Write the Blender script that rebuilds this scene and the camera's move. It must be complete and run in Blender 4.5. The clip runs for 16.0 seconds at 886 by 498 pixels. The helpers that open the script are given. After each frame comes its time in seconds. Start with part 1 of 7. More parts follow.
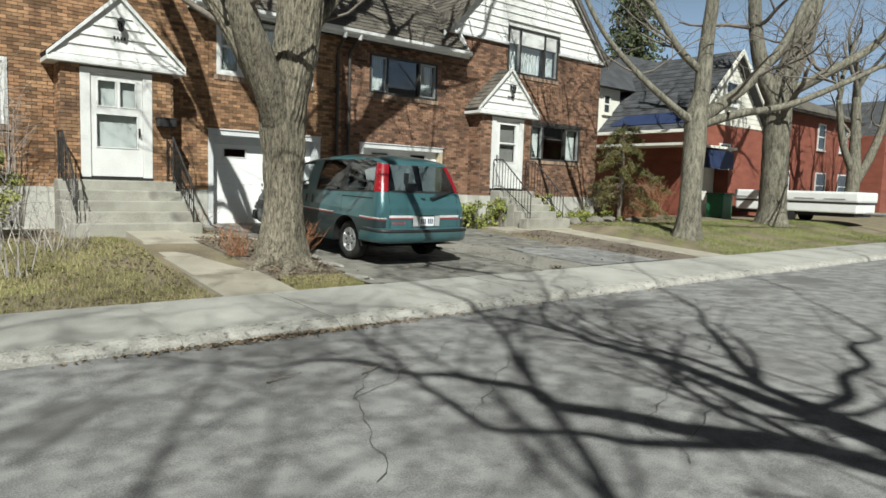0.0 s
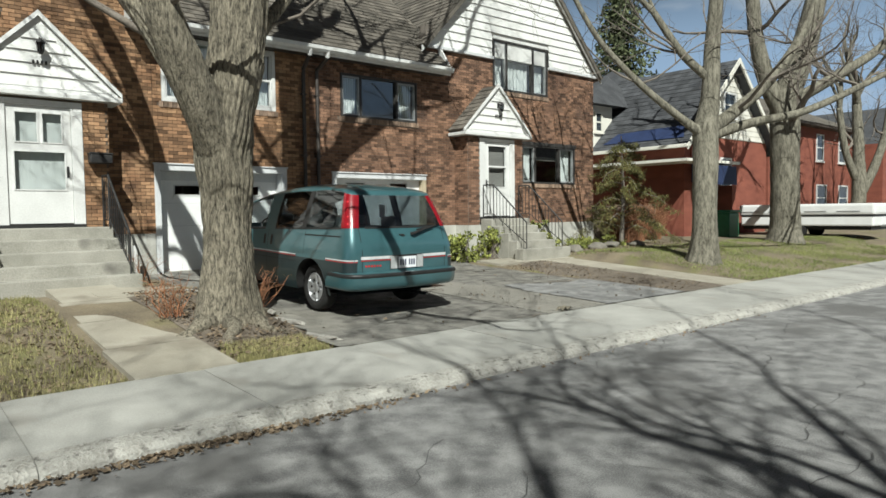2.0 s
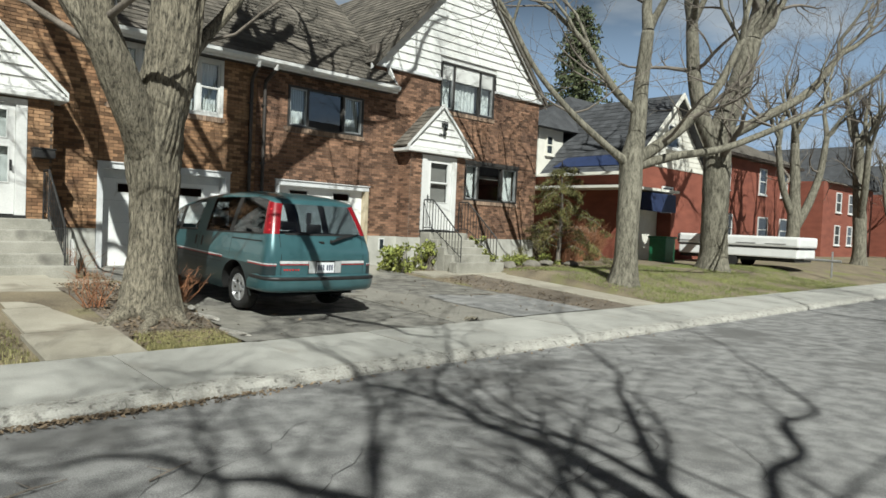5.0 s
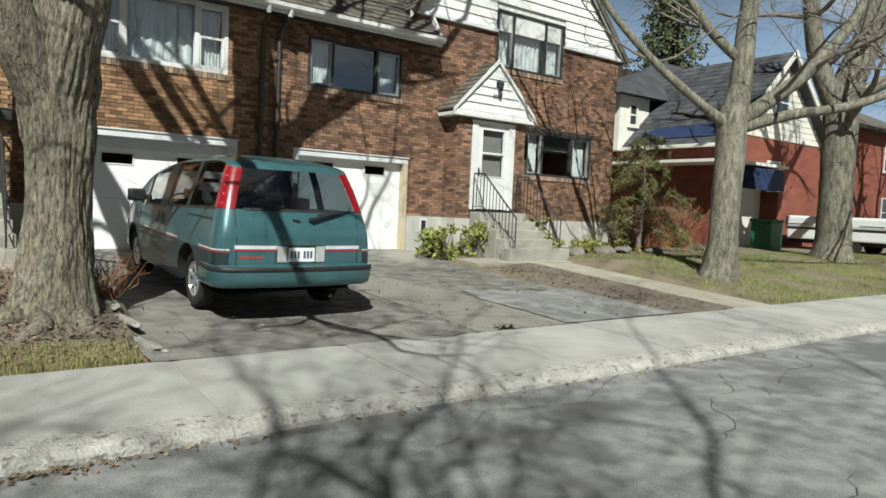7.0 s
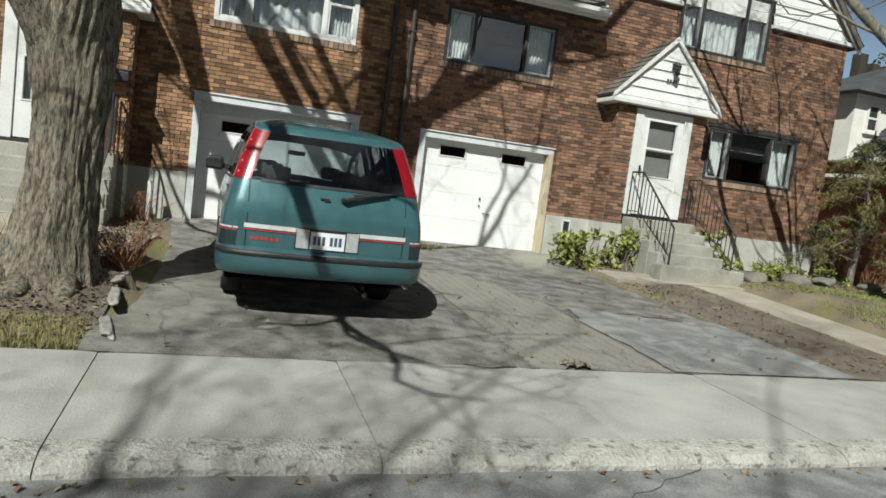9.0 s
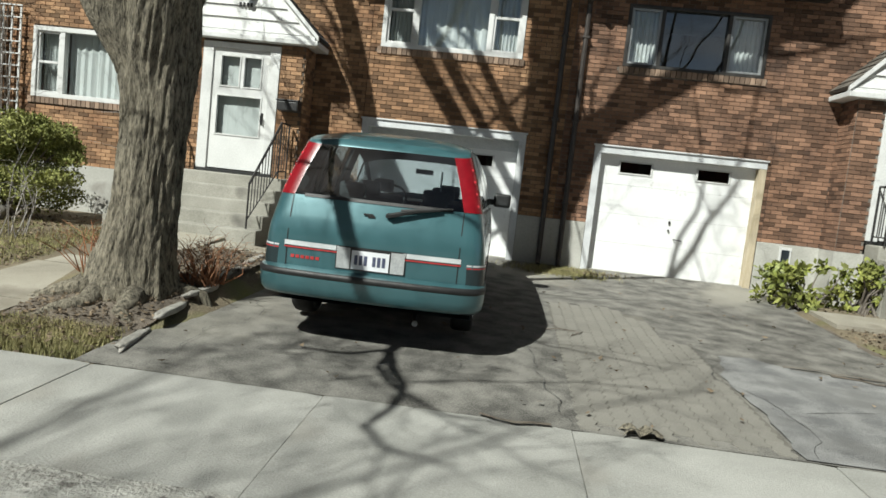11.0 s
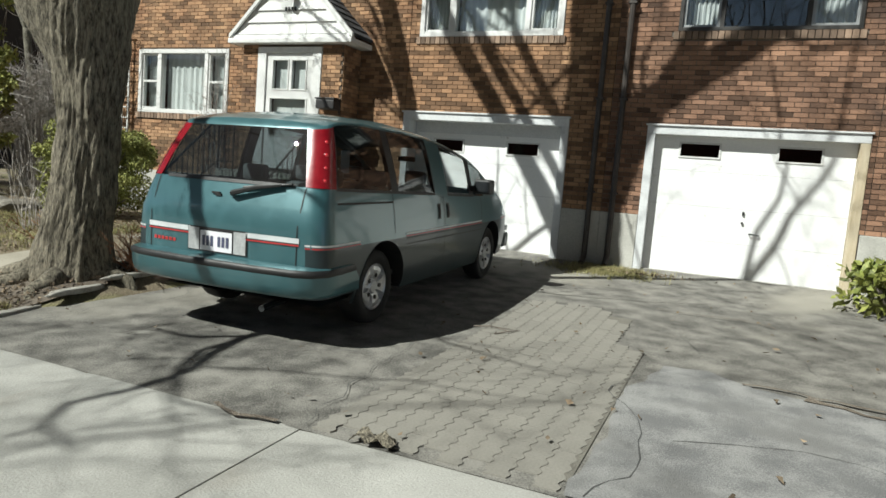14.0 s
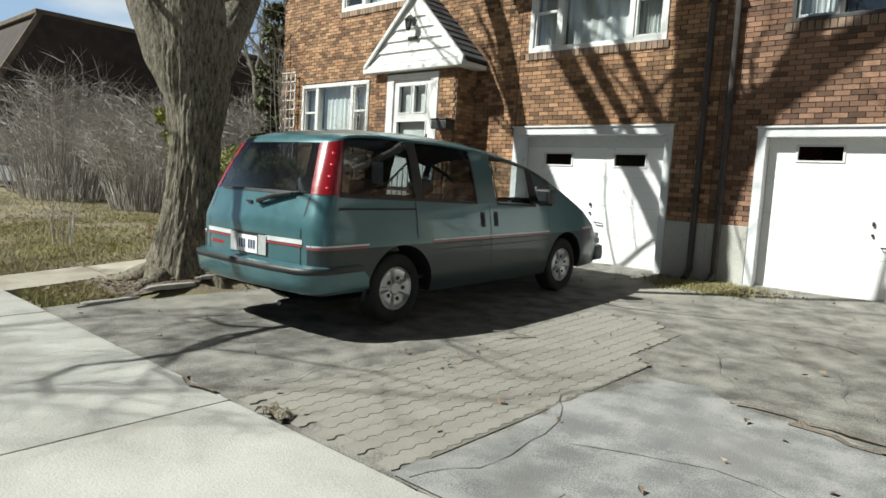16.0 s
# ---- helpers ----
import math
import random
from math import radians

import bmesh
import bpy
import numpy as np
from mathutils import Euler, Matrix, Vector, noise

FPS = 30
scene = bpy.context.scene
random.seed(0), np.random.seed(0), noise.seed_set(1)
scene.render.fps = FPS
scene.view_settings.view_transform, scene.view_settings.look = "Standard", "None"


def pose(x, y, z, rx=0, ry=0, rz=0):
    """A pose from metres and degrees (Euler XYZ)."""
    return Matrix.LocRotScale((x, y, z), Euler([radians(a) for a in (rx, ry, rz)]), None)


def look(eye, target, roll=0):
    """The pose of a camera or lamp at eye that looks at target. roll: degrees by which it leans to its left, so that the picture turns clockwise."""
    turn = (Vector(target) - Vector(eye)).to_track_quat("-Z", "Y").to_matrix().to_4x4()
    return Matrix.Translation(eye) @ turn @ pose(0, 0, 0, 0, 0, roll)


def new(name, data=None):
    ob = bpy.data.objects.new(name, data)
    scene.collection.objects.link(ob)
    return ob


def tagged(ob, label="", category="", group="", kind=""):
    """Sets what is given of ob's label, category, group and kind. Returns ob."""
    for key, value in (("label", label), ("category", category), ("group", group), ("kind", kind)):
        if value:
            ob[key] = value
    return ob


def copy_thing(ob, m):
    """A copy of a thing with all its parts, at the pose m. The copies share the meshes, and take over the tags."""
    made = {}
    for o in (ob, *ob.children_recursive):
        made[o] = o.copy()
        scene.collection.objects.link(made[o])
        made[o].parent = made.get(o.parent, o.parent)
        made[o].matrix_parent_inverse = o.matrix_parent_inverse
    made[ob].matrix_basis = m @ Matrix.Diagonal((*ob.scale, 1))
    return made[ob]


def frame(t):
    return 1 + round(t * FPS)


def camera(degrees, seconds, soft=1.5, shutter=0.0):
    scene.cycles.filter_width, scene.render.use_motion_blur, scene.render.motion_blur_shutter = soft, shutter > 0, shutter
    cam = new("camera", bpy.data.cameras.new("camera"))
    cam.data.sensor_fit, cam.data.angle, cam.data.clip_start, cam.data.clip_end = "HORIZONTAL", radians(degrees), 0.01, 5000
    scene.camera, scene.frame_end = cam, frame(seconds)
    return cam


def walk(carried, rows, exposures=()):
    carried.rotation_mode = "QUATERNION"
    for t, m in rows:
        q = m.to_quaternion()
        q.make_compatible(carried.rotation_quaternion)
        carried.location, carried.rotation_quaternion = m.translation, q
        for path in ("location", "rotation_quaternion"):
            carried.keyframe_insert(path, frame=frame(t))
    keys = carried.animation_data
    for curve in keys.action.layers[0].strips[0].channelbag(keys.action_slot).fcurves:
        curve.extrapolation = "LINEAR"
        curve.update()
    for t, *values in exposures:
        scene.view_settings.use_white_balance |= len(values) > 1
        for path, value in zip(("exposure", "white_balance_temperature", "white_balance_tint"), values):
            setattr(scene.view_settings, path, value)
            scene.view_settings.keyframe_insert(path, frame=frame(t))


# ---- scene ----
import collections

# camera and walk
cam = camera(66.5, 16.0, soft=1.6)
ROWS = [
    (0, -8.212, -14.451, 1.016, -39.51, -5.45, 1.84),
    (0.5, -7.923, -14.207, 1.008, -44.99, -5.08, 1.18),
    (1, -7.594, -13.985, 1.009, -45.11, -6.02, -0.65),
    (1.5, -7.220, -13.344, 1.017, -38.62, -3.46, 1.70),
    (2, -6.925, -13.025, 1.057, -40.24, -3.04, -0.72),
    (2.5, -6.560, -12.626, 1.079, -36.51, -2.49, 0.07),
    (3, -6.253, -12.300, 1.047, -36.65, -1.68, 1.06),
    (3.5, -5.952, -12.048, 1.067, -37.32, -0.77, -0.73),
    (4, -5.599, -11.751, 1.094, -34.32, -3.85, -0.12),
    (4.5, -6.549, -13.434, 1.087, -41.56, -3.33, 3.88),
    (4.7, -6.947, -14.140, 1.099, -43.23, -2.00, 2.73),
    (6.8, -4.575, -12.670, 1.012, -37.27, -4.14, 0.71),
    (7, -4.425, -12.534, 1.005, -35.82, -3.67, 2.59),
    (7.5, -3.900, -12.240, 1.042, -32.01, -3.96, 1.48),
    (8, -3.326, -12.016, 1.041, -21.71, -5.81, 1.26),
    (8.5, -2.854, -11.860, 1.008, -23.83, -6.54, 8.17),
    (9, -2.335, -11.726, 1.011, -18.56, -5.16, 7.19),
    (9.5, -1.829, -11.501, 1.031, -4.70, -6.15, 5.55),
    (9.7, -1.658, -11.379, 0.980, -3.16, -5.93, 4.71),
    (11.8, 0.091, -10.405, 1.109, 14.30, -3.34, 2.82),
    (12, 0.156, -10.150, 1.003, 16.40, -1.92, 1.46),
    (12.5, 0.807, -10.447, 1.079, 17.22, -3.88, 3.54),
    (13, 1.240, -10.160, 1.056, 15.54, -6.75, 5.15),
    (13.5, 1.756, -9.981, 1.039, 18.96, -5.03, 2.96),
    (14, 2.199, -9.754, 1.018, 23.41, -5.89, 4.66),
    (14.5, 2.599, -9.472, 0.988, 27.24, -7.80, 6.31),
    (15, 3.033, -9.280, 1.006, 38.29, -6.95, 5.73),
    (15.5, 3.288, -9.097, 0.904, 42.05, -5.65, 5.77),
    (16, 3.780, -8.976, 0.991, 41.98, -5.14, 3.57),
]
walk(cam, [(t, pose(x, y, z, 90 + pitch, 0, yaw) @ pose(0, 0, 0, 0, 0, roll)) for t, x, y, z, yaw, pitch, roll in ROWS],
     [(0, 0.0, 6250, 5), (3, -0.03, 6250, 5), (7, -0.03, 6250, 5), (9.5, -0.19, 6250, 5), (12.3, 0.06, 6250, 5), (14, 0.06, 6250, 5), (15.5, 0.25, 6250, 5), (16, 0.29, 6250, 5)])

# ---- world, sun ----
SUN_WAY = Vector((0.54, 0.80, -0.95)).normalized()
world = bpy.data.worlds.new("sky")
scene.world = world
world.use_nodes = True
wn, wl = world.node_tree.nodes, world.node_tree.links
sky = wn.new("ShaderNodeTexSky")
sky.sky_type, sky.sun_disc = "NISHITA", False
sky.sun_elevation, sky.sun_rotation = math.asin(-SUN_WAY.z), math.atan2(-SUN_WAY.x, -SUN_WAY.y)
sky.air_density, sky.dust_density, sky.ozone_density = 1.0, 2.2, 1.5
wcoord, wmap, wnoise, wramp, wmix = (wn.new("ShaderNodeTexCoord"), wn.new("ShaderNodeMapping"), wn.new("ShaderNodeTexNoise"),
                                     wn.new("ShaderNodeValToRGB"), wn.new("ShaderNodeMixRGB"))
wmap.inputs["Scale"].default_value = (1.6, 1.6, 5.0)
wnoise.inputs["Scale"].default_value, wnoise.inputs["Detail"].default_value = 1.7, 7
wramp.color_ramp.elements[0].position, wramp.color_ramp.elements[1].position = 0.49, 0.64
wramp.color_ramp.elements[0].color, wramp.color_ramp.elements[1].color = (0, 0, 0, 1), (1, 1, 1, 1)
wmix.inputs["Color2"].default_value = (96.0, 98.0, 100.0, 1)
wl.new(wcoord.outputs["Generated"], wmap.inputs["Vector"])
wl.new(wmap.outputs["Vector"], wnoise.inputs["Vector"])
wl.new(wnoise.outputs["Fac"], wramp.inputs["Fac"])
# pale haze towards the horizon, all the way round
wsep, wrange, whaze = wn.new("ShaderNodeSeparateXYZ"), wn.new("ShaderNodeMapRange"), wn.new("ShaderNodeMixRGB")
wrange.interpolation_type = "SMOOTHSTEP"
for key, value in (("From Min", 0.18), ("From Max", 0.40), ("To Min", 1.0), ("To Max", 0.0)):
    wrange.inputs[key].default_value = value
whaze.inputs["Color2"].default_value = (48.0, 66.0, 91.0, 1)
wl.new(wcoord.outputs["Generated"], wsep.inputs[0])
wl.new(wsep.outputs["Z"], wrange.inputs["Value"])
wl.new(wrange.outputs["Result"], whaze.inputs["Fac"])
wl.new(sky.outputs["Color"], whaze.inputs["Color1"])
wl.new(whaze.outputs["Color"], wmix.inputs["Color1"])
# clouds crowd together towards the horizon
wthin, wcloud = wn.new("ShaderNodeMath"), wn.new("ShaderNodeMath")
wthin.operation, wcloud.operation = "MULTIPLY_ADD", "MULTIPLY"
wthin.inputs[1].default_value, wthin.inputs[2].default_value = 0.8, 0.2
wl.new(wrange.outputs["Result"], wthin.inputs[0])
wl.new(wramp.outputs["Color"], wcloud.inputs[0]), wl.new(wthin.outputs[0], wcloud.inputs[1])
wl.new(wcloud.outputs[0], wmix.inputs["Fac"])
wl.new(wmix.outputs["Color"], wn["Background"].inputs["Color"])
wn["Background"].inputs["Strength"].default_value = 0.0066
sun = new("sun", bpy.data.lights.new("sun", "SUN"))
sun.data.energy, sun.data.angle, sun.data.color = 6.8, radians(0.44), (1.0, 0.985, 0.91)
sun.matrix_world = look((0, 0, 20), Vector((0, 0, 20)) + SUN_WAY)


# ---- materials ----
def material(name, a, b, rough=0.8, scale=6.0, fine=60.0, bump=0.2, depth=0.01, metal=0.0, pieces="", spread=0.25, stretch=(1, 1, 1), coat=0.0, low=0.35, high=0.65, dirt=None):
    """A surface that wanders between two colours at two scales, with fine relief. pieces: 'island' or 'object' varies each piece."""
    m = bpy.data.materials.new(name)
    m.use_nodes = True
    n, l = m.node_tree.nodes, m.node_tree.links
    bsdf = n["Principled BSDF"]
    bsdf.inputs["Roughness"].default_value, bsdf.inputs["Metallic"].default_value = rough, metal
    bsdf.inputs["Coat Weight"].default_value = coat
    bsdf.inputs["Coat Roughness"].default_value = 0.06
    co, mp = n.new("ShaderNodeTexCoord"), n.new("ShaderNodeMapping")
    mp.inputs["Scale"].default_value = stretch
    l.new(co.outputs["Object"], mp.inputs["Vector"])
    big, small = n.new("ShaderNodeTexNoise"), n.new("ShaderNodeTexNoise")
    big.inputs["Scale"].default_value, big.inputs["Detail"].default_value = scale, 6
    small.inputs["Scale"].default_value, small.inputs["Detail"].default_value = fine, 4
    l.new(mp.outputs["Vector"], big.inputs["Vector"]), l.new(mp.outputs["Vector"], small.inputs["Vector"])
    add = n.new("ShaderNodeMath")
    add.operation = "MULTIPLY_ADD"
    add.inputs[1].default_value = 0.45
    half = n.new("ShaderNodeMath")
    half.operation = "MULTIPLY"
    half.inputs[1].default_value = 0.55
    l.new(big.outputs["Fac"], half.inputs[0])
    l.new(small.outputs["Fac"], add.inputs[0]), l.new(half.outputs[0], add.inputs[2])
    ramp = n.new("ShaderNodeValToRGB")
    ramp.color_ramp.elements[0].position, ramp.color_ramp.elements[1].position = low, high
    ramp.color_ramp.elements[0].color, ramp.color_ramp.elements[1].color = (*a, 1), (*b, 1)
    l.new(add.outputs[0], ramp.inputs["Fac"])
    colour = ramp.outputs["Color"]
    if pieces:
        hsv, mr = n.new("ShaderNodeHueSaturation"), n.new("ShaderNodeMapRange")
        mr.inputs["To Min"].default_value, mr.inputs["To Max"].default_value = 1 - spread * 1.5, 1 + spread
        if pieces == "island":
            l.new(n.new("ShaderNodeNewGeometry").outputs["Random Per Island"], mr.inputs["Value"])
        else:
            l.new(n.new("ShaderNodeObjectInfo").outputs["Random"], mr.inputs["Value"])
        l.new(mr.outputs["Result"], hsv.inputs["Value"])
        l.new(colour, hsv.inputs["Color"])
        colour = hsv.outputs["Color"]
    if dirt:
        # stains with a shape of their own
        stain, sr, mx = n.new("ShaderNodeTexNoise"), n.new("ShaderNodeValToRGB"), n.new("ShaderNodeMixRGB")
        stain.inputs["Scale"].default_value, stain.inputs["Detail"].default_value = dirt[1], 8
        sr.color_ramp.elements[0].position, sr.color_ramp.elements[1].position = dirt[2], dirt[2] + 0.12
        l.new(mp.outputs["Vector"], stain.inputs["Vector"]), l.new(stain.outputs["Fac"], sr.inputs["Fac"])
        l.new(sr.outputs["Color"], mx.inputs["Fac"]), l.new(colour, mx.inputs["Color1"])
        mx.inputs["Color2"].default_value = (*dirt[0], 1)
        colour = mx.outputs["Color"]
    l.new(colour, bsdf.inputs["Base Color"])
    if bump:
        bp = n.new("ShaderNodeBump")
        bp.inputs["Strength"].default_value, bp.inputs["Distance"].default_value = bump, depth
        l.new(small.outputs["Fac"], bp.inputs["Height"]), l.new(bp.outputs["Normal"], bsdf.inputs["Normal"])
    return m


def glass(name, tint, gloss=1.0, rough=0.0, ior=2.0):
    m = bpy.data.materials.new(name)
    m.use_nodes = True
    n, l = m.node_tree.nodes, m.node_tree.links
    n.remove(n["Principled BSDF"])
    clear, shine, face, mix = (n.new("ShaderNodeBsdfTransparent"), n.new("ShaderNodeBsdfGlossy"), n.new("ShaderNodeLayerWeight"), n.new("ShaderNodeMixShader"))
    power, gain = n.new("ShaderNodeMath"), n.new("ShaderNodeMath")
    power.operation, gain.operation = "POWER", "MULTIPLY_ADD"
    base = ((ior - 1) / (ior + 1)) ** 2
    power.inputs[1].default_value, gain.inputs[1].default_value, gain.inputs[2].default_value = 5.0, 1 - base, base
    l.new(face.outputs["Facing"], power.inputs[0]), l.new(power.outputs[0], gain.inputs[0])
    clear.inputs["Color"].default_value = (*tint, 1)
    shine.inputs["Roughness"].default_value = rough
    shine.inputs["Color"].default_value = (gloss, gloss, gloss, 1)
    l.new(gain.outputs[0], mix.inputs[0]), l.new(clear.outputs[0], mix.inputs[1]), l.new(shine.outputs[0], mix.inputs[2])
    l.new(mix.outputs[0], n["Material Output"].inputs["Surface"])
    return m


M = {
    "asphalt": material("asphalt", (0.129, 0.127, 0.126), (0.284, 0.28, 0.273), 0.9, 4.5, 110, 0.9, 0.005, low=0.40, high=0.60, dirt=((0.129, 0.126, 0.122), 0.9, 0.56)),
    "drive": material("old_asphalt", (0.0817, 0.0774, 0.0688), (0.249, 0.237, 0.211), 0.92, 4.0, 100, 1.0, 0.005, low=0.40, high=0.60, dirt=((0.284, 0.267, 0.228), 0.45, 0.55)),
    "patch": material("asphalt_patch", (0.146, 0.145, 0.144), (0.284, 0.28, 0.271), 0.92, 4.0, 110, 0.9, 0.005, low=0.42, high=0.58, dirt=((0.172, 0.169, 0.163), 1.3, 0.57)),
    "tar": material("tar", (0.045, 0.045, 0.043), (0.10, 0.10, 0.095), 0.7, 8, 90, 0.4),
    "concrete": material("pale_concrete", (0.267, 0.262, 0.239), (0.41, 0.402, 0.372), 0.88, 1.6, 90, 0.6, 0.006, pieces="object", spread=0.06, dirt=((0.279, 0.263, 0.232), 0.9, 0.56)),
    "path": material("tan_path_concrete", (0.27, 0.245, 0.195), (0.40, 0.37, 0.305), 0.9, 1.8, 80, 0.6, 0.006, dirt=((0.21, 0.185, 0.145), 1.1, 0.58)),
    "kerb": material("worn_kerb", (0.284, 0.271, 0.241), (0.482, 0.469, 0.43), 0.9, 5, 45, 1.0, 0.02, dirt=((0.15, 0.14, 0.125), 16, 0.57)),
    "step": material("step_concrete", (0.232, 0.224, 0.189), (0.387, 0.37, 0.327), 0.9, 2.5, 60, 0.5, 0.008, dirt=((0.155, 0.146, 0.129), 1.5, 0.6)),
    "base": material("foundation", (0.361, 0.353, 0.318), (0.516, 0.507, 0.464), 0.9, 1.8, 50, 0.5, 0.008, dirt=((0.258, 0.241, 0.215), 1.3, 0.6)),
    "mortar_tan": material("tan_mortar", (0.086, 0.0671, 0.0516), (0.163, 0.129, 0.0989), 0.95, 5, 80, 0.5),
    "mortar_grey": material("grey_mortar", (0.129, 0.112, 0.0946), (0.232, 0.202, 0.172), 0.95, 5, 80, 0.5),
    "brick_l": material("orange_brick", (0.194, 0.0963, 0.0499), (0.404, 0.249, 0.138), 0.9, 2.6, 70, 0.6, 0.006, pieces="island", spread=0.40, dirt=((0.10, 0.055, 0.035), 1.6, 0.60)),
    "brick_lo": material("orange_brick_piece", (0.194, 0.0963, 0.0499), (0.404, 0.249, 0.138), 0.9, 2.6, 70, 0.6, 0.006, pieces="object", spread=0.40, dirt=((0.10, 0.055, 0.035), 1.6, 0.60)),
    "brick_r": material("brown_brick", (0.125, 0.0705, 0.049), (0.301, 0.172, 0.107), 0.92, 0.9, 70, 0.6, 0.006, pieces="island", spread=0.42, dirt=((0.085, 0.052, 0.038), 1.6, 0.60)),
    "brick_red": material("red_brick_wall", (0.163, 0.0473, 0.031), (0.258, 0.0817, 0.0516), 0.92, 1.2, 30, 0.4, stretch=(1, 1, 3)),
    "white": material("white_paint", (0.60, 0.60, 0.585), (0.72, 0.72, 0.705), 0.55, 2.5, 40, 0.1, dirt=((0.50, 0.49, 0.46), 2.2, 0.62)),
    "peeling": material("chipped_white_door", (0.76, 0.76, 0.75), (0.84, 0.84, 0.83), 0.6, 3, 35, 0.12, dirt=((0.42, 0.40, 0.36), 5.5, 0.68)),
    "trim": material("grey_white_trim", (0.55, 0.56, 0.57), (0.68, 0.69, 0.69), 0.6, 3, 40, 0.12, dirt=((0.42, 0.41, 0.38), 4, 0.64)),
    "siding": material("white_siding", (0.64, 0.64, 0.62), (0.76, 0.76, 0.735), 0.6, 1.5, 30, 0.1),
    "dark_frame": material("dark_window_frame", (0.025, 0.024, 0.023), (0.06, 0.055, 0.05), 0.5, 6, 60, 0.1),
    "grey_frame": material("aluminium_sash", (0.30, 0.31, 0.31), (0.45, 0.46, 0.46), 0.4, 6, 60, 0.05, metal=0.4),
    "bare_wood": material("bare_jamb_wood", (0.42, 0.34, 0.22), (0.62, 0.54, 0.40), 0.8, 3, 50, 0.3, stretch=(6, 6, 1)),
    "iron": material("black_iron", (0.012, 0.012, 0.013), (0.035, 0.033, 0.032), 0.5, 12, 80, 0.2),
    "pipe": material("brown_downpipe", (0.035, 0.028, 0.024), (0.07, 0.058, 0.05), 0.5, 8, 60, 0.1),
    "shingle": material("brown_shingles", (0.0817, 0.0731, 0.0602), (0.181, 0.159, 0.133), 0.95, 2.0, 55, 0.9, 0.012, pieces="island", spread=0.25),
    "shingle_dark": material("charcoal_shingles", (0.035, 0.036, 0.04), (0.085, 0.088, 0.095), 0.95, 2.0, 40, 0.6, pieces="island", spread=0.2),
    "blue": material("blue_canvas", (0.012, 0.022, 0.065), (0.02, 0.036, 0.10), 0.7, 3, 50, 0.2),
    "bark": material("grey_bark", (0.030, 0.026, 0.019), (0.30, 0.265, 0.198), 0.95, 34, 95, 1.0, 0.02, stretch=(1, 1, 0.22), low=0.36, high=0.60),
    "bark_far": material("pale_bark", (0.0645, 0.0585, 0.043), (0.232, 0.215, 0.168), 0.95, 14, 50, 0.8, 0.010, stretch=(1, 1, 0.25), low=0.38, high=0.62),
    "twig": material("twigs", (0.10, 0.085, 0.07), (0.22, 0.19, 0.16), 0.95, 5, 40, 0.2),
    "twig_grey": material("grey_twigs", (0.275, 0.249, 0.232), (0.499, 0.464, 0.43), 0.95, 5, 40, 0.2, pieces="island", spread=0.25),
    "twig_red": material("reddish_stalks", (0.22, 0.09, 0.045), (0.38, 0.19, 0.10), 0.95, 5, 40, 0.2, pieces="island", spread=0.3),
    "soil": material("lawn_soil", (0.105, 0.085, 0.06), (0.25, 0.205, 0.135), 0.97, 1.4, 45, 0.9, 0.02, dirt=((0.172, 0.172, 0.0645), 0.9, 0.54)),
    "dirt": material("bare_dirt", (0.105, 0.084, 0.064), (0.215, 0.18, 0.142), 0.97, 3.5, 60, 0.9, 0.02),
    "grass_green": material("young_grass", (0.112, 0.155, 0.0344), (0.31, 0.318, 0.12), 0.9, 0.9, 20, 0, pieces="island", spread=0.35),
    "grass": material("spring_grass", (0.163, 0.172, 0.0516), (0.413, 0.361, 0.181), 0.9, 0.9, 20, 0, pieces="island", spread=0.35),
    "leaf_dead": material("dead_leaves", (0.105, 0.074, 0.047), (0.25, 0.19, 0.125), 0.9, 3, 30, 0, pieces="island", spread=0.4),
    "juniper": material("juniper_needles", (0.155, 0.181, 0.0387), (0.344, 0.344, 0.112), 0.85, 2.5, 25, 0, pieces="island", spread=0.4),
    "yew": material("evergreen_needles", (0.050, 0.058, 0.018), (0.20, 0.175, 0.055), 0.85, 2.5, 25, 0, pieces="island", spread=0.4),
    "cedar": material("cedar_needles", (0.045, 0.062, 0.028), (0.13, 0.145, 0.065), 0.85, 2.5, 25, 0, pieces="island", spread=0.4),
    "laurel": material("fresh_leaves", (0.12, 0.155, 0.03), (0.32, 0.325, 0.085), 0.6, 4, 25, 0, pieces="island", spread=0.4),
    "stone": material("border_stone", (0.224, 0.206, 0.181), (0.447, 0.43, 0.387), 0.9, 5, 45, 0.9, 0.010),
    "grit": material("joint_grit", (0.115, 0.106, 0.09), (0.19, 0.178, 0.15), 0.97, 6, 90, 0.6),
    "rock": material("bed_rock", (0.11, 0.10, 0.085), (0.24, 0.22, 0.185), 0.93, 5, 45, 0.9, 0.012),
    "paver": material("paver", (0.20, 0.189, 0.164), (0.268, 0.253, 0.222), 0.93, 1.6, 70, 0.6, 0.006, pieces="object", spread=0.035),
    "fence": material("weathered_fence", (0.138, 0.103, 0.0731), (0.258, 0.206, 0.155), 0.95, 3, 40, 0.5, stretch=(1, 1, 0.2), pieces="object", spread=0.25),
    "room": material("plaster_room", (0.20, 0.19, 0.18), (0.28, 0.27, 0.25), 0.9, 2, 30, 0.05),
    "curtain": material("sheer_curtain", (0.55, 0.57, 0.56), (0.72, 0.74, 0.72), 0.9, 2, 30, 0.2, stretch=(6, 6, 0.4)),
    "pane": glass("window_pane", (0.72, 0.76, 0.76)),
    "teal": material("teal_metallic_paint", (0.050, 0.128, 0.144), (0.064, 0.153, 0.169), 0.34, 1.2, 900, 0.02, 0.001, metal=0.25, coat=0.7),
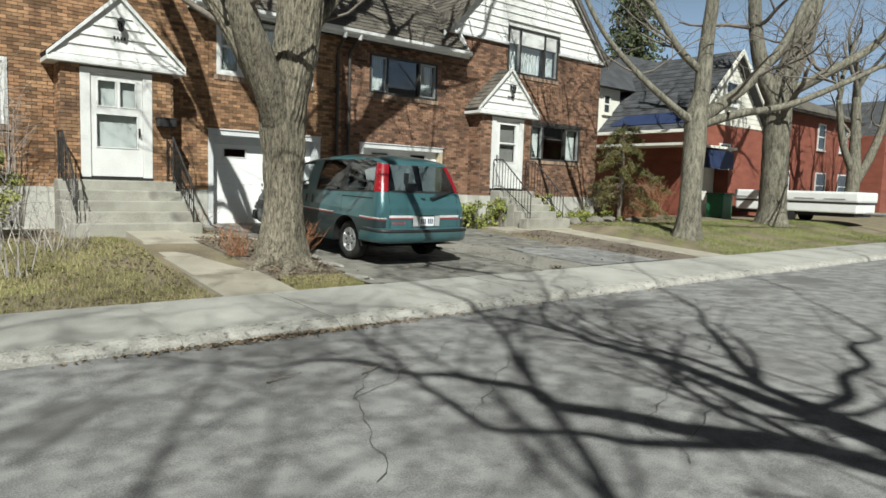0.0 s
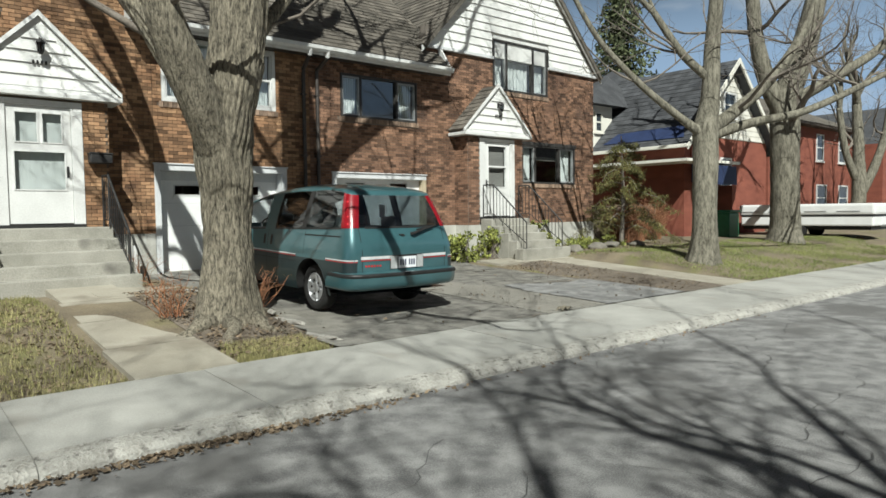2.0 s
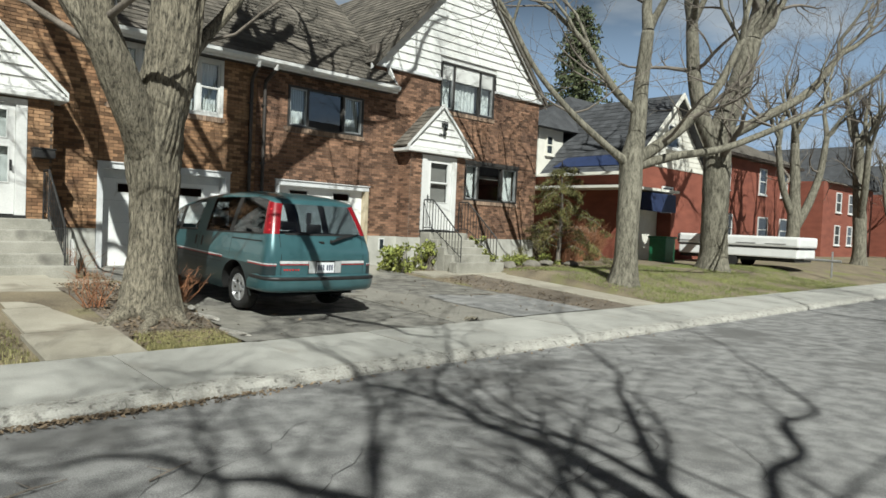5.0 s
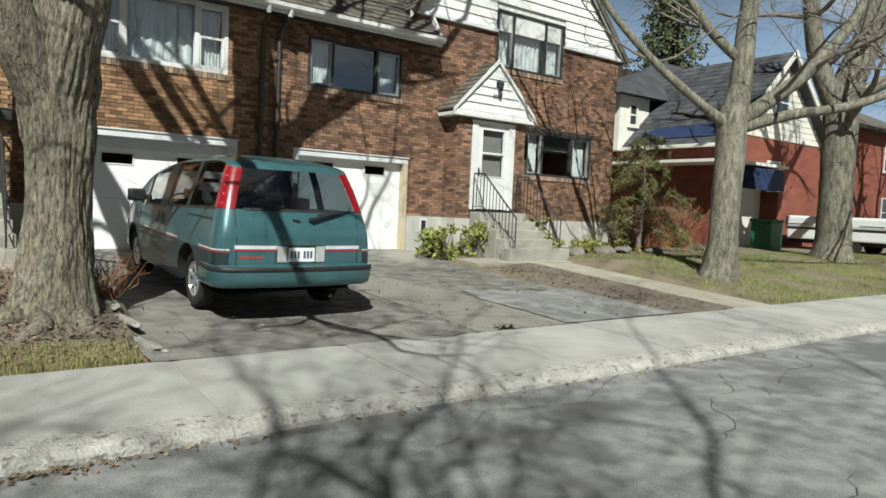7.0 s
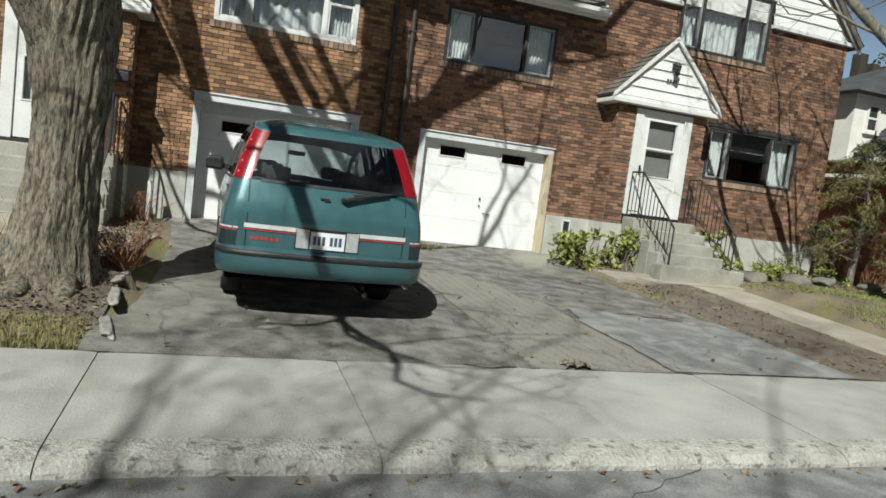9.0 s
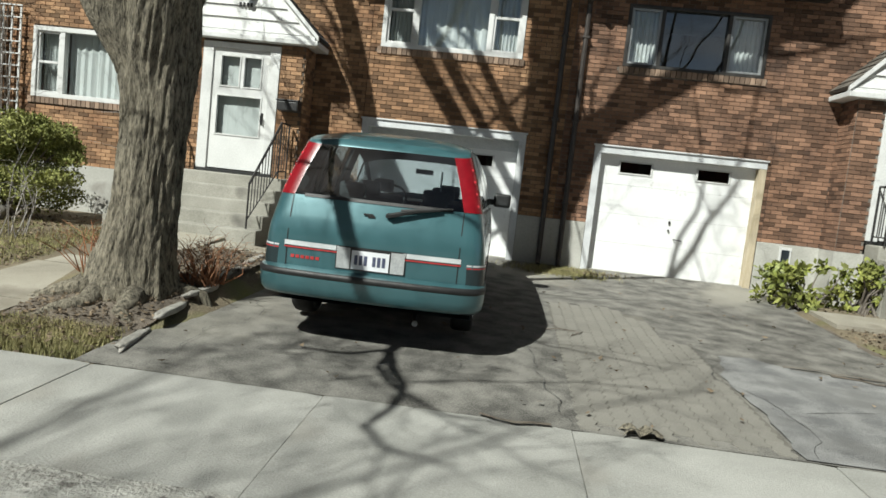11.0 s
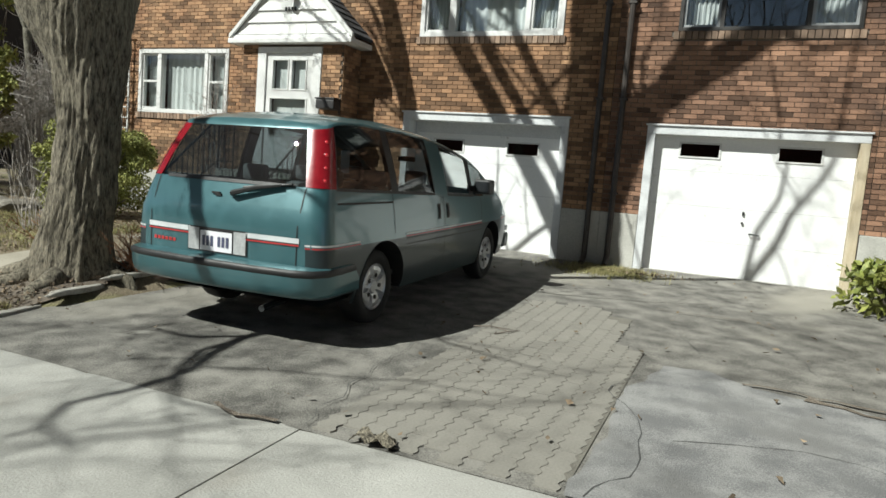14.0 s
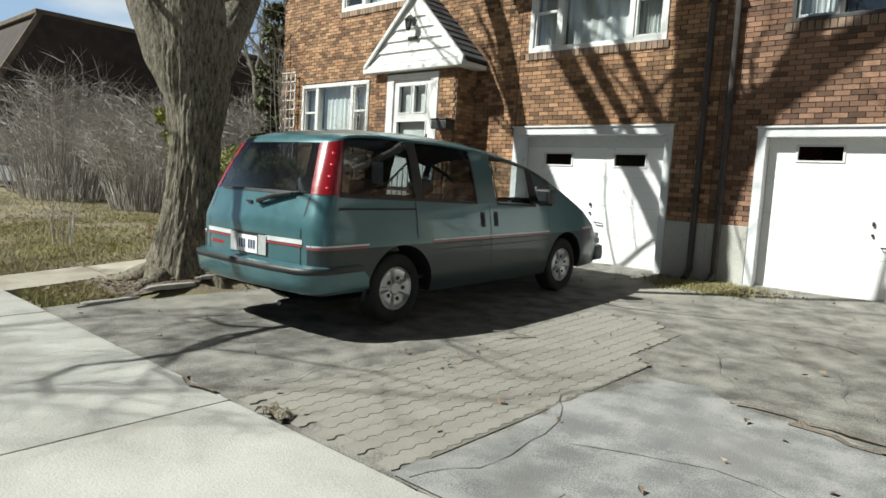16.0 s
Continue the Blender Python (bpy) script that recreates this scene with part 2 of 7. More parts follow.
    "teal_low": material("dark_teal_lower_panel", (0.013, 0.026, 0.029), (0.020, 0.036, 0.040), 0.45, 1.5, 500, 0.02, 0.001, coat=0.3),
    "vanglass": glass("tinted_van_glass", (0.30, 0.33, 0.34), ior=1.7),
    "rearglass": glass("tinted_tailgate_glass", (0.50, 0.58, 0.61), ior=2.7),
    "screenglass": glass("windscreen_glass", (0.88, 0.91, 0.91), ior=1.45),
    "lining": material("dark_cabin_lining", (0.085, 0.088, 0.088), (0.13, 0.132, 0.13), 0.95, 4, 60, 0.1),
    "blackplastic": material("black_plastic", (0.012, 0.012, 0.012), (0.028, 0.028, 0.028), 0.5, 10, 120, 0.1),
    "rubber": material("tyre_rubber", (0.008, 0.008, 0.008), (0.022, 0.021, 0.020), 0.85, 8, 70, 0.3),
    "rim": material("silver_wheel", (0.42, 0.43, 0.44), (0.58, 0.58, 0.59), 0.35, 6, 60, 0.05, metal=0.7),
    "tail": material("red_tail_lens", (0.20, 0.006, 0.012), (0.30, 0.010, 0.018), 0.25, 3, 14, 0.1, coat=0.4),
    "tail_bright": material("bright_red_lens", (0.55, 0.03, 0.04), (0.65, 0.05, 0.06), 0.25, 3, 14, 0.0),
    "rim_dark": material("mirror_face", (0.02, 0.022, 0.024), (0.03, 0.033, 0.036), 0.05, 3, 20, 0, metal=0.0, coat=0.5),
    "redline": material("red_stripe", (0.36, 0.03, 0.03), (0.46, 0.05, 0.05), 0.4, 5, 60, 0),
    "silverline": material("silver_stripe", (0.55, 0.57, 0.58), (0.68, 0.70, 0.70), 0.35, 5, 60, 0),
    "seat": material("grey_seat_fabric", (0.24, 0.245, 0.235), (0.34, 0.34, 0.325), 0.95, 6, 80, 0.3),
    "plate": material("plate_white", (0.72, 0.73, 0.76), (0.80, 0.81, 0.83), 0.4, 5, 60, 0),
    "platebar": material("plate_blue", (0.06, 0.07, 0.12), (0.09, 0.10, 0.16), 0.5, 5, 60, 0),
    "clearlens": material("clear_lens", (0.33, 0.34, 0.34), (0.46, 0.47, 0.47), 0.15, 20, 80, 0.1, coat=0.5),
    "green": material("green_bin_plastic", (0.012, 0.10, 0.045), (0.02, 0.15, 0.07), 0.5, 4, 60, 0.05),
    "trailer": material("white_trailer_shell", (0.68, 0.68, 0.67), (0.80, 0.80, 0.79), 0.45, 2, 40, 0.05),
    "sign": material("yellow_sign", (0.70, 0.36, 0.01), (0.80, 0.43, 0.02), 0.45, 4, 50, 0),
    "galv": material("galvanised", (0.28, 0.28, 0.28), (0.42, 0.42, 0.42), 0.5, 8, 60, 0.1, metal=0.6),
    "black": material("flat_black", (0.01, 0.01, 0.01), (0.02, 0.02, 0.02), 0.6, 5, 50, 0),
    "white_far": material("cream_boarding", (0.62, 0.60, 0.53), (0.74, 0.72, 0.65), 0.7, 2, 20, 0.1),
    "brown_far": material("dark_brown_cladding", (0.03, 0.022, 0.018), (0.06, 0.045, 0.036), 0.9, 2, 30, 0.2),
    "carpaint": material("silver_car_paint", (0.40, 0.41, 0.43), (0.48, 0.49, 0.51), 0.35, 2, 300, 0, metal=0.3, coat=0.5),
}


# ---- mesh helpers ----
def mesh_object(name, bm, mat, parent=None, label="", smooth=False):
    me = bpy.data.meshes.new(name)
    bm.normal_update()
    bm.to_mesh(me)
    bm.free()
    me.materials.append(M[mat] if isinstance(mat, str) else mat)
    if smooth:
        me.shade_smooth()
    ob = new(name, me)
    if parent is not None:
        ob.parent = parent
    if label:
        ob["label"] = label
    return ob


def part(name, bm, mat, parent, label="", smooth=False):
    return mesh_object(name, bm, mat, parent, label, smooth)


def from_lists(name, verts, faces, mat, parent=None, smooth=False):
    me = bpy.data.meshes.new(name)
    me.from_pydata(verts, [], faces)
    me.materials.append(M[mat])
    if smooth:
        me.shade_smooth()
    ob = new(name, me)
    if parent is not None:
        ob.parent = parent
    return ob


def thing(name, label, category, group="", kind="", at=(0, 0, 0)):
    ob = new(name)
    ob.location = at
    return tagged(ob, label, category, group, kind)


def box(bm, x0, x1, y0, y1, z0, z1, bevel=0.0):
    x0, x1 = min(x0, x1), max(x0, x1)
    y0, y1 = min(y0, y1), max(y0, y1)
    g = bmesh.ops.create_cube(bm, size=1.0, matrix=Matrix.Translation(((x0 + x1) / 2, (y0 + y1) / 2, (z0 + z1) / 2)) @ Matrix.Diagonal((x1 - x0, y1 - y0, z1 - z0, 1)))
    if bevel:
        edges = list({e for v in g["verts"] for e in v.link_edges})
        bmesh.ops.bevel(bm, geom=edges, offset=bevel, segments=2, affect="EDGES", profile=0.6)
    return bm


def boxes(*args, bevel=0.0):
    bm = bmesh.new()
    for a in args:
        box(bm, *a, bevel=bevel)
    return bm


def prism(bm, pts, way):
    """A solid from a flat outline (list of 3D points) pushed along way."""
    way = Vector(way)
    a = [bm.verts.new(p) for p in pts]
    b = [bm.verts.new(Vector(p) + way) for p in pts]
    n = len(pts)
    bm.faces.new(a)
    bm.faces.new(b[::-1])
    for i in range(n):
        bm.faces.new((a[(i + 1) % n], a[i], b[i], b[(i + 1) % n]))
    bmesh.ops.recalc_face_normals(bm, faces=bm.faces[:])
    return bm


def tube(bm, pts, radii, sides=8):
    """A tapered round limb through points."""
    pts = [Vector(p) for p in pts]
    rings, side = [], None
    for i, p in enumerate(pts):
        d = (pts[min(i + 1, len(pts) - 1)] - pts[max(i - 1, 0)]).normalized()
        if side is None:
            side = d.orthogonal().normalized()
        side = (side - d * side.dot(d)).normalized()
        up = d.cross(side)
        r = radii[i] if hasattr(radii, "__len__") else radii
        rings.append([bm.verts.new(p + (side * math.cos(2 * math.pi * k / sides) + up * math.sin(2 * math.pi * k / sides)) * r) for k in range(sides)])
    for a, b in zip(rings, rings[1:]):
        for k in range(sides):
            bm.faces.new((a[k], a[(k + 1) % sides], b[(k + 1) % sides], b[k]))
    bm.faces.new(rings[0][::-1])
    bm.faces.new(rings[-1])
    return bm


def tube_lists(V, F, pts, radii, sides):
    start, side = len(V), None
    n = len(pts)
    for i, p in enumerate(pts):
        d = (pts[min(i + 1, n - 1)] - pts[max(i - 1, 0)]).normalized()
        if side is None:
            side = d.orthogonal().normalized()
        side = (side - d * side.dot(d)).normalized()
        up = d.cross(side)
        for k in range(sides):
            a = 2 * math.pi * k / sides
            V.append(p + (side * math.cos(a) + up * math.sin(a)) * radii[i])
    for i in range(n - 1):
        for k in range(sides):
            a, b = start + i * sides + k, start + i * sides + (k + 1) % sides
            F.append((a, b, b + sides, a + sides))
    F.append(tuple(start + (n - 1) * sides + k for k in range(sides)))


# ---- ground, road, pavement ----
def step01(a, b, x):
    k = max(0.0, min(1.0, (x - a) / (b - a)))
    return k * k * (3 - 2 * k)


def lie(x, y):
    """Height of the yards."""
    if y < -6.8:
        return -0.55
    right = step01(5.2, 7.6, x)
    h = -0.38 + (0.33 + 0.10 * right) * step01(-6.9, -3.0, y) + 0.06 * step01(-2, 4, y)
    h += 0.10 * math.exp(-((x + 3.7) ** 2 + (y + 5.2) ** 2) / 0.7) + 0.12 * math.exp(-((x - 7.3) ** 2 + (y + 5.3) ** 2) / 2.0)
    if -3.1 < x < 3.9 and y < 0.4:
        h = drive_lie(y) - 0.06
    if 3.7 < x < 6.45 and y < -1.2:
        h = -0.352 + 0.26 * (y + 6.84) / 4.5 - 0.06
    return h + 0.02 * noise.noise((x * 0.9, y * 0.9, 3.0)) - 0.01


def drive_lie(y):
    return -0.36 * max(0.0, min(1.0, -y / 6.85)) ** 0.62


def strip_lie(x, y):
    """Between the driveway's edge and the entrance path."""
    return drive_lie(y) + 0.004 + (-0.352 + 0.26 * (y + 6.84) / 4.5 - 0.012 - drive_lie(y)) * step01(3.85, 5.2, x)


def spaced(far, near0, near1, step):
    a = [near0 - far * (0.5 ** k) for k in range(0, 8)] + list(np.arange(near0, near1, step)) + [near1 + far * (0.5 ** k) for k in range(7, -1, -1)]
    return sorted(set(round(float(v), 3) for v in a))


xs, ys = spaced(900, -14, 16, 0.35), spaced(900, -8.6, 3.2, 0.25)
gv = [(x, y, lie(x, y) if abs(x) < 60 and abs(y) < 60 else (-0.56 if y < -6 else 0.0)) for y in ys for x in xs]
gf = [(j * len(xs) + i, j * len(xs) + i + 1, (j + 1) * len(xs) + i + 1, (j + 1) * len(xs) + i) for j in range(len(ys) - 1) for i in range(len(xs) - 1)]
ground = tagged(from_lists("ground", gv, gf, "soil", smooth=True), "patchy spring lawn and bare soil round the houses", "ground", kind="structure")

# the road, gently cambered, with cracks and tar seams
rv, rf = [], []
rx, ry = [-400, -120, -60] + list(np.arange(-40, 41, 1.0)) + [60, 120, 400], [-17.2, -15, -13, -11, -9.4, -8.6, -8.40]
for y in ry:
    for x in rx:
        rv.append((x, y, -0.50 + 0.05 * step01(0, 4.4, 4.4 - abs(y + 12.8)) + 0.006 * noise.noise((x * 0.5, y * 0.5, 0))))
rf = [(j * len(rx) + i, j * len(rx) + i + 1, (j + 1) * len(rx) + i + 1, (j + 1) * len(rx) + i) for j in range(len(ry) - 1) for i in range(len(rx) - 1)]
road = tagged(from_lists("road", rv, rf, "asphalt", smooth=True), "worn grey asphalt road with cracks and stains", "road", kind="structure")


def road_z(y):
    return -0.50 + 0.05 * step01(0, 4.4, 4.4 - abs(y + 12.8))


def crack(bm, x, y, heading, length, zf, w=0.012, seed=0):
    rnd = random.Random(seed)
    pts, a = [(x, y)], heading
    for _ in range(int(length / 0.12)):
        a += rnd.uniform(-0.55, 0.55) + (heading - a) * 0.25
        pts.append((pts[-1][0] + 0.12 * math.cos(a), pts[-1][1] + 0.12 * math.sin(a)))
    last = None
    for i, (px, py) in enumerate(pts):
        q, r = pts[max(0, i - 1)], pts[min(len(pts) - 1, i + 1)]
        d = Vector((r[0] - q[0], r[1] - q[1])).normalized()
        ww = w * rnd.uniform(0.4, 1.3)
        pair = [bm.verts.new((px - d.y * s * ww, py + d.x * s * ww, zf(py) + 0.008)) for s in (-1, 1)]
        if last:
            bm.faces.new((last[0], pair[0], pair[1], last[1]))
        last = pair


bm = bmesh.new()
for i, (x, y, h, n) in enumerate([(-2.6, -10.4, -1.7, 1.4), (-2.4, -11.2, 0.2, 2.4), (1.2, -9.6, 0.1, 3.0), (-4.6, -12.4, 0.5, 1.6), (-3.9, -12.9, 0.2, 2.0), (-3.2, -12.6, 1.2, 1.0), (-2.6, -12.8, 0.7, 1.6), (2.0, -10.9, 0.0, 5.0), (5, -9.9, 0.12, 6), (-5.4, -11.4, 0.9, 1.8), (-5.8, -10.6, 0.4, 2.2), (-4.2, -11.9, 0.15, 2.6), (-3.3, -11.9, 1.9, 1.5), (-4.9, -12.6, 0.9, 1.2), (-6.4, -11.8, 1.0, 2.4), (-0.6, -10.2, 0.3, 2.8), (0.4, -11.6, 0.9, 1.6), (-2.0, -9.2, 0.05, 3.2)]):
    crack(bm, x, y, h, n, road_z, 0.0032, i)
tagged(mesh_object("road_cracks", bm, "tar"), "dark wandering cracks in the asphalt", "crack", kind="stuff")

# pavement slabs with a worn kerb edge, one piece each
pavement = thing("pavement", "pale concrete pavement with a worn kerb edge", "pavement", kind="structure")
slab_meshes = []
for k in range(3):
    bm = bmesh.new()
    rnd = random.Random(k)
    L = 1.594
    prof = [(-6.86, -0.56), (-6.85, -0.372), (-6.835, -0.364), (-7.6, -0.385), (-8.22, -0.405), (-8.34, -0.412), (-8.42, -0.432), (-8.46, -0.47), (-8.475, -0.56)]
    n = 14
    grid = []
    for i in range(n + 1):
        row = []
        for j, (y, z) in enumerate(prof):
            x = 0.001 + (L + 0.004) * i / n
            wob = 0.022 * noise.noise((x * 2.3 + k * 7, j * 0.6, 2.0)) if j >= 5 else 0
            row.append(bm.verts.new((x, y + wob, z + (0.5 * wob if 4 < j < 8 else 0) - (0.006 if i in (0, n) and j < 8 else 0))))
        grid.append(row)
    for a, b in zip(grid, grid[1:]):
        for j in range(len(prof) - 1):
            if j != 1:
                bm.faces.new((a[j], a[j + 1], b[j + 1], b[j]) if j else (a[0], a[1], b[1], b[0]))
    bmesh.ops.recalc_face_normals(bm, faces=bm.faces[:])
    for row in (grid[0], grid[-1]):
        bm.faces.new([v for j, v in enumerate(row)])
    me = bpy.data.meshes.new("slab")
    bmesh.ops.recalc_face_normals(bm, faces=bm.faces[:])
    bm.to_mesh(me)
    bm.free()
    me.materials.append(M["concrete"])
    me.materials.append(M["kerb"])
    for f in me.polygons:
        if f.center.y < -8.24 and len(f.vertices) == 4:
            f.material_index = 1
    slab_meshes.append(me)
for i in range(-28, 44):
    ob = new("slab", slab_meshes[i % 3])
    ob.parent = pavement
    ob.location = (0.19 + 1.604 * i, 0, 0.004 * (i % 2))
bm = boxes((-400, -44.8, -8.47, -6.85, -0.56, -0.38), (70.8, 400, -8.47, -6.85, -0.56, -0.38))
part("far_pavement", bm, "concrete", pavement)
# far side of the street, behind the walk
bm = boxes((-400, 400, -19.0, -17.2, -0.56, -0.38))
tagged(mesh_object("pavement_opposite", bm, "concrete"), "concrete pavement across the street", "pavement", kind="structure")

# driveway
bm = bmesh.new()
dx, dy = np.linspace(-3.16, 3.84, 30), np.linspace(-6.84, 0.25, 30)
dg = [[bm.verts.new((x + 0.03 * noise.noise((x, y * 3, 1)) * (i in (0, 29)), y, drive_lie(y) + 0.005 * noise.noise((x * 1.1, y * 1.1, 5)))) for i, x in enumerate(dx)] for y in dy]
for a, b in zip(dg, dg[1:]):
    for i in range(29):
        bm.faces.new((a[i], a[i + 1], b[i + 1], b[i]))
driveway = tagged(mesh_object("driveway", bm, "drive", smooth=True), "cracked grey asphalt driveway with a patch of pavers", "driveway", kind="structure")
bm = bmesh.new()
rim = [(1.62, -6.83), (3.80, -6.83), (3.80, -4.72), (3.35, -4.78), (2.9, -4.66), (2.45, -4.6), (2.1, -4.35), (1.8, -4.42), (1.72, -4.9), (1.6, -5.3), (1.66, -5.9)]
edge_pts = []
for (xa, ya), (xb, yb) in zip(rim, rim[1:] + rim[:1]):
    for k in range(6):
        x, y = xa + (xb - xa) * k / 6, ya + (yb - ya) * k / 6
        inside = 1.65 < x < 3.75 or y > -6.8 and x < 3.7
        edge_pts.append((x + (0.06 * noise.noise((x * 5, y * 5, 3)) if inside else 0), y + (0.06 * noise.noise((x * 5, y * 5, 9)) if -6.7 < y else 0)))
bm.faces.new([bm.verts.new((x, y, drive_lie(y) + 0.0125)) for x, y in edge_pts])
part("patch", bm, "patch", driveway, "smooth paler asphalt patch")
bm = bmesh.new()
for i, (x, y, h, n) in enumerate([(0.2, -6.8, 1.75, 3.6), (1.7, -6.8, 1.5, 2.2), (1.9, -2.6, -0.5, 1.9), (-2.8, -6.2, 0.3, 2.2), (-0.7, -6.1, 1.2, 1.4), (1.4, -3.2, 0.0, 2.2), (-2.6, -6.7, 1.4, 2.5), (2.0, -5.9, 0.6, 1.6)]):
    crack(bm, x, y, h, n, lambda v: drive_lie(v) + 0.008, 0.003, 40 + i)
part("drive_cracks", bm, "tar", driveway)
bm = bmesh.new()
for i, (x, y, h, n, w) in enumerate(((2.35, -4.55, -0.12, 1.1, 0.022), (2.75, -4.63, -0.14, 0.7, 0.05), (-0.4, -6.82, 0.0, 0.5, 0.02), (1.5, -2.3, 0.1, 1.3, 0.012))):
    crack(bm, x, y, h, n, lambda v: drive_lie(v) + 0.011, w, 70 + i)
part("earth_cracks", bm, "dirt", driveway, "wide cracks filled with earth")


# yards: paths and bare dirt
def strip(name, pts, mat, label, zf, lift=0.012, thick=0.08, kind="structure", cat="path"):
    bm = bmesh.new()
    prism(bm, [(x, y, zf(x, y) + lift) for x, y in pts], (0, 0, -thick))
    return tagged(mesh_object(name, bm, mat), label, cat, kind=kind)


left_path = thing("garden_path", "cracked concrete path from the pavement to the steps", "path", kind="structure")
for i, (a, b) in enumerate(((-6.84, -5.75), (-5.72, -4.45), (-4.42, -3.2), (-3.17, -2.05))):
    bm = bmesh.new()
    x0, x1 = -5.22 + 0.05 * i, -4.27 + 0.03 * i
    prism(bm, [(x0, a, -0.36 + 0.085 * (a + 6.84)), (x1, a, -0.36 + 0.085 * (a + 6.84)), (x1, b, -0.36 + 0.085 * (b + 6.84)), (x0, b, -0.36 + 0.085 * (b + 6.84))], (0, 0, -0.1))
    part("flagstone", bm, "path", left_path)
bm = bmesh.new()
prism(bm, [(-4.6, -3.0, -0.02), (-3.2, -3.4, -0.10), (-3.05, -2.1, -0.07), (-4.6, -2.05, 0.03)], (0, 0, -0.1))
part("flagstone", bm, "path", left_path)
right_path = thing("entrance_path", "pale concrete path beside the driveway", "path", kind="structure")
for i in range(4):
    a, b = -6.84 + 1.12 * i, -6.84 + 1.12 * (i + 1) - 0.02
    bm = bmesh.new()
    f = lambda v: -0.352 + 0.26 * (v + 6.84) / 4.5
    prism(bm, [(5.25, a, f(a)), (6.25, a, f(a)), (6.25, b, f(b)), (5.25, b, f(b))], (0, 0, -0.12))
    part("flagstone", bm, "path", right_path)
bm = bmesh.new()
prism(bm, [(3.86, -2.3, -0.105), (6.5, -2.3, -0.085), (6.5, -1.5, -0.06), (3.86, -1.5, -0.06)], (0, 0, -0.1))
part("flagstone", bm, "path", right_path)
bm = bmesh.new()
vs = [[bm.verts.new((x + 0.04 * noise.noise((x * 3, y * 3, 8)), y, strip_lie(x, y) + 0.012 * noise.noise((x * 2, y * 2, 0)))) for x in np.linspace(3.72, 5.26, 12)] for y in np.linspace(-6.84, -2.3, 20)]
for a, b in zip(vs, vs[1:]):
    for i in range(11):
        bm.faces.new((a[i], a[i + 1], b[i + 1], b[i]))
tagged(mesh_object("dirt_strip", bm, "dirt", smooth=True), "strip of bare brown dirt between driveway and path", "dirt", kind="structure")

# ---- houses ----
MID = 0.376


def wall_with_holes(bm, x0, x1, z0, z1, y0, y1, holes):
    """Solid wall of boxes round rectangular holes (x0, x1, z0, z1)."""
    cx = sorted({x0, x1, *[v for h in holes for v in h[:2]]})
    cz = sorted({z0, z1, *[v for h in holes for v in h[2:]]})
    for a, b in zip(cx, cx[1:]):
        run = None
        for c, d in zip(cz, cz[1:]):
            open_ = any(h[0] - 1e-6 <= a and b <= h[1] + 1e-6 and h[2] - 1e-6 <= c and d <= h[3] + 1e-6 for h in holes)
            if not open_:
                run = [run[0], d] if run else [c, d]
            if open_ or d == cz[-1]:
                if run:
                    box(bm, a, b, y0, y1, run[0], run[1])
                run = None


COURSE, BRICK = 0.0640, 0.176
near_bricks = []


def brick_lists(x0, x1, z0, z1, holes, face, seed, keep=None):
    """Bricks laid on a wall whose outer face is at y = face, looking to -y."""
    rnd = random.Random(seed)
    V, F = [], []
    row = 0
    z = z0
    while z + COURSE * 0.6 < z1:
        x = x0 - (0.5 * BRICK if row % 2 else 0.0)
        top = min(z + COURSE - 0.009, z1)
        while x < x1:
            a, b = max(x, x0) + 0.005, min(x + BRICK, x1) - 0.005
            spans = [(a, b)]
            for h in holes:
                if z < h[3] - 0.02 and top > h[2] + 0.02:
                    nxt = []
                    for s, e in spans:
                        if e <= h[0] or s >= h[1]:
                            nxt.append((s, e))
                        else:
                            if s < h[0] - 0.03:
                                nxt.append((s, h[0] - 0.004))
                            if e > h[1] + 0.03:
                                nxt.append((h[1] + 0.004, e))
                    spans = nxt
            for s, e in spans:
                if e - s < 0.03:
                    continue
                out = face - 0.014 + rnd.uniform(-0.004, 0.002)
                if keep and keep(s, e, z):
                    near_bricks.append((s, z, out, e - s))
                    continue
                i = len(V)
                j = [rnd.uniform(-0.0015, 0.0015) for _ in range(4)]
                V += [(s, out, z + j[0]), (e, out, z + j[1]), (e, out, top + j[2]), (s, out, top + j[3]),
                      (s, face + 0.004, z), (e, face + 0.004, z), (e, face + 0.004, top), (s, face + 0.004, top)]
                F += [(i, i + 1, i + 2, i + 3), (i + 1, i + 5, i + 6, i + 2), (i + 4, i, i + 3, i + 7), (i + 3, i + 2, i + 6, i + 7), (i + 4, i + 5, i + 1, i)]
            x += BRICK
        z += COURSE
        row += 1
    return V, F


def side_bricks(x, y0, y1, z0, z1, sign, seed):
    """Bricks on a wall that faces along x."""
    V, F = brick_lists(y0, y1, z0, z1, [], 0.0, seed)
    V = [(x + (a[1] if sign < 0 else -a[1]), a[0], a[2]) for a in V]
    if sign < 0:
        F = [f[::-1] for f in F]
    return V, F


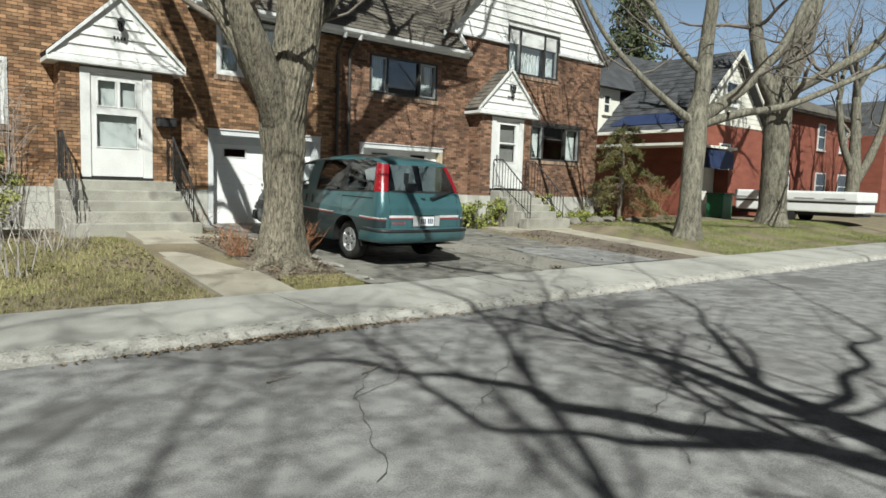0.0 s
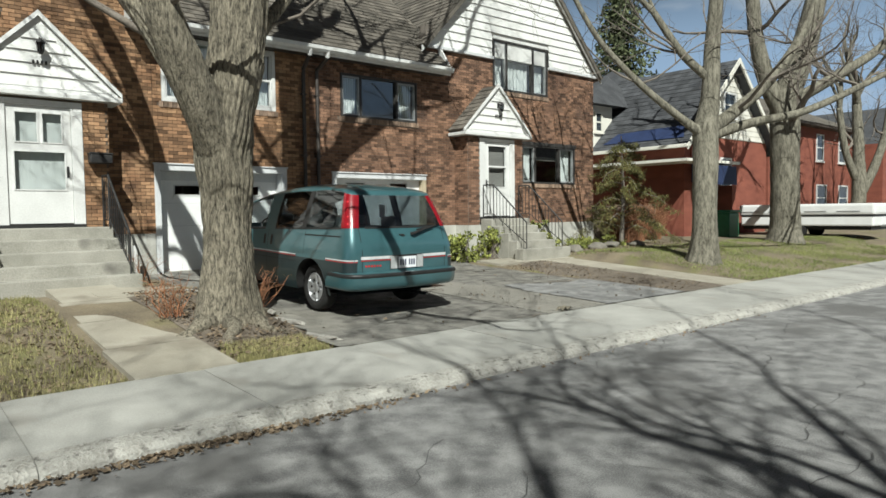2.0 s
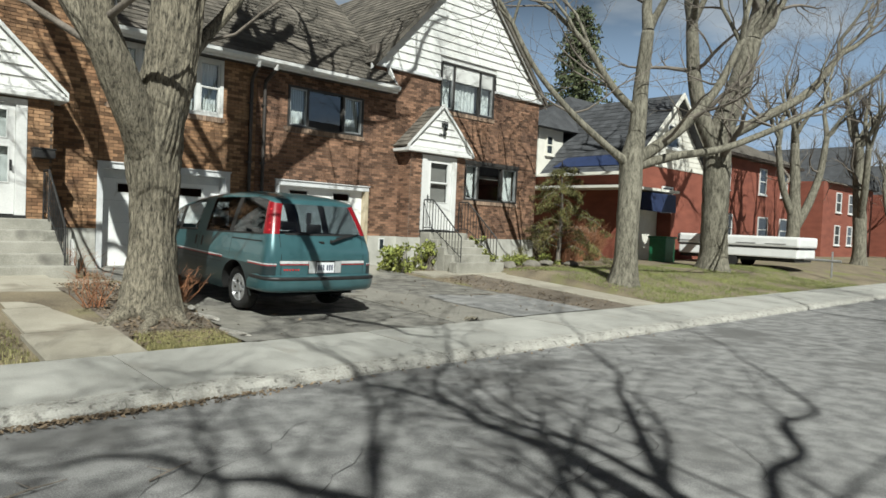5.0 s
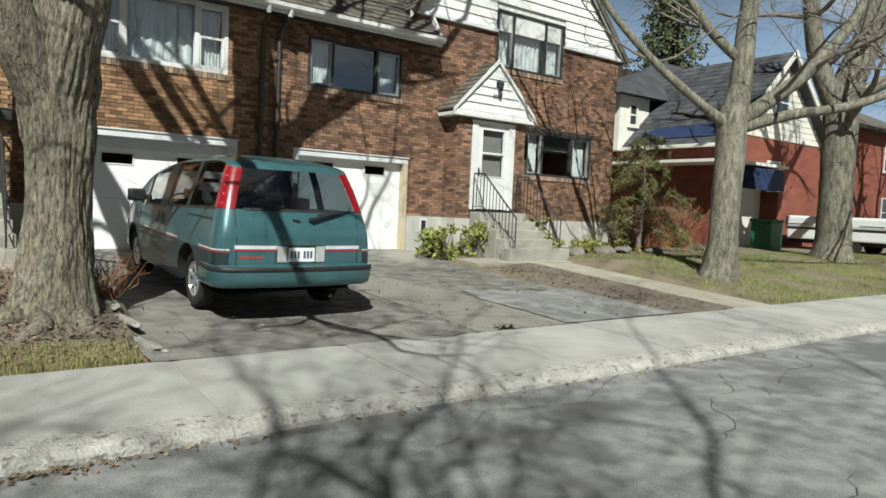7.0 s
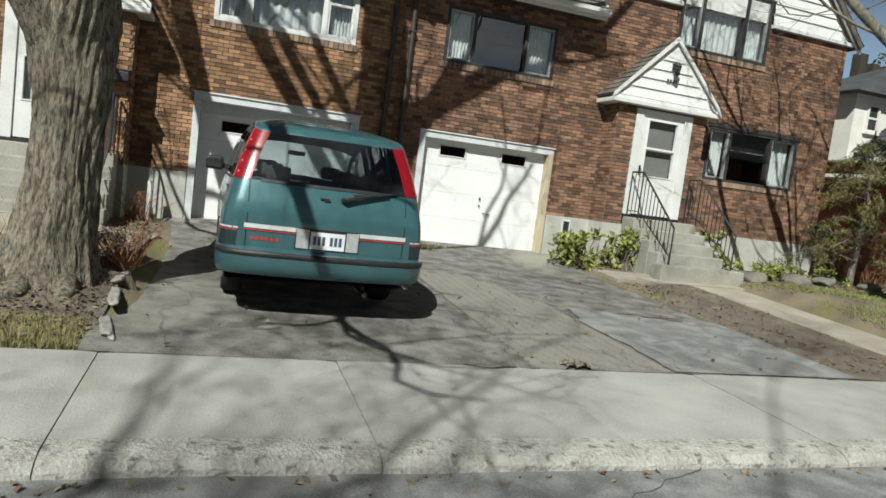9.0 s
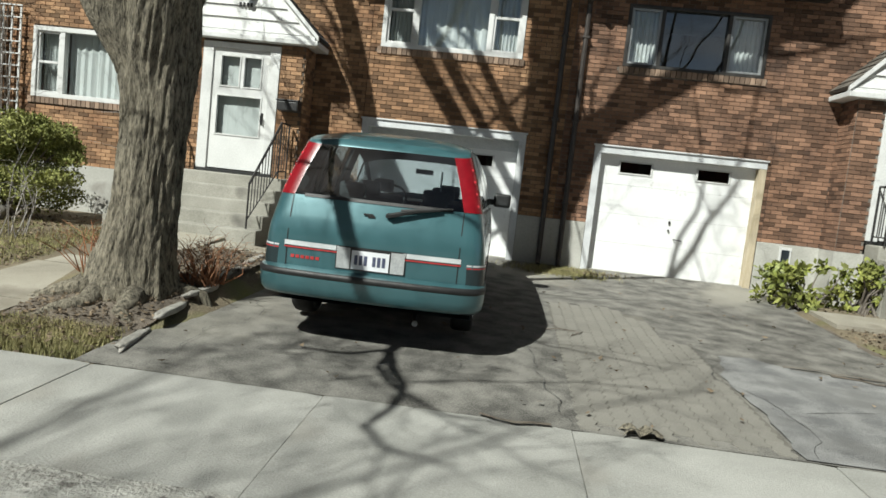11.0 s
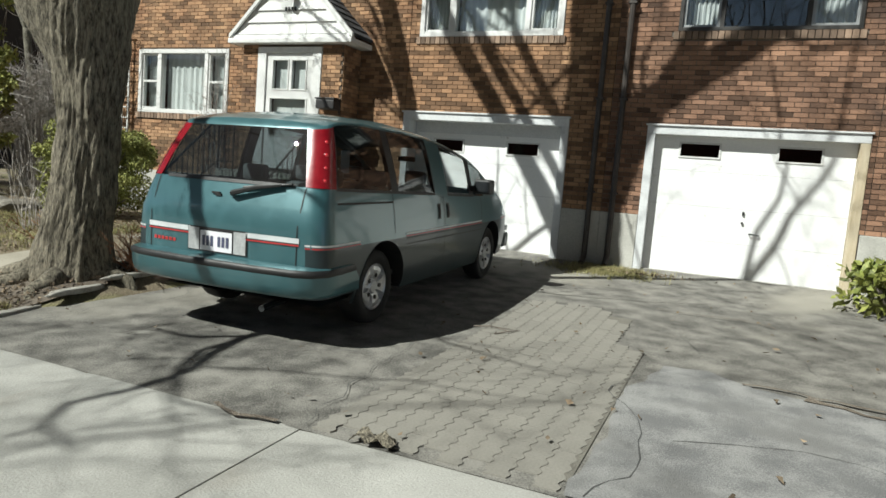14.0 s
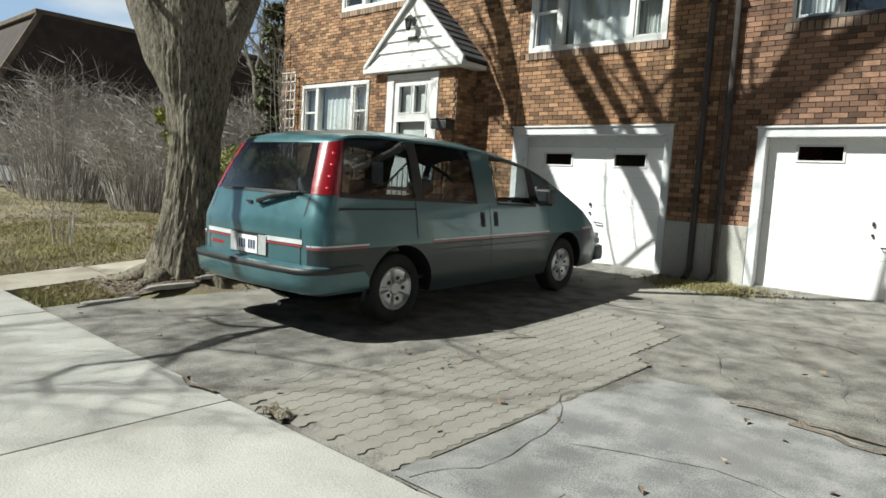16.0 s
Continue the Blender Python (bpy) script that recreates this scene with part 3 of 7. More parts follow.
def window(name, label, x0, x1, z0, z1, frame, splits, sashes, face=0.0, sill=True, wide=0.06, curtains=(), inner=None):
    """A framed window in the front wall. splits: mullions as fractions of the width; sashes: for each light, whether it has a meeting rail."""
    w = thing(name, label, "window", kind="structure")
    y0, y1 = face - 0.035, face + 0.10
    bm = boxes((x0, x0 + wide, y0, y1, z0, z1), (x1 - wide, x1, y0, y1, z0, z1), (x0 + wide, x1 - wide, y0, y1, z1 - wide, z1), (x0 + wide, x1 - wide, y0, y1, z0, z0 + wide), bevel=0.006)
    fr = part("window_frame", bm, frame, w)
    cuts = [x0 + wide] + [x0 + (x1 - x0) * s for s in splits] + [x1 - wide]
    for c in cuts[1:-1]:
        part("mullion", boxes((c - wide * 0.55, c + wide * 0.55, y0 + 0.01, y1, z0 + wide, z1 - wide), bevel=0.004), frame, fr)
    for i, (a, b) in enumerate(zip(cuts, cuts[1:])):
        a += wide * 0.55 if i else 0
        b -= wide * 0.55 if i < len(cuts) - 2 else 0
        s = 0.035
        if sashes[i]:
            m = inner or frame
            zc = (z0 + z1) / 2
            part("sash", boxes((a, a + s, y0 + 0.03, y1 - 0.03, z0 + wide, z1 - wide), (b - s, b, y0 + 0.03, y1 - 0.03, z0 + wide, z1 - wide),
                               (a + s, b - s, y0 + 0.03, y1 - 0.03, z0 + wide, z0 + wide + s), (a + s, b - s, y0 + 0.03, y1 - 0.03, z1 - wide - s, z1 - wide),
                               *([(a + s, b - s, y0 + 0.025, y1 - 0.03, zc - 0.02, zc + 0.02)] if sashes[i] == 1 else []), bevel=0.003), m, fr)
        bm = bmesh.new()
        yy = face + 0.035 + 0.003 * i
        bm.faces.new([bm.verts.new(p) for p in ((a, yy, z0 + wide), (b, yy, z0 + wide), (b, yy, z1 - wide), (a, yy, z1 - wide))])
        pane = part("pane", bm, "pane", w)
        pane.visible_shadow = False
        if i in curtains:
            bm = bmesh.new()
            cols = [[bm.verts.new((a + (b - a) * k / 24, face + 0.16 + 0.018 * math.sin(k * 1.9), z)) for k in range(25)] for z in (z0 + 0.05, z1 - 0.05)]
            for k in range(24):
                bm.faces.new((cols[0][k], cols[0][k + 1], cols[1][k + 1], cols[1][k]))
            part("curtain", bm, "curtain", w, "pale sheer curtain")
    if sill:
        rnd = random.Random(int(x0 * 100))
        n = int((x1 - x0 + 0.1) / 0.08)
        for k in range(n):
            a = x0 - 0.05 + (x1 - x0 + 0.1) * k / n
            bm = boxes((0, (x1 - x0 + 0.1) / n - 0.01, 0, 0.16, -0.105, 0), bevel=0.004) if k == 0 else None
            if bm:
                first = part("sill_brick", bm, "sill", w)
                ob = first
            else:
                ob = new("sill_brick", first.data)
                ob.parent = w
            ob.location = (a, face - 0.045 + rnd.uniform(-0.004, 0.004), z0 - 0.004)
            ob.rotation_euler = (radians(4), 0, 0)
    return w


M["sill"] = material("sill_brick", (0.20, 0.13, 0.09), (0.36, 0.26, 0.19), 0.9, 3, 60, 0.4, pieces="object", spread=0.3)


def shingle_roof(name, label, corners, mat, rows, along, parent=None, kind="structure", drop=0.018, tabs=0.33, deck=0.10):
    """Overlapping shingle tabs on a roof plane. corners: eave start, eave end, ridge end, ridge start."""
    a, b, c, d = [Vector(p) for p in corners]
    n = (b - a).cross(d - a).normalized()
    if n.z < 0:
        n = -n
    V, F = [], []
    rnd = random.Random(rows)
    for r in range(rows):
        t0, t1 = r / rows, min(1.0, (r + 1.25) / rows)
        p0, p1 = a.lerp(d, t0), b.lerp(c, t0)
        q0, q1 = a.lerp(d, t1), b.lerp(c, t1)
        k = max(1, int((p1 - p0).length / tabs))
        off = 0.5 * (r % 2)
        for i in range(-1, k + 1):
            s, e = max(0.0, (i + off) / k), min(1.0, (i + off + 0.985) / k)
            if e - s < 0.002:
                continue
            lift = n * (drop + rnd.uniform(-0.003, 0.006))
            j = len(V)
            V += [p0.lerp(p1, s) + lift, p0.lerp(p1, e) + lift, q0.lerp(q1, e) + n * 0.002, q0.lerp(q1, s) + n * 0.002, p0.lerp(p1, s) - n * 0.004, p0.lerp(p1, e) - n * 0.004]
            F += [(j, j + 1, j + 2, j + 3), (j + 4, j + 5, j + 1, j)]
    ob = from_lists(name, V, F, mat, parent)
    bm = bmesh.new()
    prism(bm, [p - n * 0.005 for p in (a, b, c, d)], -n * deck)
    if parent is None:
        tagged(ob, label, "roof", kind=kind)
    part("roof_deck", bm, mat, ob)
    return ob


def siding(bm, outline_at, z0, z1, y, pitch=0.2):
    """Lapped boards between z0 and z1; outline_at(z) gives the x extent."""
    z = z0
    while z < z1 - 0.01:
        t = min(z + pitch, z1)
        a0, b0 = outline_at(z)
        a1, b1 = outline_at(t)
        if b0 - a0 > 0.02:
            if b1 - a1 < 0.01:
                a1, b1 = (a1 + b1) / 2 - 0.005, (a1 + b1) / 2 + 0.005
            v = [bm.verts.new(p) for p in ((a0, y - 0.028, z), (b0, y - 0.028, z), (b1, y - 0.004, t), (a1, y - 0.004, t), (a0, y, z), (b0, y, z))]
            bm.faces.new((v[0], v[1], v[2], v[3]))
            bm.faces.new((v[4], v[5], v[1], v[0]))
        z = t


def garage_door(name, x0, x1, z1, deep, face, trims, parent_label, jamb="trim", rows=4):
    """Outer casing, reveal and a sectional door with two slit windows."""
    g = thing(name, parent_label, "garage door", kind="structure")
    w = 0.11
    part("casing", boxes((x0, x0 + w, -0.03, deep + 0.06, -0.02, z1 - w), (x0, x1, -0.035, deep + 0.06, z1 - w, z1), (x0 - 0.02, x1 + 0.02, -0.06, 0.0, z1, z1 + 0.025), bevel=0.006), "trim", g)
    part("casing", boxes((x1 - w, x1, -0.03, deep + 0.06, -0.02, z1 - w), bevel=0.006), jamb, g)
    a, b, top = x0 + w, x1 - w, z1 - w
    if deep > 0.15:
        part("head_board", boxes((a, b, deep - 0.02, deep + 0.05, top - 0.17, top), bevel=0.004), "trim", g)
        top -= 0.17
    hgt = top / rows
    lites = [(a + (b - a) * f - 0.245, a + (b - a) * f + 0.245) for f in (0.24, 0.74)]
    for r in range(rows):
        z0, zt = r * hgt + 0.002, (r + 1) * hgt - 0.001
        bm = bmesh.new()
        hs = [(s, e, top - 0.27, top - 0.10) for s, e in lites] if r == rows - 1 else []
        wall_with_holes(bm, a + 0.004, b - 0.004, z0, zt, deep, deep + 0.045, hs)
        part("door_panel", bm, "peeling", g)
    for s, e in lites:
        f = part("lite_frame", boxes((s - 0.025, e + 0.025, deep - 0.012, deep, top - 0.10, top - 0.078), (s - 0.025, e + 0.025, deep - 0.012, deep, top - 0.292, top - 0.27), (s - 0.025, s, deep - 0.012, deep, top - 0.27, top - 0.10), (e, e + 0.025, deep - 0.012, deep, top - 0.27, top - 0.10)), "white", g)
        bm = bmesh.new()
        bm.faces.new([bm.verts.new(p) for p in ((s, deep + 0.02, top - 0.27), (e, deep + 0.02, top - 0.27), (e, deep + 0.02, top - 0.10), (s, deep + 0.02, top - 0.10))])
        part("pane", bm, "vanglass", g)
    bm = boxes(((a + b) / 2 - 0.012, (a + b) / 2 + 0.012, deep - 0.03, deep, 0.86, 0.91), ((a + b) / 2 - 0.012, (a + b) / 2 + 0.012, deep - 0.03, deep, 0.74, 0.77), bevel=0.003)
    tube(bm, [((a + b) / 2 + 0.10, deep - 0.002, 0.62), ((a + b) / 2 + 0.10, deep - 0.04, 0.62), ((a + b) / 2 + 0.22, deep - 0.04, 0.61), ((a + b) / 2 + 0.22, deep - 0.002, 0.61)], 0.009, 6)
    part("handle", bm, "iron", g, "small black door handle and lock")
    part("threshold", boxes((a, b, deep - 0.1, deep + 0.05, -0.06, 0.008)), "kerb", g)
    return g


def lantern(at, label):
    x, y, z = at
    l = thing("porch_lantern", label, "lamp", "porch lanterns")
    part("wall_plate", boxes((x - 0.035, x + 0.035, y - 0.012, y, z - 0.06, z + 0.08), bevel=0.004), "iron", l)
    bm = bmesh.new()
    tube(bm, [(x, y - 0.01, z + 0.05), (x, y - 0.07, z + 0.10), (x, y - 0.13, z + 0.08)], 0.010, 6)
    part("arm", bm, "iron", l)
    bm = bmesh.new()
    bmesh.ops.create_cone(bm, cap_ends=True, segments=6, radius1=0.075, radius2=0.02, depth=0.07, matrix=Matrix.Translation((x, y - 0.13, z + 0.05)))
    part("cap", bm, "iron", l)
    bm = bmesh.new()
    bmesh.ops.create_cone(bm, cap_ends=True, segments=6, radius1=0.04, radius2=0.062, depth=0.15, matrix=Matrix.Translation((x, y - 0.13, z - 0.06)))
    part("lamp_glass", bm, "vanglass", l)
    bm = bmesh.new()
    for k in range(6):
        a = k * math.pi / 3
        tube(bm, [(x + 0.04 * math.cos(a), y - 0.13 + 0.04 * math.sin(a), z - 0.135), (x + 0.062 * math.cos(a), y - 0.13 + 0.062 * math.sin(a), z + 0.015)], 0.006, 4)
    bmesh.ops.create_cone(bm, cap_ends=True, segments=8, radius1=0.02, radius2=0.045, depth=0.03, matrix=Matrix.Translation((x, y - 0.13, z - 0.15)))
    part("cage", bm, "iron", l)
    return l


def railing(label, posts, mat="iron", low=0.12):
    """Iron handrail along floor points (x, y, z, height)."""
    r = thing("iron_railing", label, "railing", "step railings")
    tops = [Vector((x, y, z + h)) for x, y, z, h in posts]
    feet = [Vector((x, y, z)) for x, y, z, h in posts]
    bm = bmesh.new()
    tube(bm, tops, 0.018, 6)
    part("handrail", bm, mat, r)
    bm = bmesh.new()
    tube(bm, [f + Vector((0, 0, low)) for f in feet], 0.010, 5)
    part("bottom_rail", bm, mat, r)
    for f, t in zip(feet, tops):
        bm = bmesh.new()
        tube(bm, [f, t], 0.014, 6)
        part("post", bm, mat, r)
    for (f0, t0), (f1, t1) in zip(zip(feet, tops), list(zip(feet, tops))[1:]):
        n = max(2, int((f1 - f0).length / 0.12))
        for k in range(1, n):
            bm = bmesh.new()
            tube(bm, [f0.lerp(f1, k / n) + Vector((0, 0, low)), t0.lerp(t1, k / n)], 0.008, 4)
            part("baluster", bm, mat, r)
    return r


def house(side):
    """One half of the pair. side: -1 is the half with orange brick and white windows, 1 the half with brown brick and dark windows."""
    X = lambda u: MID + side * u
    span = lambda u0, u1: (min(X(u0), X(u1)), max(X(u0), X(u1)))
    left = side < 0
    brick, mortar = ("brick_l", "mortar_tan") if left else ("brick_r", "mortar_grey")
    name = "west" if left else "east"
    gar = (*span(0.524 if not left else 0.574, 3.184 if not left else 3.26), -0.1, 1.98 if not left else 2.03)
    mid = (*span(0.79, 3.08), 3.20, 4.42) if left else (*span(0.78, 2.93), 3.24, 4.20)
    low = (*span(6.86, 9.05), 1.84, 3.02) if left else (*span(6.62, 8.92), 1.86, 2.94)
    up = (*span(5.60, 7.82), 4.42, 5.68) if left else (*span(5.52, 7.71), 4.33, 5.68)
    end, g0, top = 9.84, 3.25, 5.20
    GX0, GX1 = span(g0, end)
    x0, x1 = span(0, end)
    porch = span(4.15, 6.12)
    doorhole = (*span(4.54, 5.80), 0.9, 2.95)
    holes = [gar, mid, low, up]
    # front wall core
    bm = bmesh.new()
    s0, s1 = span(0, g0)
    wall_with_holes(bm, s0, s1, -0.3, 4.60, 0.0, 0.24, [gar, mid])
    wall_with_holes(bm, GX0, GX1, -0.3, top, 0.0, 0.24, [low, up, (*span(4.6, 5.7), 0.95, 2.9)])
    for a, b, c, d in ((x0, x1, 7.8, 8.0),):
        box(bm, a, b, c, d, -0.3, top)
    for u in (0.06, end - 0.12):
        a, b = span(u - 0.06, u + 0.12 - 0.0)
        box(bm, a, b, 0.24, 7.8, -0.3, top)
    wall = tagged(mesh_object("wall_" + name, bm, mortar), "%s brick house front with recessed mortar joints" % ("orange and tan" if left else "brown"), "wall", kind="structure")
    part("room_floor", boxes((x0 + 0.2, x1 - 0.2, 0.24, 7.8, 2.55, 2.65), (x0 + 0.2, x1 - 0.2, 3.0, 3.1, -0.2, 5.1)), "room", wall)
    part("attic_floor", boxes((GX0 + 0.1, GX1 - 0.1, 0.05, 7.9, top - 0.02, top + 0.04), (s0 + 0.1, s1 - 0.1, 0.05, 7.9, 4.55, 4.62)), "room", wall)
    # bricks
    keep = (lambda s, e, z: -2.95 < s and e < -0.25 and 2.05 < z < 2.95) if left else (lambda s, e, z: False)
    V, F = brick_lists(s0, s1, 0.75, 4.55, [gar, mid, (mid[0] - 0.05, mid[1] + 0.05, mid[2] - 0.11, mid[2])], 0.0, 3, keep)
    V2, F2 = brick_lists(GX0, GX1, 0.75, top - 0.05, [low, up, (porch[0], porch[1], 0, 3.0), (low[0] - 0.05, low[1] + 0.05, low[2] - 0.11, low[2]), (up[0] - 0.05, up[1] + 0.05, up[2] - 0.11, up[2])], 0.0, 4, None)
    F += [tuple(i + len(V) for i in f) for f in F2]
    V += V2
    ob = from_lists("brickwork", V, F, brick, wall)
    tagged(ob, kind="stuff")
    # side wall bricks
    V, F = side_bricks(X(end), 0.0, 7.8, 0.75, top - 0.05, side, 9)
    tagged(from_lists("side_brickwork", V, F, brick, wall), kind="stuff")
    # foundation
    for k, (u0, u1) in enumerate(((0.0, 0.52 if not left else 0.57), (3.20 if not left else 3.27, 4.14), (6.13, end))):
        a, b = span(u0, u1)
        part("foundation", boxes((a, b, -0.035, 0.0, -0.3, 0.745), bevel=0.008), "base", wall)
    garage_door("garage_door_" + name, gar[0], gar[1], gar[3], 0.26 if left else 0.12, 0, 1,
                "white panelled garage door with two slit windows" if left else "chipped white garage door with two slit windows", "trim" if left else "bare_wood")
    # windows
    if left:
        window("window_" + name, "white triple window with sash side lights", *mid, "white", (0.24, 0.76), (1, 0, 1), wide=0.075, curtains=(0, 1, 2))
        window("window_low_" + name, "white triple window beside the porch", *low, "white", (0.24, 0.76), (1, 0, 1), wide=0.075, curtains=(0, 1, 2))
        window("window_up_" + name, "white upper window", *up, "white", (0.3, 0.7), (1, 0, 1), wide=0.075, curtains=(1,))
    else:
        window("window_" + name, "dark-framed triple window with sliding sashes", *mid, "dark_frame", (0.25, 0.72), (2, 0, 2), wide=0.05, curtains=(0, 2), inner="grey_frame")
        window("window_low_" + name, "dark-framed triple window beside the porch", *low, "dark_frame", (0.24, 0.70), (2, 0, 2), wide=0.05, curtains=(0, 2), inner="grey_frame")
        window("window_up_" + name, "dark-framed upper window with pale blind", *up, "dark_frame", (0.24, 0.72), (2, 0, 2), wide=0.06, curtains=(0, 1, 2), inner="grey_frame")
        bm = boxes((low[0] - 0.05, low[1] + 0.05, -0.05, 0.02, low[3], low[3] + 0.09), bevel=0.005)
        tagged(mesh_object("trim", bm, "dark_frame"), "dark lintel over the window", "trim", kind="structure")
    # gable with white boards
    ax, slope = (GX0 + GX1) / 2, 1.06
    ridge = top + slope * (GX1 - GX0) / 2
    gable = thing("gable_" + name, "white boarded gable with a slim cornice", "gable", kind="structure")
    bm = bmesh.new()
    out = lambda z: (ax - (ridge - z) / slope, ax + (ridge - z) / slope)

    prism(bm, [(GX0, 0.0, top), (GX1, 0.0, top), (ax, 0.0, ridge)], (0, 0.15, 0))
    part("gable_core", bm, "siding", gable)
    z = top
    up_top = up[3] + 0.02
    while z < ridge - 0.05:
        t = min(z + 0.21, ridge - 0.01)
        pieces = [(out(z), out(t))]
        if z < up_top - 0.02:
            pieces = [((out(z)[0], up[0] - 0.04), (out(t)[0], up[0] - 0.04)), ((up[1] + 0.04, out(z)[1]), (up[1] + 0.04, out(t)[1]))]
        for (a0, b0), (a1, b1) in pieces:
            bm = bmesh.new()
            v = [bm.verts.new(p) for p in ((a0, -0.050, z), (b0, -0.050, z), (b1, -0.022, t), (a1, -0.022, t), (a0, -0.004, z), (b0, -0.004, z))]
            bm.faces.new((v[0], v[1], v[2], v[3])), bm.faces.new((v[4], v[5], v[1], v[0]))
            part("board", bm, "siding", gable)
        z = t
    for a, b in ((GX0 - 0.15, up[0] - 0.03), (up[1] + 0.03, GX1 + 0.15)):
        part("cornice", boxes((a, b, -0.10, 0.0, top - 0.09, top - 0.01), bevel=0.01), "trim", gable)
    over = 0.22
    for s in (-1, 1):
        e = Vector((ax + s * ((GX1 - GX0) / 2 + over), -0.16, top - over * slope))
        r = Vector((ax, -0.16, ridge + 0.0))
        bm = bmesh.new()
        prism(bm, [e, r, r + Vector((0, 0, 0.16)), e + Vector((0, 0, 0.16))], (0, 0.05, 0))
        part("barge_board", bm, "white", gable)
        back = Vector((0, 8.2, 0))
        o = Vector((0, -0.06, 0.16))
        shingle_roof("roof", "brown shingled gable roof", [e + o, e + o + back, r + o + back, r + o], "shingle", 26, 1)
    # main roof over the garages, eave and gutter
    ea, eb = span(0.0, 3.68)
    shingle_roof("roof", "brown shingled main roof above the garages", [(ea, -0.46, 4.60), (eb, -0.46, 4.60), (eb, 4.0, 8.62), (ea, 4.0, 8.62)], "shingle", 34, 0)
    eave = thing("eave_" + name, "white eave board and gutter along the roof edge", "gutter", kind="structure")
    part("fascia", boxes((ea, eb, -0.44, -0.41, 4.40, 4.56), bevel=0.005), "white", eave)
    part("soffit", boxes((ea, eb, -0.41, 0.0, 4.44, 4.47)), "dark_frame", eave)
    bm = bmesh.new()
    n = 8
    prof = [(-0.45, 4.56), (-0.45, 4.46), (-0.52, 4.45), (-0.56, 4.50), (-0.565, 4.57), (-0.555, 4.57), (-0.545, 4.51), (-0.51, 4.47), (-0.46, 4.48)]
    prism(bm, [(ea, y, z) for y, z in prof], (eb - ea, 0, 0))
    part("gutter", bm, "white", eave)
    xe = eb if side > 0 else ea
    bm = bmesh.new()
    prism(bm, [(xe, -0.50, 4.55), (xe, 0.0, 4.44), (xe, 0.0, 5.16), (xe, -0.06, 5.16)], (-0.05 * side, 0, 0))
    part("return_board", bm, "white", eave)
    # porch
    pr = thing("porch_" + name, "brick entrance porch with a white boarded gable", "porch", kind="structure")
    yf = -0.50
    bm = bmesh.new()
    d0, d1 = doorhole[0], doorhole[1]
    box(bm, porch[0], d0, yf, 0.0, -0.2, 3.0), box(bm, d1, porch[1], yf, 0.0, -0.2, 3.0), box(bm, d0, d1, yf, 0.0, 2.95, 3.0), box(bm, d0, d1, -0.1, 0.0, 0.9, 2.95)
    part("porch_wall", bm, mortar, pr)
    V, F = brick_lists(porch[0], porch[1], 0.75, 3.0, [(d0, d1, 0, 2.95)], yf, 12)
    for px, sg in ((porch[0], -1), (porch[1], 1)):
        V2, F2 = side_bricks(px, yf, 0.0, 0.75, 3.0, sg, 15)
        F += [tuple(i + len(V) for i in f) for f in F2]
        V += V2
    tagged(from_lists("porch_brickwork", V, F, brick, pr), kind="stuff")
    part("porch_base", boxes((porch[0] - 0.02, d0 + 0.1, yf - 0.03, 0.0, -0.2, 0.745), (d1 - 0.1, porch[1] + 0.02, yf - 0.03, 0.0, -0.2, 0.745)), "base", pr)
    pa, pb = span(3.93, 6.34)
    pc, pz, ph = (pa + pb) / 2, 3.02, 4.24
    bm = bmesh.new()
    prism(bm, [(pa + 0.02, yf - 0.075, pz + 0.06), (pb - 0.02, yf - 0.075, pz + 0.06), (pc, yf - 0.075, ph + 0.05)], (0, 0.075, 0))
    part("pediment", bm, "siding", pr)
    sl = (ph - pz - 0.1) / ((pb - pa) / 2)
    z = pz + 0.12
    while z < ph - 0.2:
        t = z + 0.19
        a0, a1 = pa + 0.12 + (z - pz - 0.1) / sl, pa + 0.12 + (min(t, ph - 0.1) - pz - 0.1) / sl
        bm = bmesh.new()
        v = [bm.verts.new(p) for p in ((a0, yf - 0.098, z), (2 * pc - a0, yf - 0.098, z), (2 * pc - a1, yf - 0.066, min(t, ph - 0.1)), (a1, yf - 0.066, min(t, ph - 0.1)), (a0, yf - 0.06, z), (2 * pc - a0, yf - 0.06, z))]
        bm.faces.new((v[0], v[1], v[2], v[3])), bm.faces.new((v[4], v[5], v[1], v[0]))
        part("board", bm, "siding", pr)
        z = t
    part("entablature", boxes((pa, pb, yf - 0.16, 0.0, pz - 0.03, pz + 0.05), (pa + 0.06, pb - 0.06, yf - 0.11, yf + 0.02, pz + 0.05, pz + 0.11), bevel=0.012), "white", pr)
    for s in (-1, 1):
        e, r = Vector((pc + s * (pb - pa) / 2, yf - 0.14, pz + 0.05)), Vector((pc, yf - 0.14, ph + 0.02))
        bm = bmesh.new()
        prism(bm, [e, r, r + Vector((0, 0, 0.09)), e + Vector((0, 0, 0.07))], (0, 0.05, 0))
        part("barge_board", bm, "white", pr)
        o = Vector((0, 0.035, 0.06))
        b2 = Vector((0, -yf + 0.16, 0))
        shingle_roof("porch_roof", "small shingled porch roof", [e + o, e + o + b2, r + o + b2, r + o], "shingle" if not left else "shingle_dark", 10, 0, pr, tabs=0.2, deck=0.03)
    lantern((pc, yf - 0.095, 3.80 if left else 3.78), "black iron porch lantern on white boards" if left else "small grey porch lamp on white boards")
    ns = thing("number_sign", "four small dark marks on the porch boards", "sign")
    for k in range(4):
        part("mark", boxes((pc - 0.105 + 0.06 * k, pc - 0.075 + 0.06 * k, yf - 0.115, yf - 0.085, 3.50, 3.56), bevel=0.003), "iron", ns)
    # front door
    dr = thing("door_" + name, "white front door with glazed upper lights" if left else "white storm door with a tall glazed panel", "door", kind="structure")
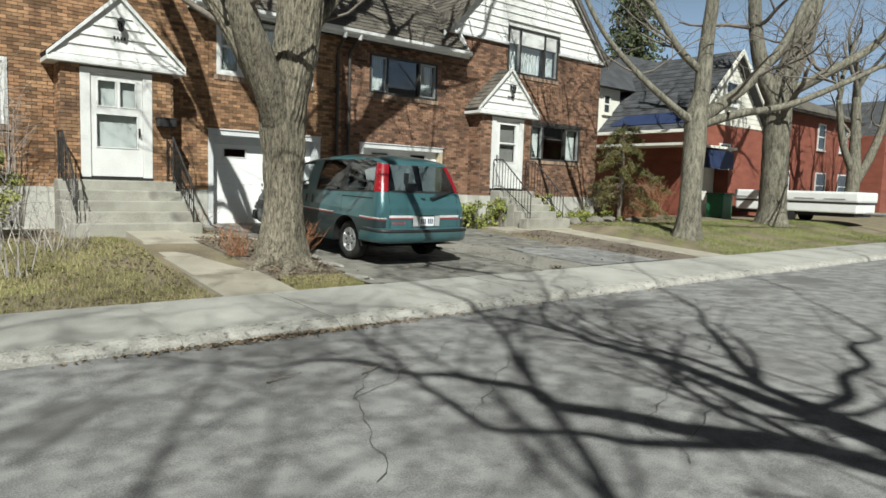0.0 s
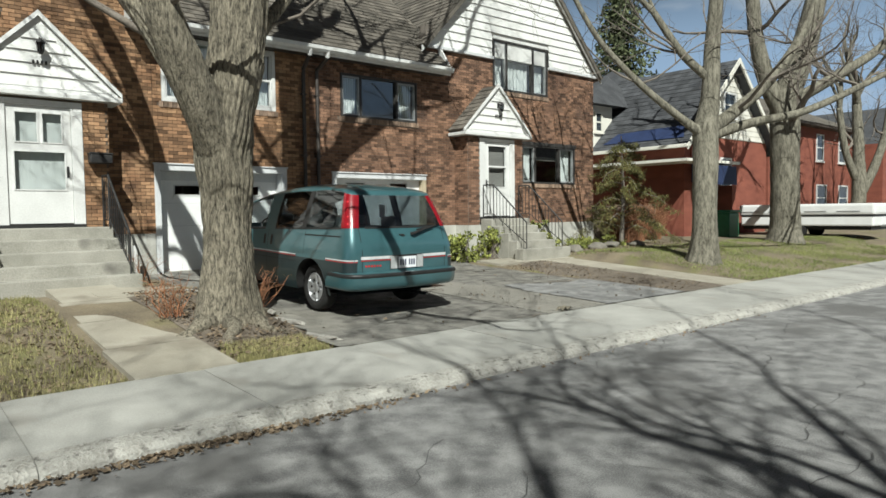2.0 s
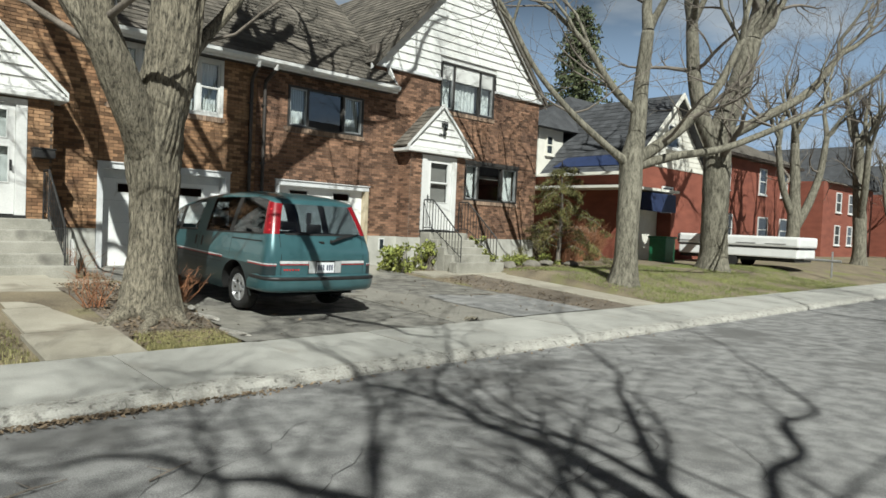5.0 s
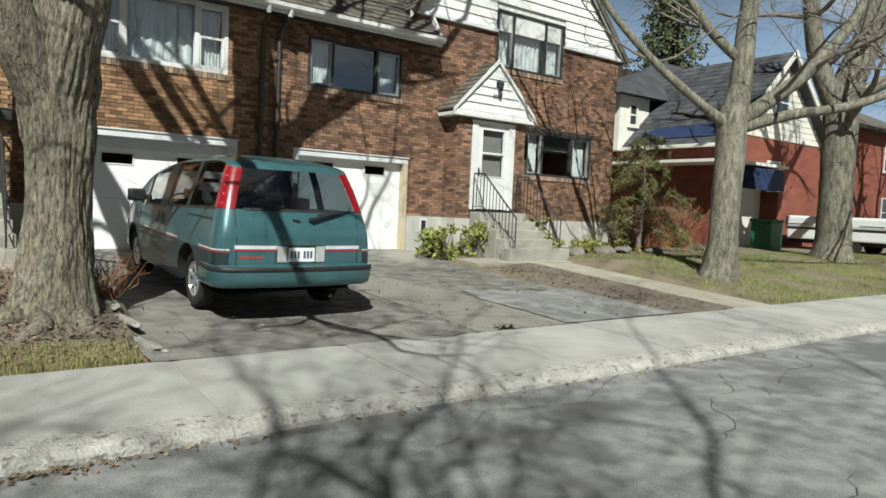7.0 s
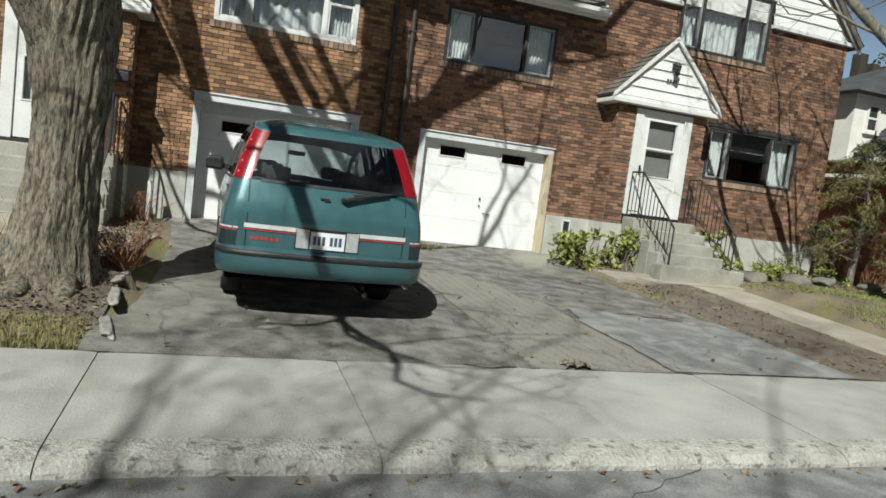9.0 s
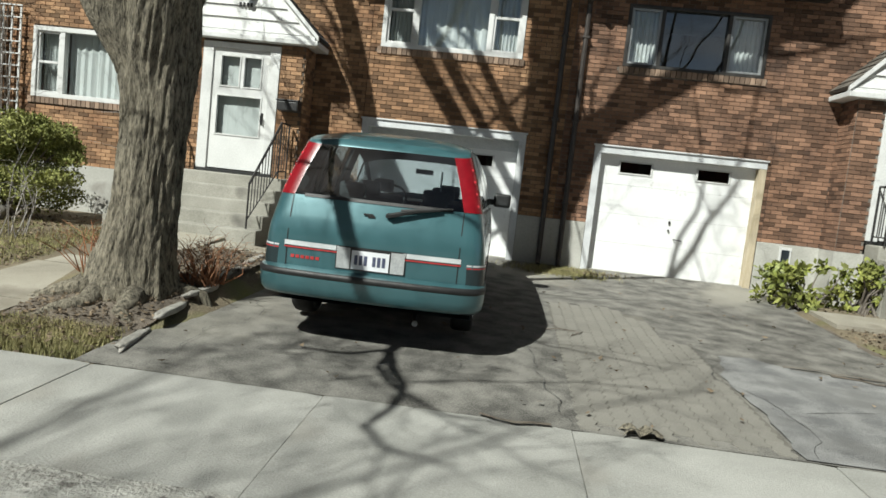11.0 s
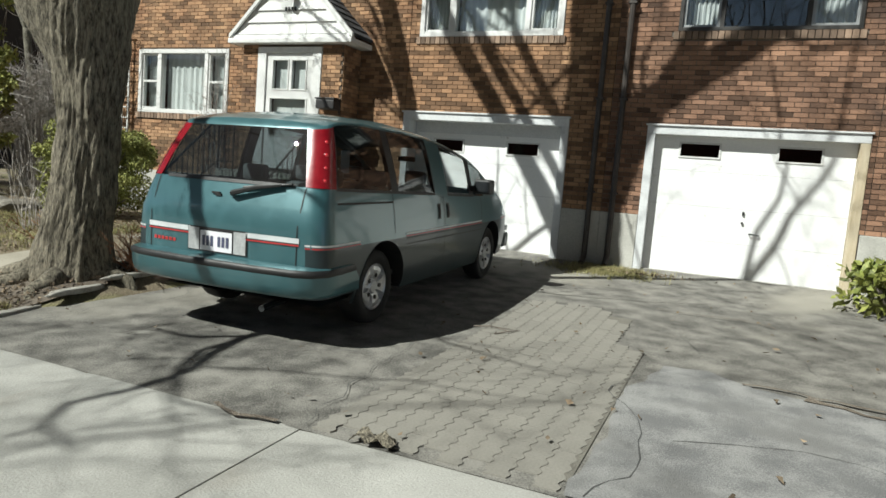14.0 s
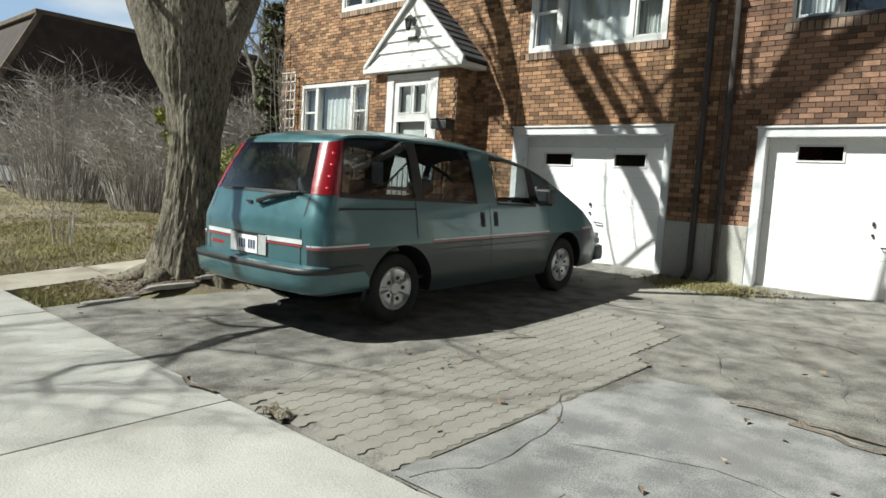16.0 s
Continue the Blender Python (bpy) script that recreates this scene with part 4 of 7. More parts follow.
    y = yf
    f = 0.17
    part("door_frame", boxes((d0, d0 + f, y - 0.03, y + 0.08, 0.95, 2.95), (d1 - f, d1, y - 0.03, y + 0.08, 0.95, 2.95), (d0 + f, d1 - f, y - 0.03, y + 0.08, 2.86, 2.95), bevel=0.008), "white", dr)
    a, b = d0 + f + 0.005, d1 - f - 0.005
    if left:
        w2 = (b - a)
        lts = [(a + 0.13, a + w2 * 0.47, 2.28, 2.74), (a + w2 * 0.56, b - 0.13, 2.28, 2.74), (a + 0.10, b - 0.10, 1.52, 2.12)]
    else:
        lts = [(a + 0.14, b - 0.14, 1.72, 2.22), (a + 0.14, b - 0.14, 2.26, 2.76)]
    bm = bmesh.new()
    wall_with_holes(bm, a, b, 0.97, 2.855, y + 0.0, y + 0.05, lts)
    leaf = part("door_leaf", bm, "white", dr)
    for h in lts:
        bm = bmesh.new()
        bm.faces.new([bm.verts.new(p) for p in ((h[0], y + 0.03, h[2]), (h[1], y + 0.03, h[2]), (h[1], y + 0.03, h[3]), (h[0], y + 0.03, h[3]))])
        part("pane", bm, "pane", leaf).visible_shadow = False
        part("glazing_bead", boxes((h[0] - 0.02, h[0], y - 0.012, y, h[2], h[3]), (h[1], h[1] + 0.02, y - 0.012, y, h[2], h[3]), (h[0] - 0.02, h[1] + 0.02, y - 0.012, y, h[3], h[3] + 0.02), (h[0] - 0.02, h[1] + 0.02, y - 0.012, y, h[2] - 0.02, h[2])), "white", leaf)
        part("blind", boxes((h[0] - 0.01, h[1] + 0.01, y + 0.10, y + 0.11, h[2] - 0.01, h[3] + 0.01)), "curtain" if left else "room", leaf, "pale inner blind")
    hx = b - 0.06 if left else a + 0.06
    bm = boxes((hx - 0.018, hx + 0.018, y - 0.014, y, 1.72, 1.90), bevel=0.004)
    tube(bm, [(hx, y - 0.01, 1.85), (hx, y - 0.06, 1.85), (hx, y - 0.06, 1.75), (hx, y - 0.01, 1.75)], 0.008, 6)
    part("door_handle", bm, "iron", leaf, "dark metal pull handle")
    part("threshold", boxes((d0, d1, y - 0.06, y + 0.06, 0.90, 0.95), bevel=0.004), "black", dr)
    # steps
    st = thing("steps_" + name, "weathered concrete entrance steps", "steps", kind="structure")
    n, rise = 5, 0.178
    for k in range(n):
        z1 = 0.90 - rise * k
        ext = 0.05 * k
        y0 = yf - 0.42 - 0.29 * k
        su = (4.22, 6.25) if left else (4.55, 5.95)
        a, b = span(su[0] - (0.10 * k / 4 if left else 0.10 * (k == n - 1)), su[1] + (0.10 * k / 4 if left else 0.25 * (k == n - 1)))
        part("step", boxes((a, b, y0, yf - 0.02 if k == 0 else yf - 0.42 - 0.29 * (k - 1), -0.3, z1 - 0.002 * k), bevel=0.02), "step", st)
    # railings
    for u, lab in ((4.28, 1), (6.18, 1)) if left else ((4.60, 1), (5.90, 1)):
        xx = X(u)
        railing("black wrought iron handrail beside the steps", [(xx, yf - 0.08, 0.90, 0.85), (xx, yf - 0.44, 0.90, 0.85), (xx, yf - 1.55, 0.19 - 0.0, 0.62)])
    return wall


house(-1)
house(1)
# main ridge rear slope and party fill
shingle_roof("roof", "rear slope of the main roof", [(MID + 3.6, 8.4, 4.60), (MID - 3.6, 8.4, 4.60), (MID - 3.6, 4.0, 8.62), (MID + 3.6, 4.0, 8.62)], "shingle", 12, 0)
bm = boxes((1.9, 2.7, 3.2, 3.9, 7.0, 9.4), (1.85, 2.75, 3.15, 3.95, 9.4, 9.5), bevel=0.01)
tagged(mesh_object("chimney", bm, "brown_far"), "dark brick chimney at the ridge", "chimney", kind="structure")


def downpipe(x, dx):
    p = thing("downpipe", "dark brown metal downpipe on the brick wall", "pipe", "downpipes")
    bm = bmesh.new()
    tube(bm, [(x + dx, -0.50, 4.48), (x + dx, -0.42, 4.34), (x, -0.09, 4.15), (x, -0.075, 4.0), (x, -0.075, 0.12), (x, -0.16, 0.03), (x, -0.24, 0.0)], 0.042, 8)
    part("pipe", bm, "pipe", p)
    bm = bmesh.new()
    tube(bm, [(x + dx, -0.50, 4.50), (x + dx, -0.45, 4.36)], 0.05, 8)
    part("elbow", bm, "white", p, "white gutter outlet")
    for z in (3.6, 2.3, 1.0):
        part("strap", boxes((x - 0.055, x + 0.055, -0.12, 0.0, z, z + 0.03), bevel=0.003), "pipe", p)


downpipe(0.215, -0.05)
downpipe(0.537, 0.05)
mb = thing("letter_box", "black metal letter box on the porch brickwork", "letter box")
part("box_body", boxes((-4.10, -3.76, -0.72, -0.515, 1.96, 2.11), bevel=0.02), "iron", mb)
part("box_lid", boxes((-4.11, -3.75, -0.73, -0.51, 2.11, 2.135), bevel=0.006), "iron", mb)


# ---- trees ----
def grow(rnd, V, F, start, way, length, r, level, most, sides, bend=0.22, lift=0.12, thick=1.0):
    """A limb with side branches, into vertex and face lists by level."""
    n = 6 if level < 2 else 4
    pts, rad, d, p = [start.copy()], [r], way.normalized(), start.copy()
    for i in range(n):
        d = (d + Vector((rnd.gauss(0, bend), rnd.gauss(0, bend), rnd.gauss(0, bend * 0.7) + lift * (1 if level < most else 0.3)))).normalized()
        p = p + d * (length / n)
        pts.append(p.copy())
        rad.append(r * (1 - 0.72 * (i + 1) / n))
    tube_lists(V[min(level, len(V) - 1)], F[min(level, len(F) - 1)], pts, rad, max(3, sides - 2 * level))
    if level >= most:
        return
    kids = [4, 5, 5, 4][min(level, 3)]
    for k in range(kids):
        t = 0.28 + 0.72 * (k + rnd.random() * 0.7) / kids
        i = min(n - 1, int(t * n))
        q = pts[i].lerp(pts[i + 1], t * n - i)
        ax = (pts[i + 1] - pts[i]).normalized()
        sidew = ax.orthogonal().normalized()
        sidew.rotate(Matrix.Rotation(rnd.uniform(0, 6.28), 3, ax))
        dd = ax * rnd.uniform(0.5, 0.9) + sidew * rnd.uniform(0.6, 1.0)
        grow(rnd, V, F, q, dd, length * rnd.uniform(0.42, 0.66), max(0.004, rad[i] * min(0.95, rnd.uniform(0.42, 0.62) * thick)), level + 1, most, sides, bend, lift, thick)


def trunk_mesh(pts, radii, sides, flare=0.5, ridges=9, rough=0.05, seed=0):
    """A bark-ridged trunk through points."""
    bm = bmesh.new()
    P = [Vector(p) for p in pts]
    fine_p, fine_r = [], []
    m = 14 if sides > 100 else 10
    for i in range(len(P) - 1):
        p0, p1, p2, p3 = P[max(i - 1, 0)], P[i], P[i + 1], P[min(i + 2, len(P) - 1)]
        for k in range(m):
            t = k / m
            fine_p.append(0.5 * ((2 * p1) + (p2 - p0) * t + (2 * p0 - 5 * p1 + 4 * p2 - p3) * t * t + (3 * p1 - p0 - 3 * p2 + p3) * t ** 3))
            fine_r.append(radii[i] * (1 - t) + radii[i + 1] * t)
    fine_p.append(P[-1]), fine_r.append(radii[-1])
    rings, side = [], None
    z0 = P[0].z + 0.32
    for i, p in enumerate(fine_p):
        d = (fine_p[min(i + 1, len(fine_p) - 1)] - fine_p[max(i - 1, 0)]).normalized()
        if side is None:
            side = d.orthogonal().normalized()
        side = (side - d * side.dot(d)).normalized()
        up = d.cross(side)
        ring = []
        for k in range(sides):
            a = 2 * math.pi * k / sides
            w = side * math.cos(a) + up * math.sin(a)
            f = flare * math.exp(-max(0, p.z - z0) / 0.28) * (0.75 + 0.55 * math.cos(3 * a + seed) * math.cos(2 * a + 1.3))
            q = p + w * fine_r[i]
            b = rough * (0.6 * noise.noise((w.x * ridges * 0.22 + seed, w.y * ridges * 0.22, p.z * 1.6)) + 0.8 * abs(noise.noise((w.x * ridges + 0.5 * noise.noise((p.z * 3, seed, 0)), w.y * ridges + seed, p.z * 1.7))) + 0.22 * noise.noise((w.x * ridges * 2.3, w.y * ridges * 2.3, p.z * 7 + seed)))
            ring.append(bm.verts.new(p + w * (fine_r[i] * (1 + f) + b * min(1.0, fine_r[i] * 4))))
        rings.append(ring)
    for a, b in zip(rings, rings[1:]):
        for k in range(sides):
            bm.faces.new((a[k], a[(k + 1) % sides], b[(k + 1) % sides], b[k]))
    bm.faces.new(rings[-1])
    return bm


def wiggle(rows, amount, rnd):
    """More points along a limb, pushed off its line so that it bends."""
    out = [rows[0]]
    for a, b in zip(rows, rows[1:]):
        ln = math.dist(a[:3], b[:3])
        out += [tuple(a[k] + (b[k] - a[k]) * t + (rnd.gauss(0, amount * ln) if k < 3 else 0) for k in range(4)) for t in (0.33, 0.67)] + [b]
    return out


def tree(label, base, trunk, limbs, seed, bark="bark", sides=40, most=3, reach=3.6, flare=0.45, grow_top=True, twig="twig", ridges=9, rough=0.05, wig=0.0, thick=1.0, bend=0.22):
    """trunk, limbs: lists of (x, y, z, r) from the base; each limb ends in branches and twigs."""
    rnd = random.Random(seed)
    B = Vector(base)
    limbs = [wiggle(row, wig, rnd) for row in limbs] if wig else limbs
    t = thing("tree", label, "tree", "street trees")
    full = lambda rows: ([B + Vector(r[:3]) for r in rows], [r[3] for r in rows])
    p, r = full(trunk)
    part("trunk", trunk_mesh(p, r, sides, flare, ridges, rough, seed), bark, t, smooth=True)
    V, F = [[], [], [], []], [[], [], [], []]
    for row in limbs:
        p2, r2 = full(row)
        part("limb", trunk_mesh(p2, r2, max(10, sides // 2), 0.0, ridges, rough * 0.7, seed + 1), bark, t, smooth=True)
    for p2, r2 in [full(row) for row in limbs] + ([(p, r)] if grow_top else []):
        d = (p2[-1] - p2[-2]).normalized()
        grow(rnd, V, F, p2[-1], d, reach, r2[-1], 0, most, 9, bend, 0.12, thick)
        for k in range(2):
            grow(rnd, V, F, p2[-1] - d * 0.1, d + Vector((rnd.gauss(0, 0.5), rnd.gauss(0, 0.5), 0.2)), reach * 0.85, r2[-1] * 0.7, 0, most, 8, bend, 0.12, thick)
        for k in range(3):
            i = rnd.randrange(1, len(p2) - 1) if len(p2) > 2 else 1
            if p2[i].z - B.z > 3.2:
                grow(rnd, V, F, p2[i], Vector((rnd.gauss(0, 1), rnd.gauss(0, 1), 0.5)), reach * 0.75, r2[i] * 0.35 * thick, 1, most, 8, bend, 0.12, thick)
    for lv, nm in ((0, "crown"), (1, "middle_crown"), (2, "outer_crown"), (3, "crown_edge")):
        if V[lv]:
            ob = from_lists(nm, V[lv], F[lv], bark if lv == 0 else twig, t, smooth=lv < 2)
            tagged(ob, kind="stuff")
    return t


tree("large bare maple with ridged grey bark in a dirt bed", (-3.70, -5.20, -0.12),
     [(0.02, 0, -0.4, 0.37), (0.02, 0, 0.0, 0.345), (0.03, 0.02, 0.35, 0.295), (0.055, 0.08, 0.9, 0.26), (0.065, 0.10, 1.5, 0.265), (0.06, 0.10, 2.1, 0.325), (0.14, 0.0, 2.8, 0.31), (0.22, -0.16, 3.8, 0.28), (0.3, -0.3, 5.0, 0.31), (0.26, -0.33, 6.6, 0.37), (0.16, -0.3, 8.4, 0.36), (0.08, -0.25, 10.6, 0.31)],
     [[(0.06, 0.10, 1.55, 0.12), (0.03, 0.15, 2.0, 0.25), (-0.06, 0.36, 2.5, 0.24), (-0.32, 0.85, 3.3, 0.20), (-0.72, 1.3, 4.2, 0.17), (-1.15, 1.55, 5.3, 0.145), (-1.5, 1.6, 6.4, 0.14), (-2.1, 1.6, 8.2, 0.14), (-3.1, 1.7, 10.0, 0.11)],
      [(0.06, 0.10, 1.55, 0.12), (-0.04, 0.03, 2.0, 0.24), (-0.34, -0.12, 2.55, 0.22), (-0.72, -0.24, 3.4, 0.19), (-0.95, -0.28, 4.6, 0.15), (-1.5, -0.45, 6.0, 0.12), (-2.2, -0.7, 7.4, 0.085)],
      [(0.12, -0.05, 2.85, 0.11), (0.6, 0.1, 3.5, 0.085), (1.2, 0.2, 4.3, 0.07), (1.7, 0.1, 5.4, 0.055), (2.3, -0.3, 6.8, 0.045)],
      [(0.28, -0.3, 4.5, 0.13), (-0.05, -2.0, 4.9, 0.09), (-0.35, -3.7, 5.15, 0.07), (-0.62, -5.1, 5.3, 0.045)],
      [(0.3, -0.3, 6.2, 0.22), (-1.05, -0.2, 8.3, 0.13), (-2.5, -0.2, 10.4, 0.13), (-3.4, -0.2, 12.0, 0.10)],
      [(0.3, -0.3, 6.9, 0.10), (-0.7, -0.3, 8.4, 0.075), (-2.1, -0.3, 10.5, 0.10), (-3.0, -0.3, 12.2, 0.08)],
      [(0.3, -0.3, 7.6, 0.10), (-0.4, -0.4, 8.7, 0.08), (-1.5, -0.5, 10.5, 0.06)],
      [(0.16, -0.3, 8.3, 0.17), (1.2, -0.2, 8.95, 0.14), (2.4, -0.1, 9.6, 0.11), (3.6, -0.1, 10.3, 0.08)],
      [(0.33, -0.3, 7.0, 0.14), (1.2, 0.2, 8.0, 0.12), (2.2, 0.5, 9.4, 0.09)]], 4, sides=160, flare=0.16, ridges=7, rough=0.065, reach=4.0, thick=0.8)
tree("bare street tree with smooth pale trunk and spreading limbs", (7.30, -5.26, -0.02),
     [(-0.02, 0, -0.4, 0.33), (0, 0, 0, 0.30), (0.04, 0, 0.5, 0.27), (0.12, 0.05, 1.4, 0.255), (0.24, 0.1, 2.3, 0.27), (0.32, 0.15, 2.9, 0.27), (0.42, 0.1, 3.6, 0.20), (0.5, 0.1, 4.8, 0.17), (0.5, 0.0, 6.0, 0.14)],
     [[(0.22, 0.12, 2.75, 0.13), (-0.25, 0.45, 3.15, 0.085), (-1.0, 1.0, 3.9, 0.075), (-1.7, 1.6, 4.9, 0.06), (-2.2, 2.0, 6.0, 0.05)],
      [(0.36, 0.12, 2.85, 0.16), (0.85, -0.25, 3.3, 0.14), (1.4, -0.7, 3.9, 0.12), (2.0, -1.1, 4.8, 0.10), (2.5, -1.4, 6.0, 0.08)],
      [(0.40, 0.10, 2.75, 0.13), (1.2, -0.5, 3.05, 0.10), (2.2, -1.2, 3.3, 0.085), (3.4, -2.0, 3.9, 0.07), (4.6, -2.8, 4.6, 0.05)],
      [(0.45, 0.1, 4.0, 0.10), (-0.1, 0.5, 4.6, 0.09), (-0.6, 0.9, 5.5, 0.07)]], 7, bark="bark_far", sides=36, flare=0.35, rough=0.02)
tree("tall bare street tree with thick grey trunk", (15.5, -3.55, 0.0),
     [(0, 0, -0.4, 0.52), (0, 0, 0, 0.50), (0, 0, 0.6, 0.44), (-0.05, 0, 2.0, 0.42), (-0.1, 0, 3.6, 0.43), (0.0, 0, 4.6, 0.42), (0.5, -0.3, 6.2, 0.36), (0.9, -0.5, 7.8, 0.30)],
     [[(-0.15, 0, 3.9, 0.28), (-0.6, 0.4, 5.2, 0.26), (-0.9, 0.6, 6.6, 0.22), (-1.0, 0.7, 8.2, 0.18)],
      [(0.1, 0, 4.4, 0.2), (1.2, -0.9, 5.2, 0.16), (2.6, -1.8, 6.2, 0.13), (3.6, -2.4, 7.6, 0.1)]], 11, bark="bark_far", sides=36, flare=0.3, rough=0.04)
far_tree = tree("bare street tree farther along the road", (28.4, -1.4, -0.1),
                [(0, 0, -0.4, 0.38), (0, 0, 0, 0.36), (0, 0, 1.0, 0.30), (0.1, 0, 2.4, 0.30), (0.2, 0.1, 4.0, 0.24), (0.2, 0.2, 6.0, 0.2)],
                [[(0.1, 0, 1.6, 0.2), (0.7, -0.4, 3.0, 0.2), (1.2, -0.7, 4.6, 0.16), (1.5, -0.8, 6.4, 0.13)], [(0.1, 0, 2.2, 0.18), (-0.5, 0.4, 3.8, 0.16), (-0.8, 0.6, 5.8, 0.13)]], 21, bark="bark_far", sides=18, rough=0.03)
copy_thing(far_tree, pose(31.5, -3.5, 0, 0, 0, 60) @ pose(-28.4, 1.4, 0))
copy_thing(far_tree, pose(24, 1.5, 0))
# street trees on the far side of the road, behind the walk
BIG = 1.3
scaled = lambda rows: [tuple(BIG * q for q in r[:3]) + (r[3] * 0.52,) for r in rows]
opp = tree("bare street tree on the opposite pavement", (-14.6, -23.0, -0.4),
           scaled([(0, 0, -0.4, 0.45), (0, 0, 0, 0.42), (0, 0, 1.2, 0.36), (0.1, 0.1, 2.6, 0.36), (0.2, 0.3, 4.4, 0.28), (0.4, 0.6, 6.4, 0.16), (0.6, 0.8, 8.2, 0.08)]),
           [scaled(r) for r in ([(0.1, 0.1, 2.4, 0.24), (0.9, 0.5, 3.6, 0.18), (1.9, 1.1, 5.0, 0.14), (2.6, 1.6, 6.6, 0.11), (3.2, 2.4, 8.0, 0.08)], [(0.1, 0.1, 2.8, 0.22), (-0.6, 1.0, 4.2, 0.16), (-0.9, 1.9, 5.8, 0.13), (-0.8, 3.0, 7.4, 0.09)],
            [(0.1, 0.1, 2.6, 0.2), (-1.0, -0.4, 3.9, 0.15), (-2.0, -0.6, 5.4, 0.11)], [(0.3, 0.4, 5.0, 0.14), (1.3, 0.9, 6.4, 0.10), (2.2, 1.0, 8.0, 0.07)], [(0.3, 0.5, 5.6, 0.12), (-0.8, 0.3, 7.0, 0.09), (-1.8, 0.6, 8.4, 0.06)])], 33, bark="bark_far", sides=18, rough=0.03, reach=4.6, wig=0.035, thick=1.12, bend=0.24)
for i, (x, turn) in enumerate(((13.2, 200), (-7.5, 130), (20.5, 20))):
    copy_thing(opp, pose(-14.6 + x, -22.8 - 0.5 * (i % 2), 0, 0, 0, turn) @ pose(14.6, 23.0, 0))
tree("bare forked street tree on the opposite verge", (-7.30, -19.20, -0.46),
     [(0, 0, -0.3, 0.36), (0, 0, 0.4, 0.27), (0.05, 0.02, 2.5, 0.22), (0.0, 0.0, 4.6, 0.20), (0.0, 0.05, 6.4, 0.19), (-0.15, 0.3, 7.0, 0.11), (-0.2, 0.5, 8.0, 0.05)],
     [[(0.0, 0.05, 6.0, 0.14), (-0.75, 0.45, 7.0, 0.115), (-1.6, 0.85, 7.7, 0.095), (-2.5, 0.95, 8.9, 0.06), (-3.6, 1.0, 10.0, 0.034), (-5.0, 0.7, 11.0, 0.02), (-6.3, 0.6, 12.0, 0.014)],
      [(0.0, 0.05, 6.1, 0.14), (-0.3, 0.5, 7.3, 0.105), (-0.5, 0.65, 8.3, 0.085), (-1.0, 1.0, 9.8, 0.042), (-1.9, 1.4, 11.5, 0.02), (-2.6, 1.9, 13.2, 0.014)],
      [(-0.75, 0.45, 7.0, 0.07), (-1.9, 0.6, 7.6, 0.05), (-2.7, 0.8, 8.1, 0.04), (-3.0, 1.0, 9.0, 0.03)],
      [(-0.2, 0.5, 7.8, 0.06), (0.9, 0.7, 9.6, 0.034), (1.7, 0.8, 11.4, 0.02), (2.4, 1.1, 13.4, 0.013)],
      [(-0.3, 0.5, 7.3, 0.06), (1.0, -0.2, 8.4, 0.045), (2.4, -0.5, 9.8, 0.022), (3.6, -0.4, 11.6, 0.013)],
      [(-1.0, 1.0, 9.8, 0.034), (-0.2, 1.6, 11.6, 0.022), (0.4, 1.8, 13.6, 0.015), (0.9, 2.0, 15.2, 0.01)]], 91, bark="bark_far", sides=18, rough=0.02, reach=3.6, wig=0.035, thick=1.15, bend=0.24)
for x, y, turn in ((-24, 9, 40), (-31, 14, 160), (-19, 17, 250)):
    copy_thing(far_tree, pose(x, y, 0) @ pose(0, 0, 0, 0, 0, turn) @ pose(-28.4, 1.4, 0))


# ---- shrubs ----
def leaf_cloud(V, F, rnd, centre, size, count, leaf, flat=0.6, wide=1.0):
    for _ in range(count):
        while True:
            q = Vector((rnd.uniform(-1, 1), rnd.uniform(-1, 1), rnd.uniform(-1, 1)))
            if q.length < 1:
                break
        p = Vector(centre) + Vector((q.x * size[0], q.y * size[1], q.z * size[2]))
        d = Vector((rnd.gauss(0, 1), rnd.gauss(0, 1), rnd.gauss(0, flat) + 0.3)).normalized()
        s = d.orthogonal().normalized()
        s.rotate(Matrix.Rotation(rnd.uniform(0, 6.28), 3, d))
        l, w = leaf * rnd.uniform(0.6, 1.4), leaf * rnd.uniform(0.18, 0.34) * wide
        i = len(V)
        V += [p, p + s * l * 0.5 + d.cross(s) * w, p + s * l, p + s * l * 0.5 - d.cross(s) * w]
        F.append((i, i + 1, i + 2, i + 3))


def bush(name, label, at, size, clumps, leaf, mat, seed, stems=8, per=220, stem_mat="twig", cat="shrub", group="", low=0.12):
    rnd = random.Random(seed)
    b = thing(name, label, cat, group)
    A = Vector(at)
    V, F, SV, SF = [], [], [], []
    for k in range(clumps):
        a, r, h = rnd.uniform(0, 6.28), math.sqrt(rnd.random()), rnd.uniform(low, 1.0)
        rr = math.sqrt(max(0.05, 1 - (h * 1.05 - 0.35) ** 2 * 1.2))
        c = A + Vector((math.cos(a) * r * size[0] * rr, math.sin(a) * r * size[1] * rr, h * size[2]))
        s = rnd.uniform(0.13, 0.26) * max(size[0], 0.4)
        leaf_cloud(V, F, rnd, c, (s, s, s * rnd.uniform(0.5, 0.9)), per, leaf)
        if k < stems * 3:
            mid = A.lerp(c, 0.55) + Vector((rnd.gauss(0, 0.08), rnd.gauss(0, 0.08), 0.05))
            tube_lists(SV, SF, [A + Vector((rnd.gauss(0, 0.08), rnd.gauss(0, 0.08), 0)), mid, c], [0.018, 0.012, 0.005], 4)
    tagged(from_lists("stem_clump", SV, SF, stem_mat, b), kind="stuff")
    tagged(from_lists("foliage", V, F, mat, b), kind="stuff")
    return b


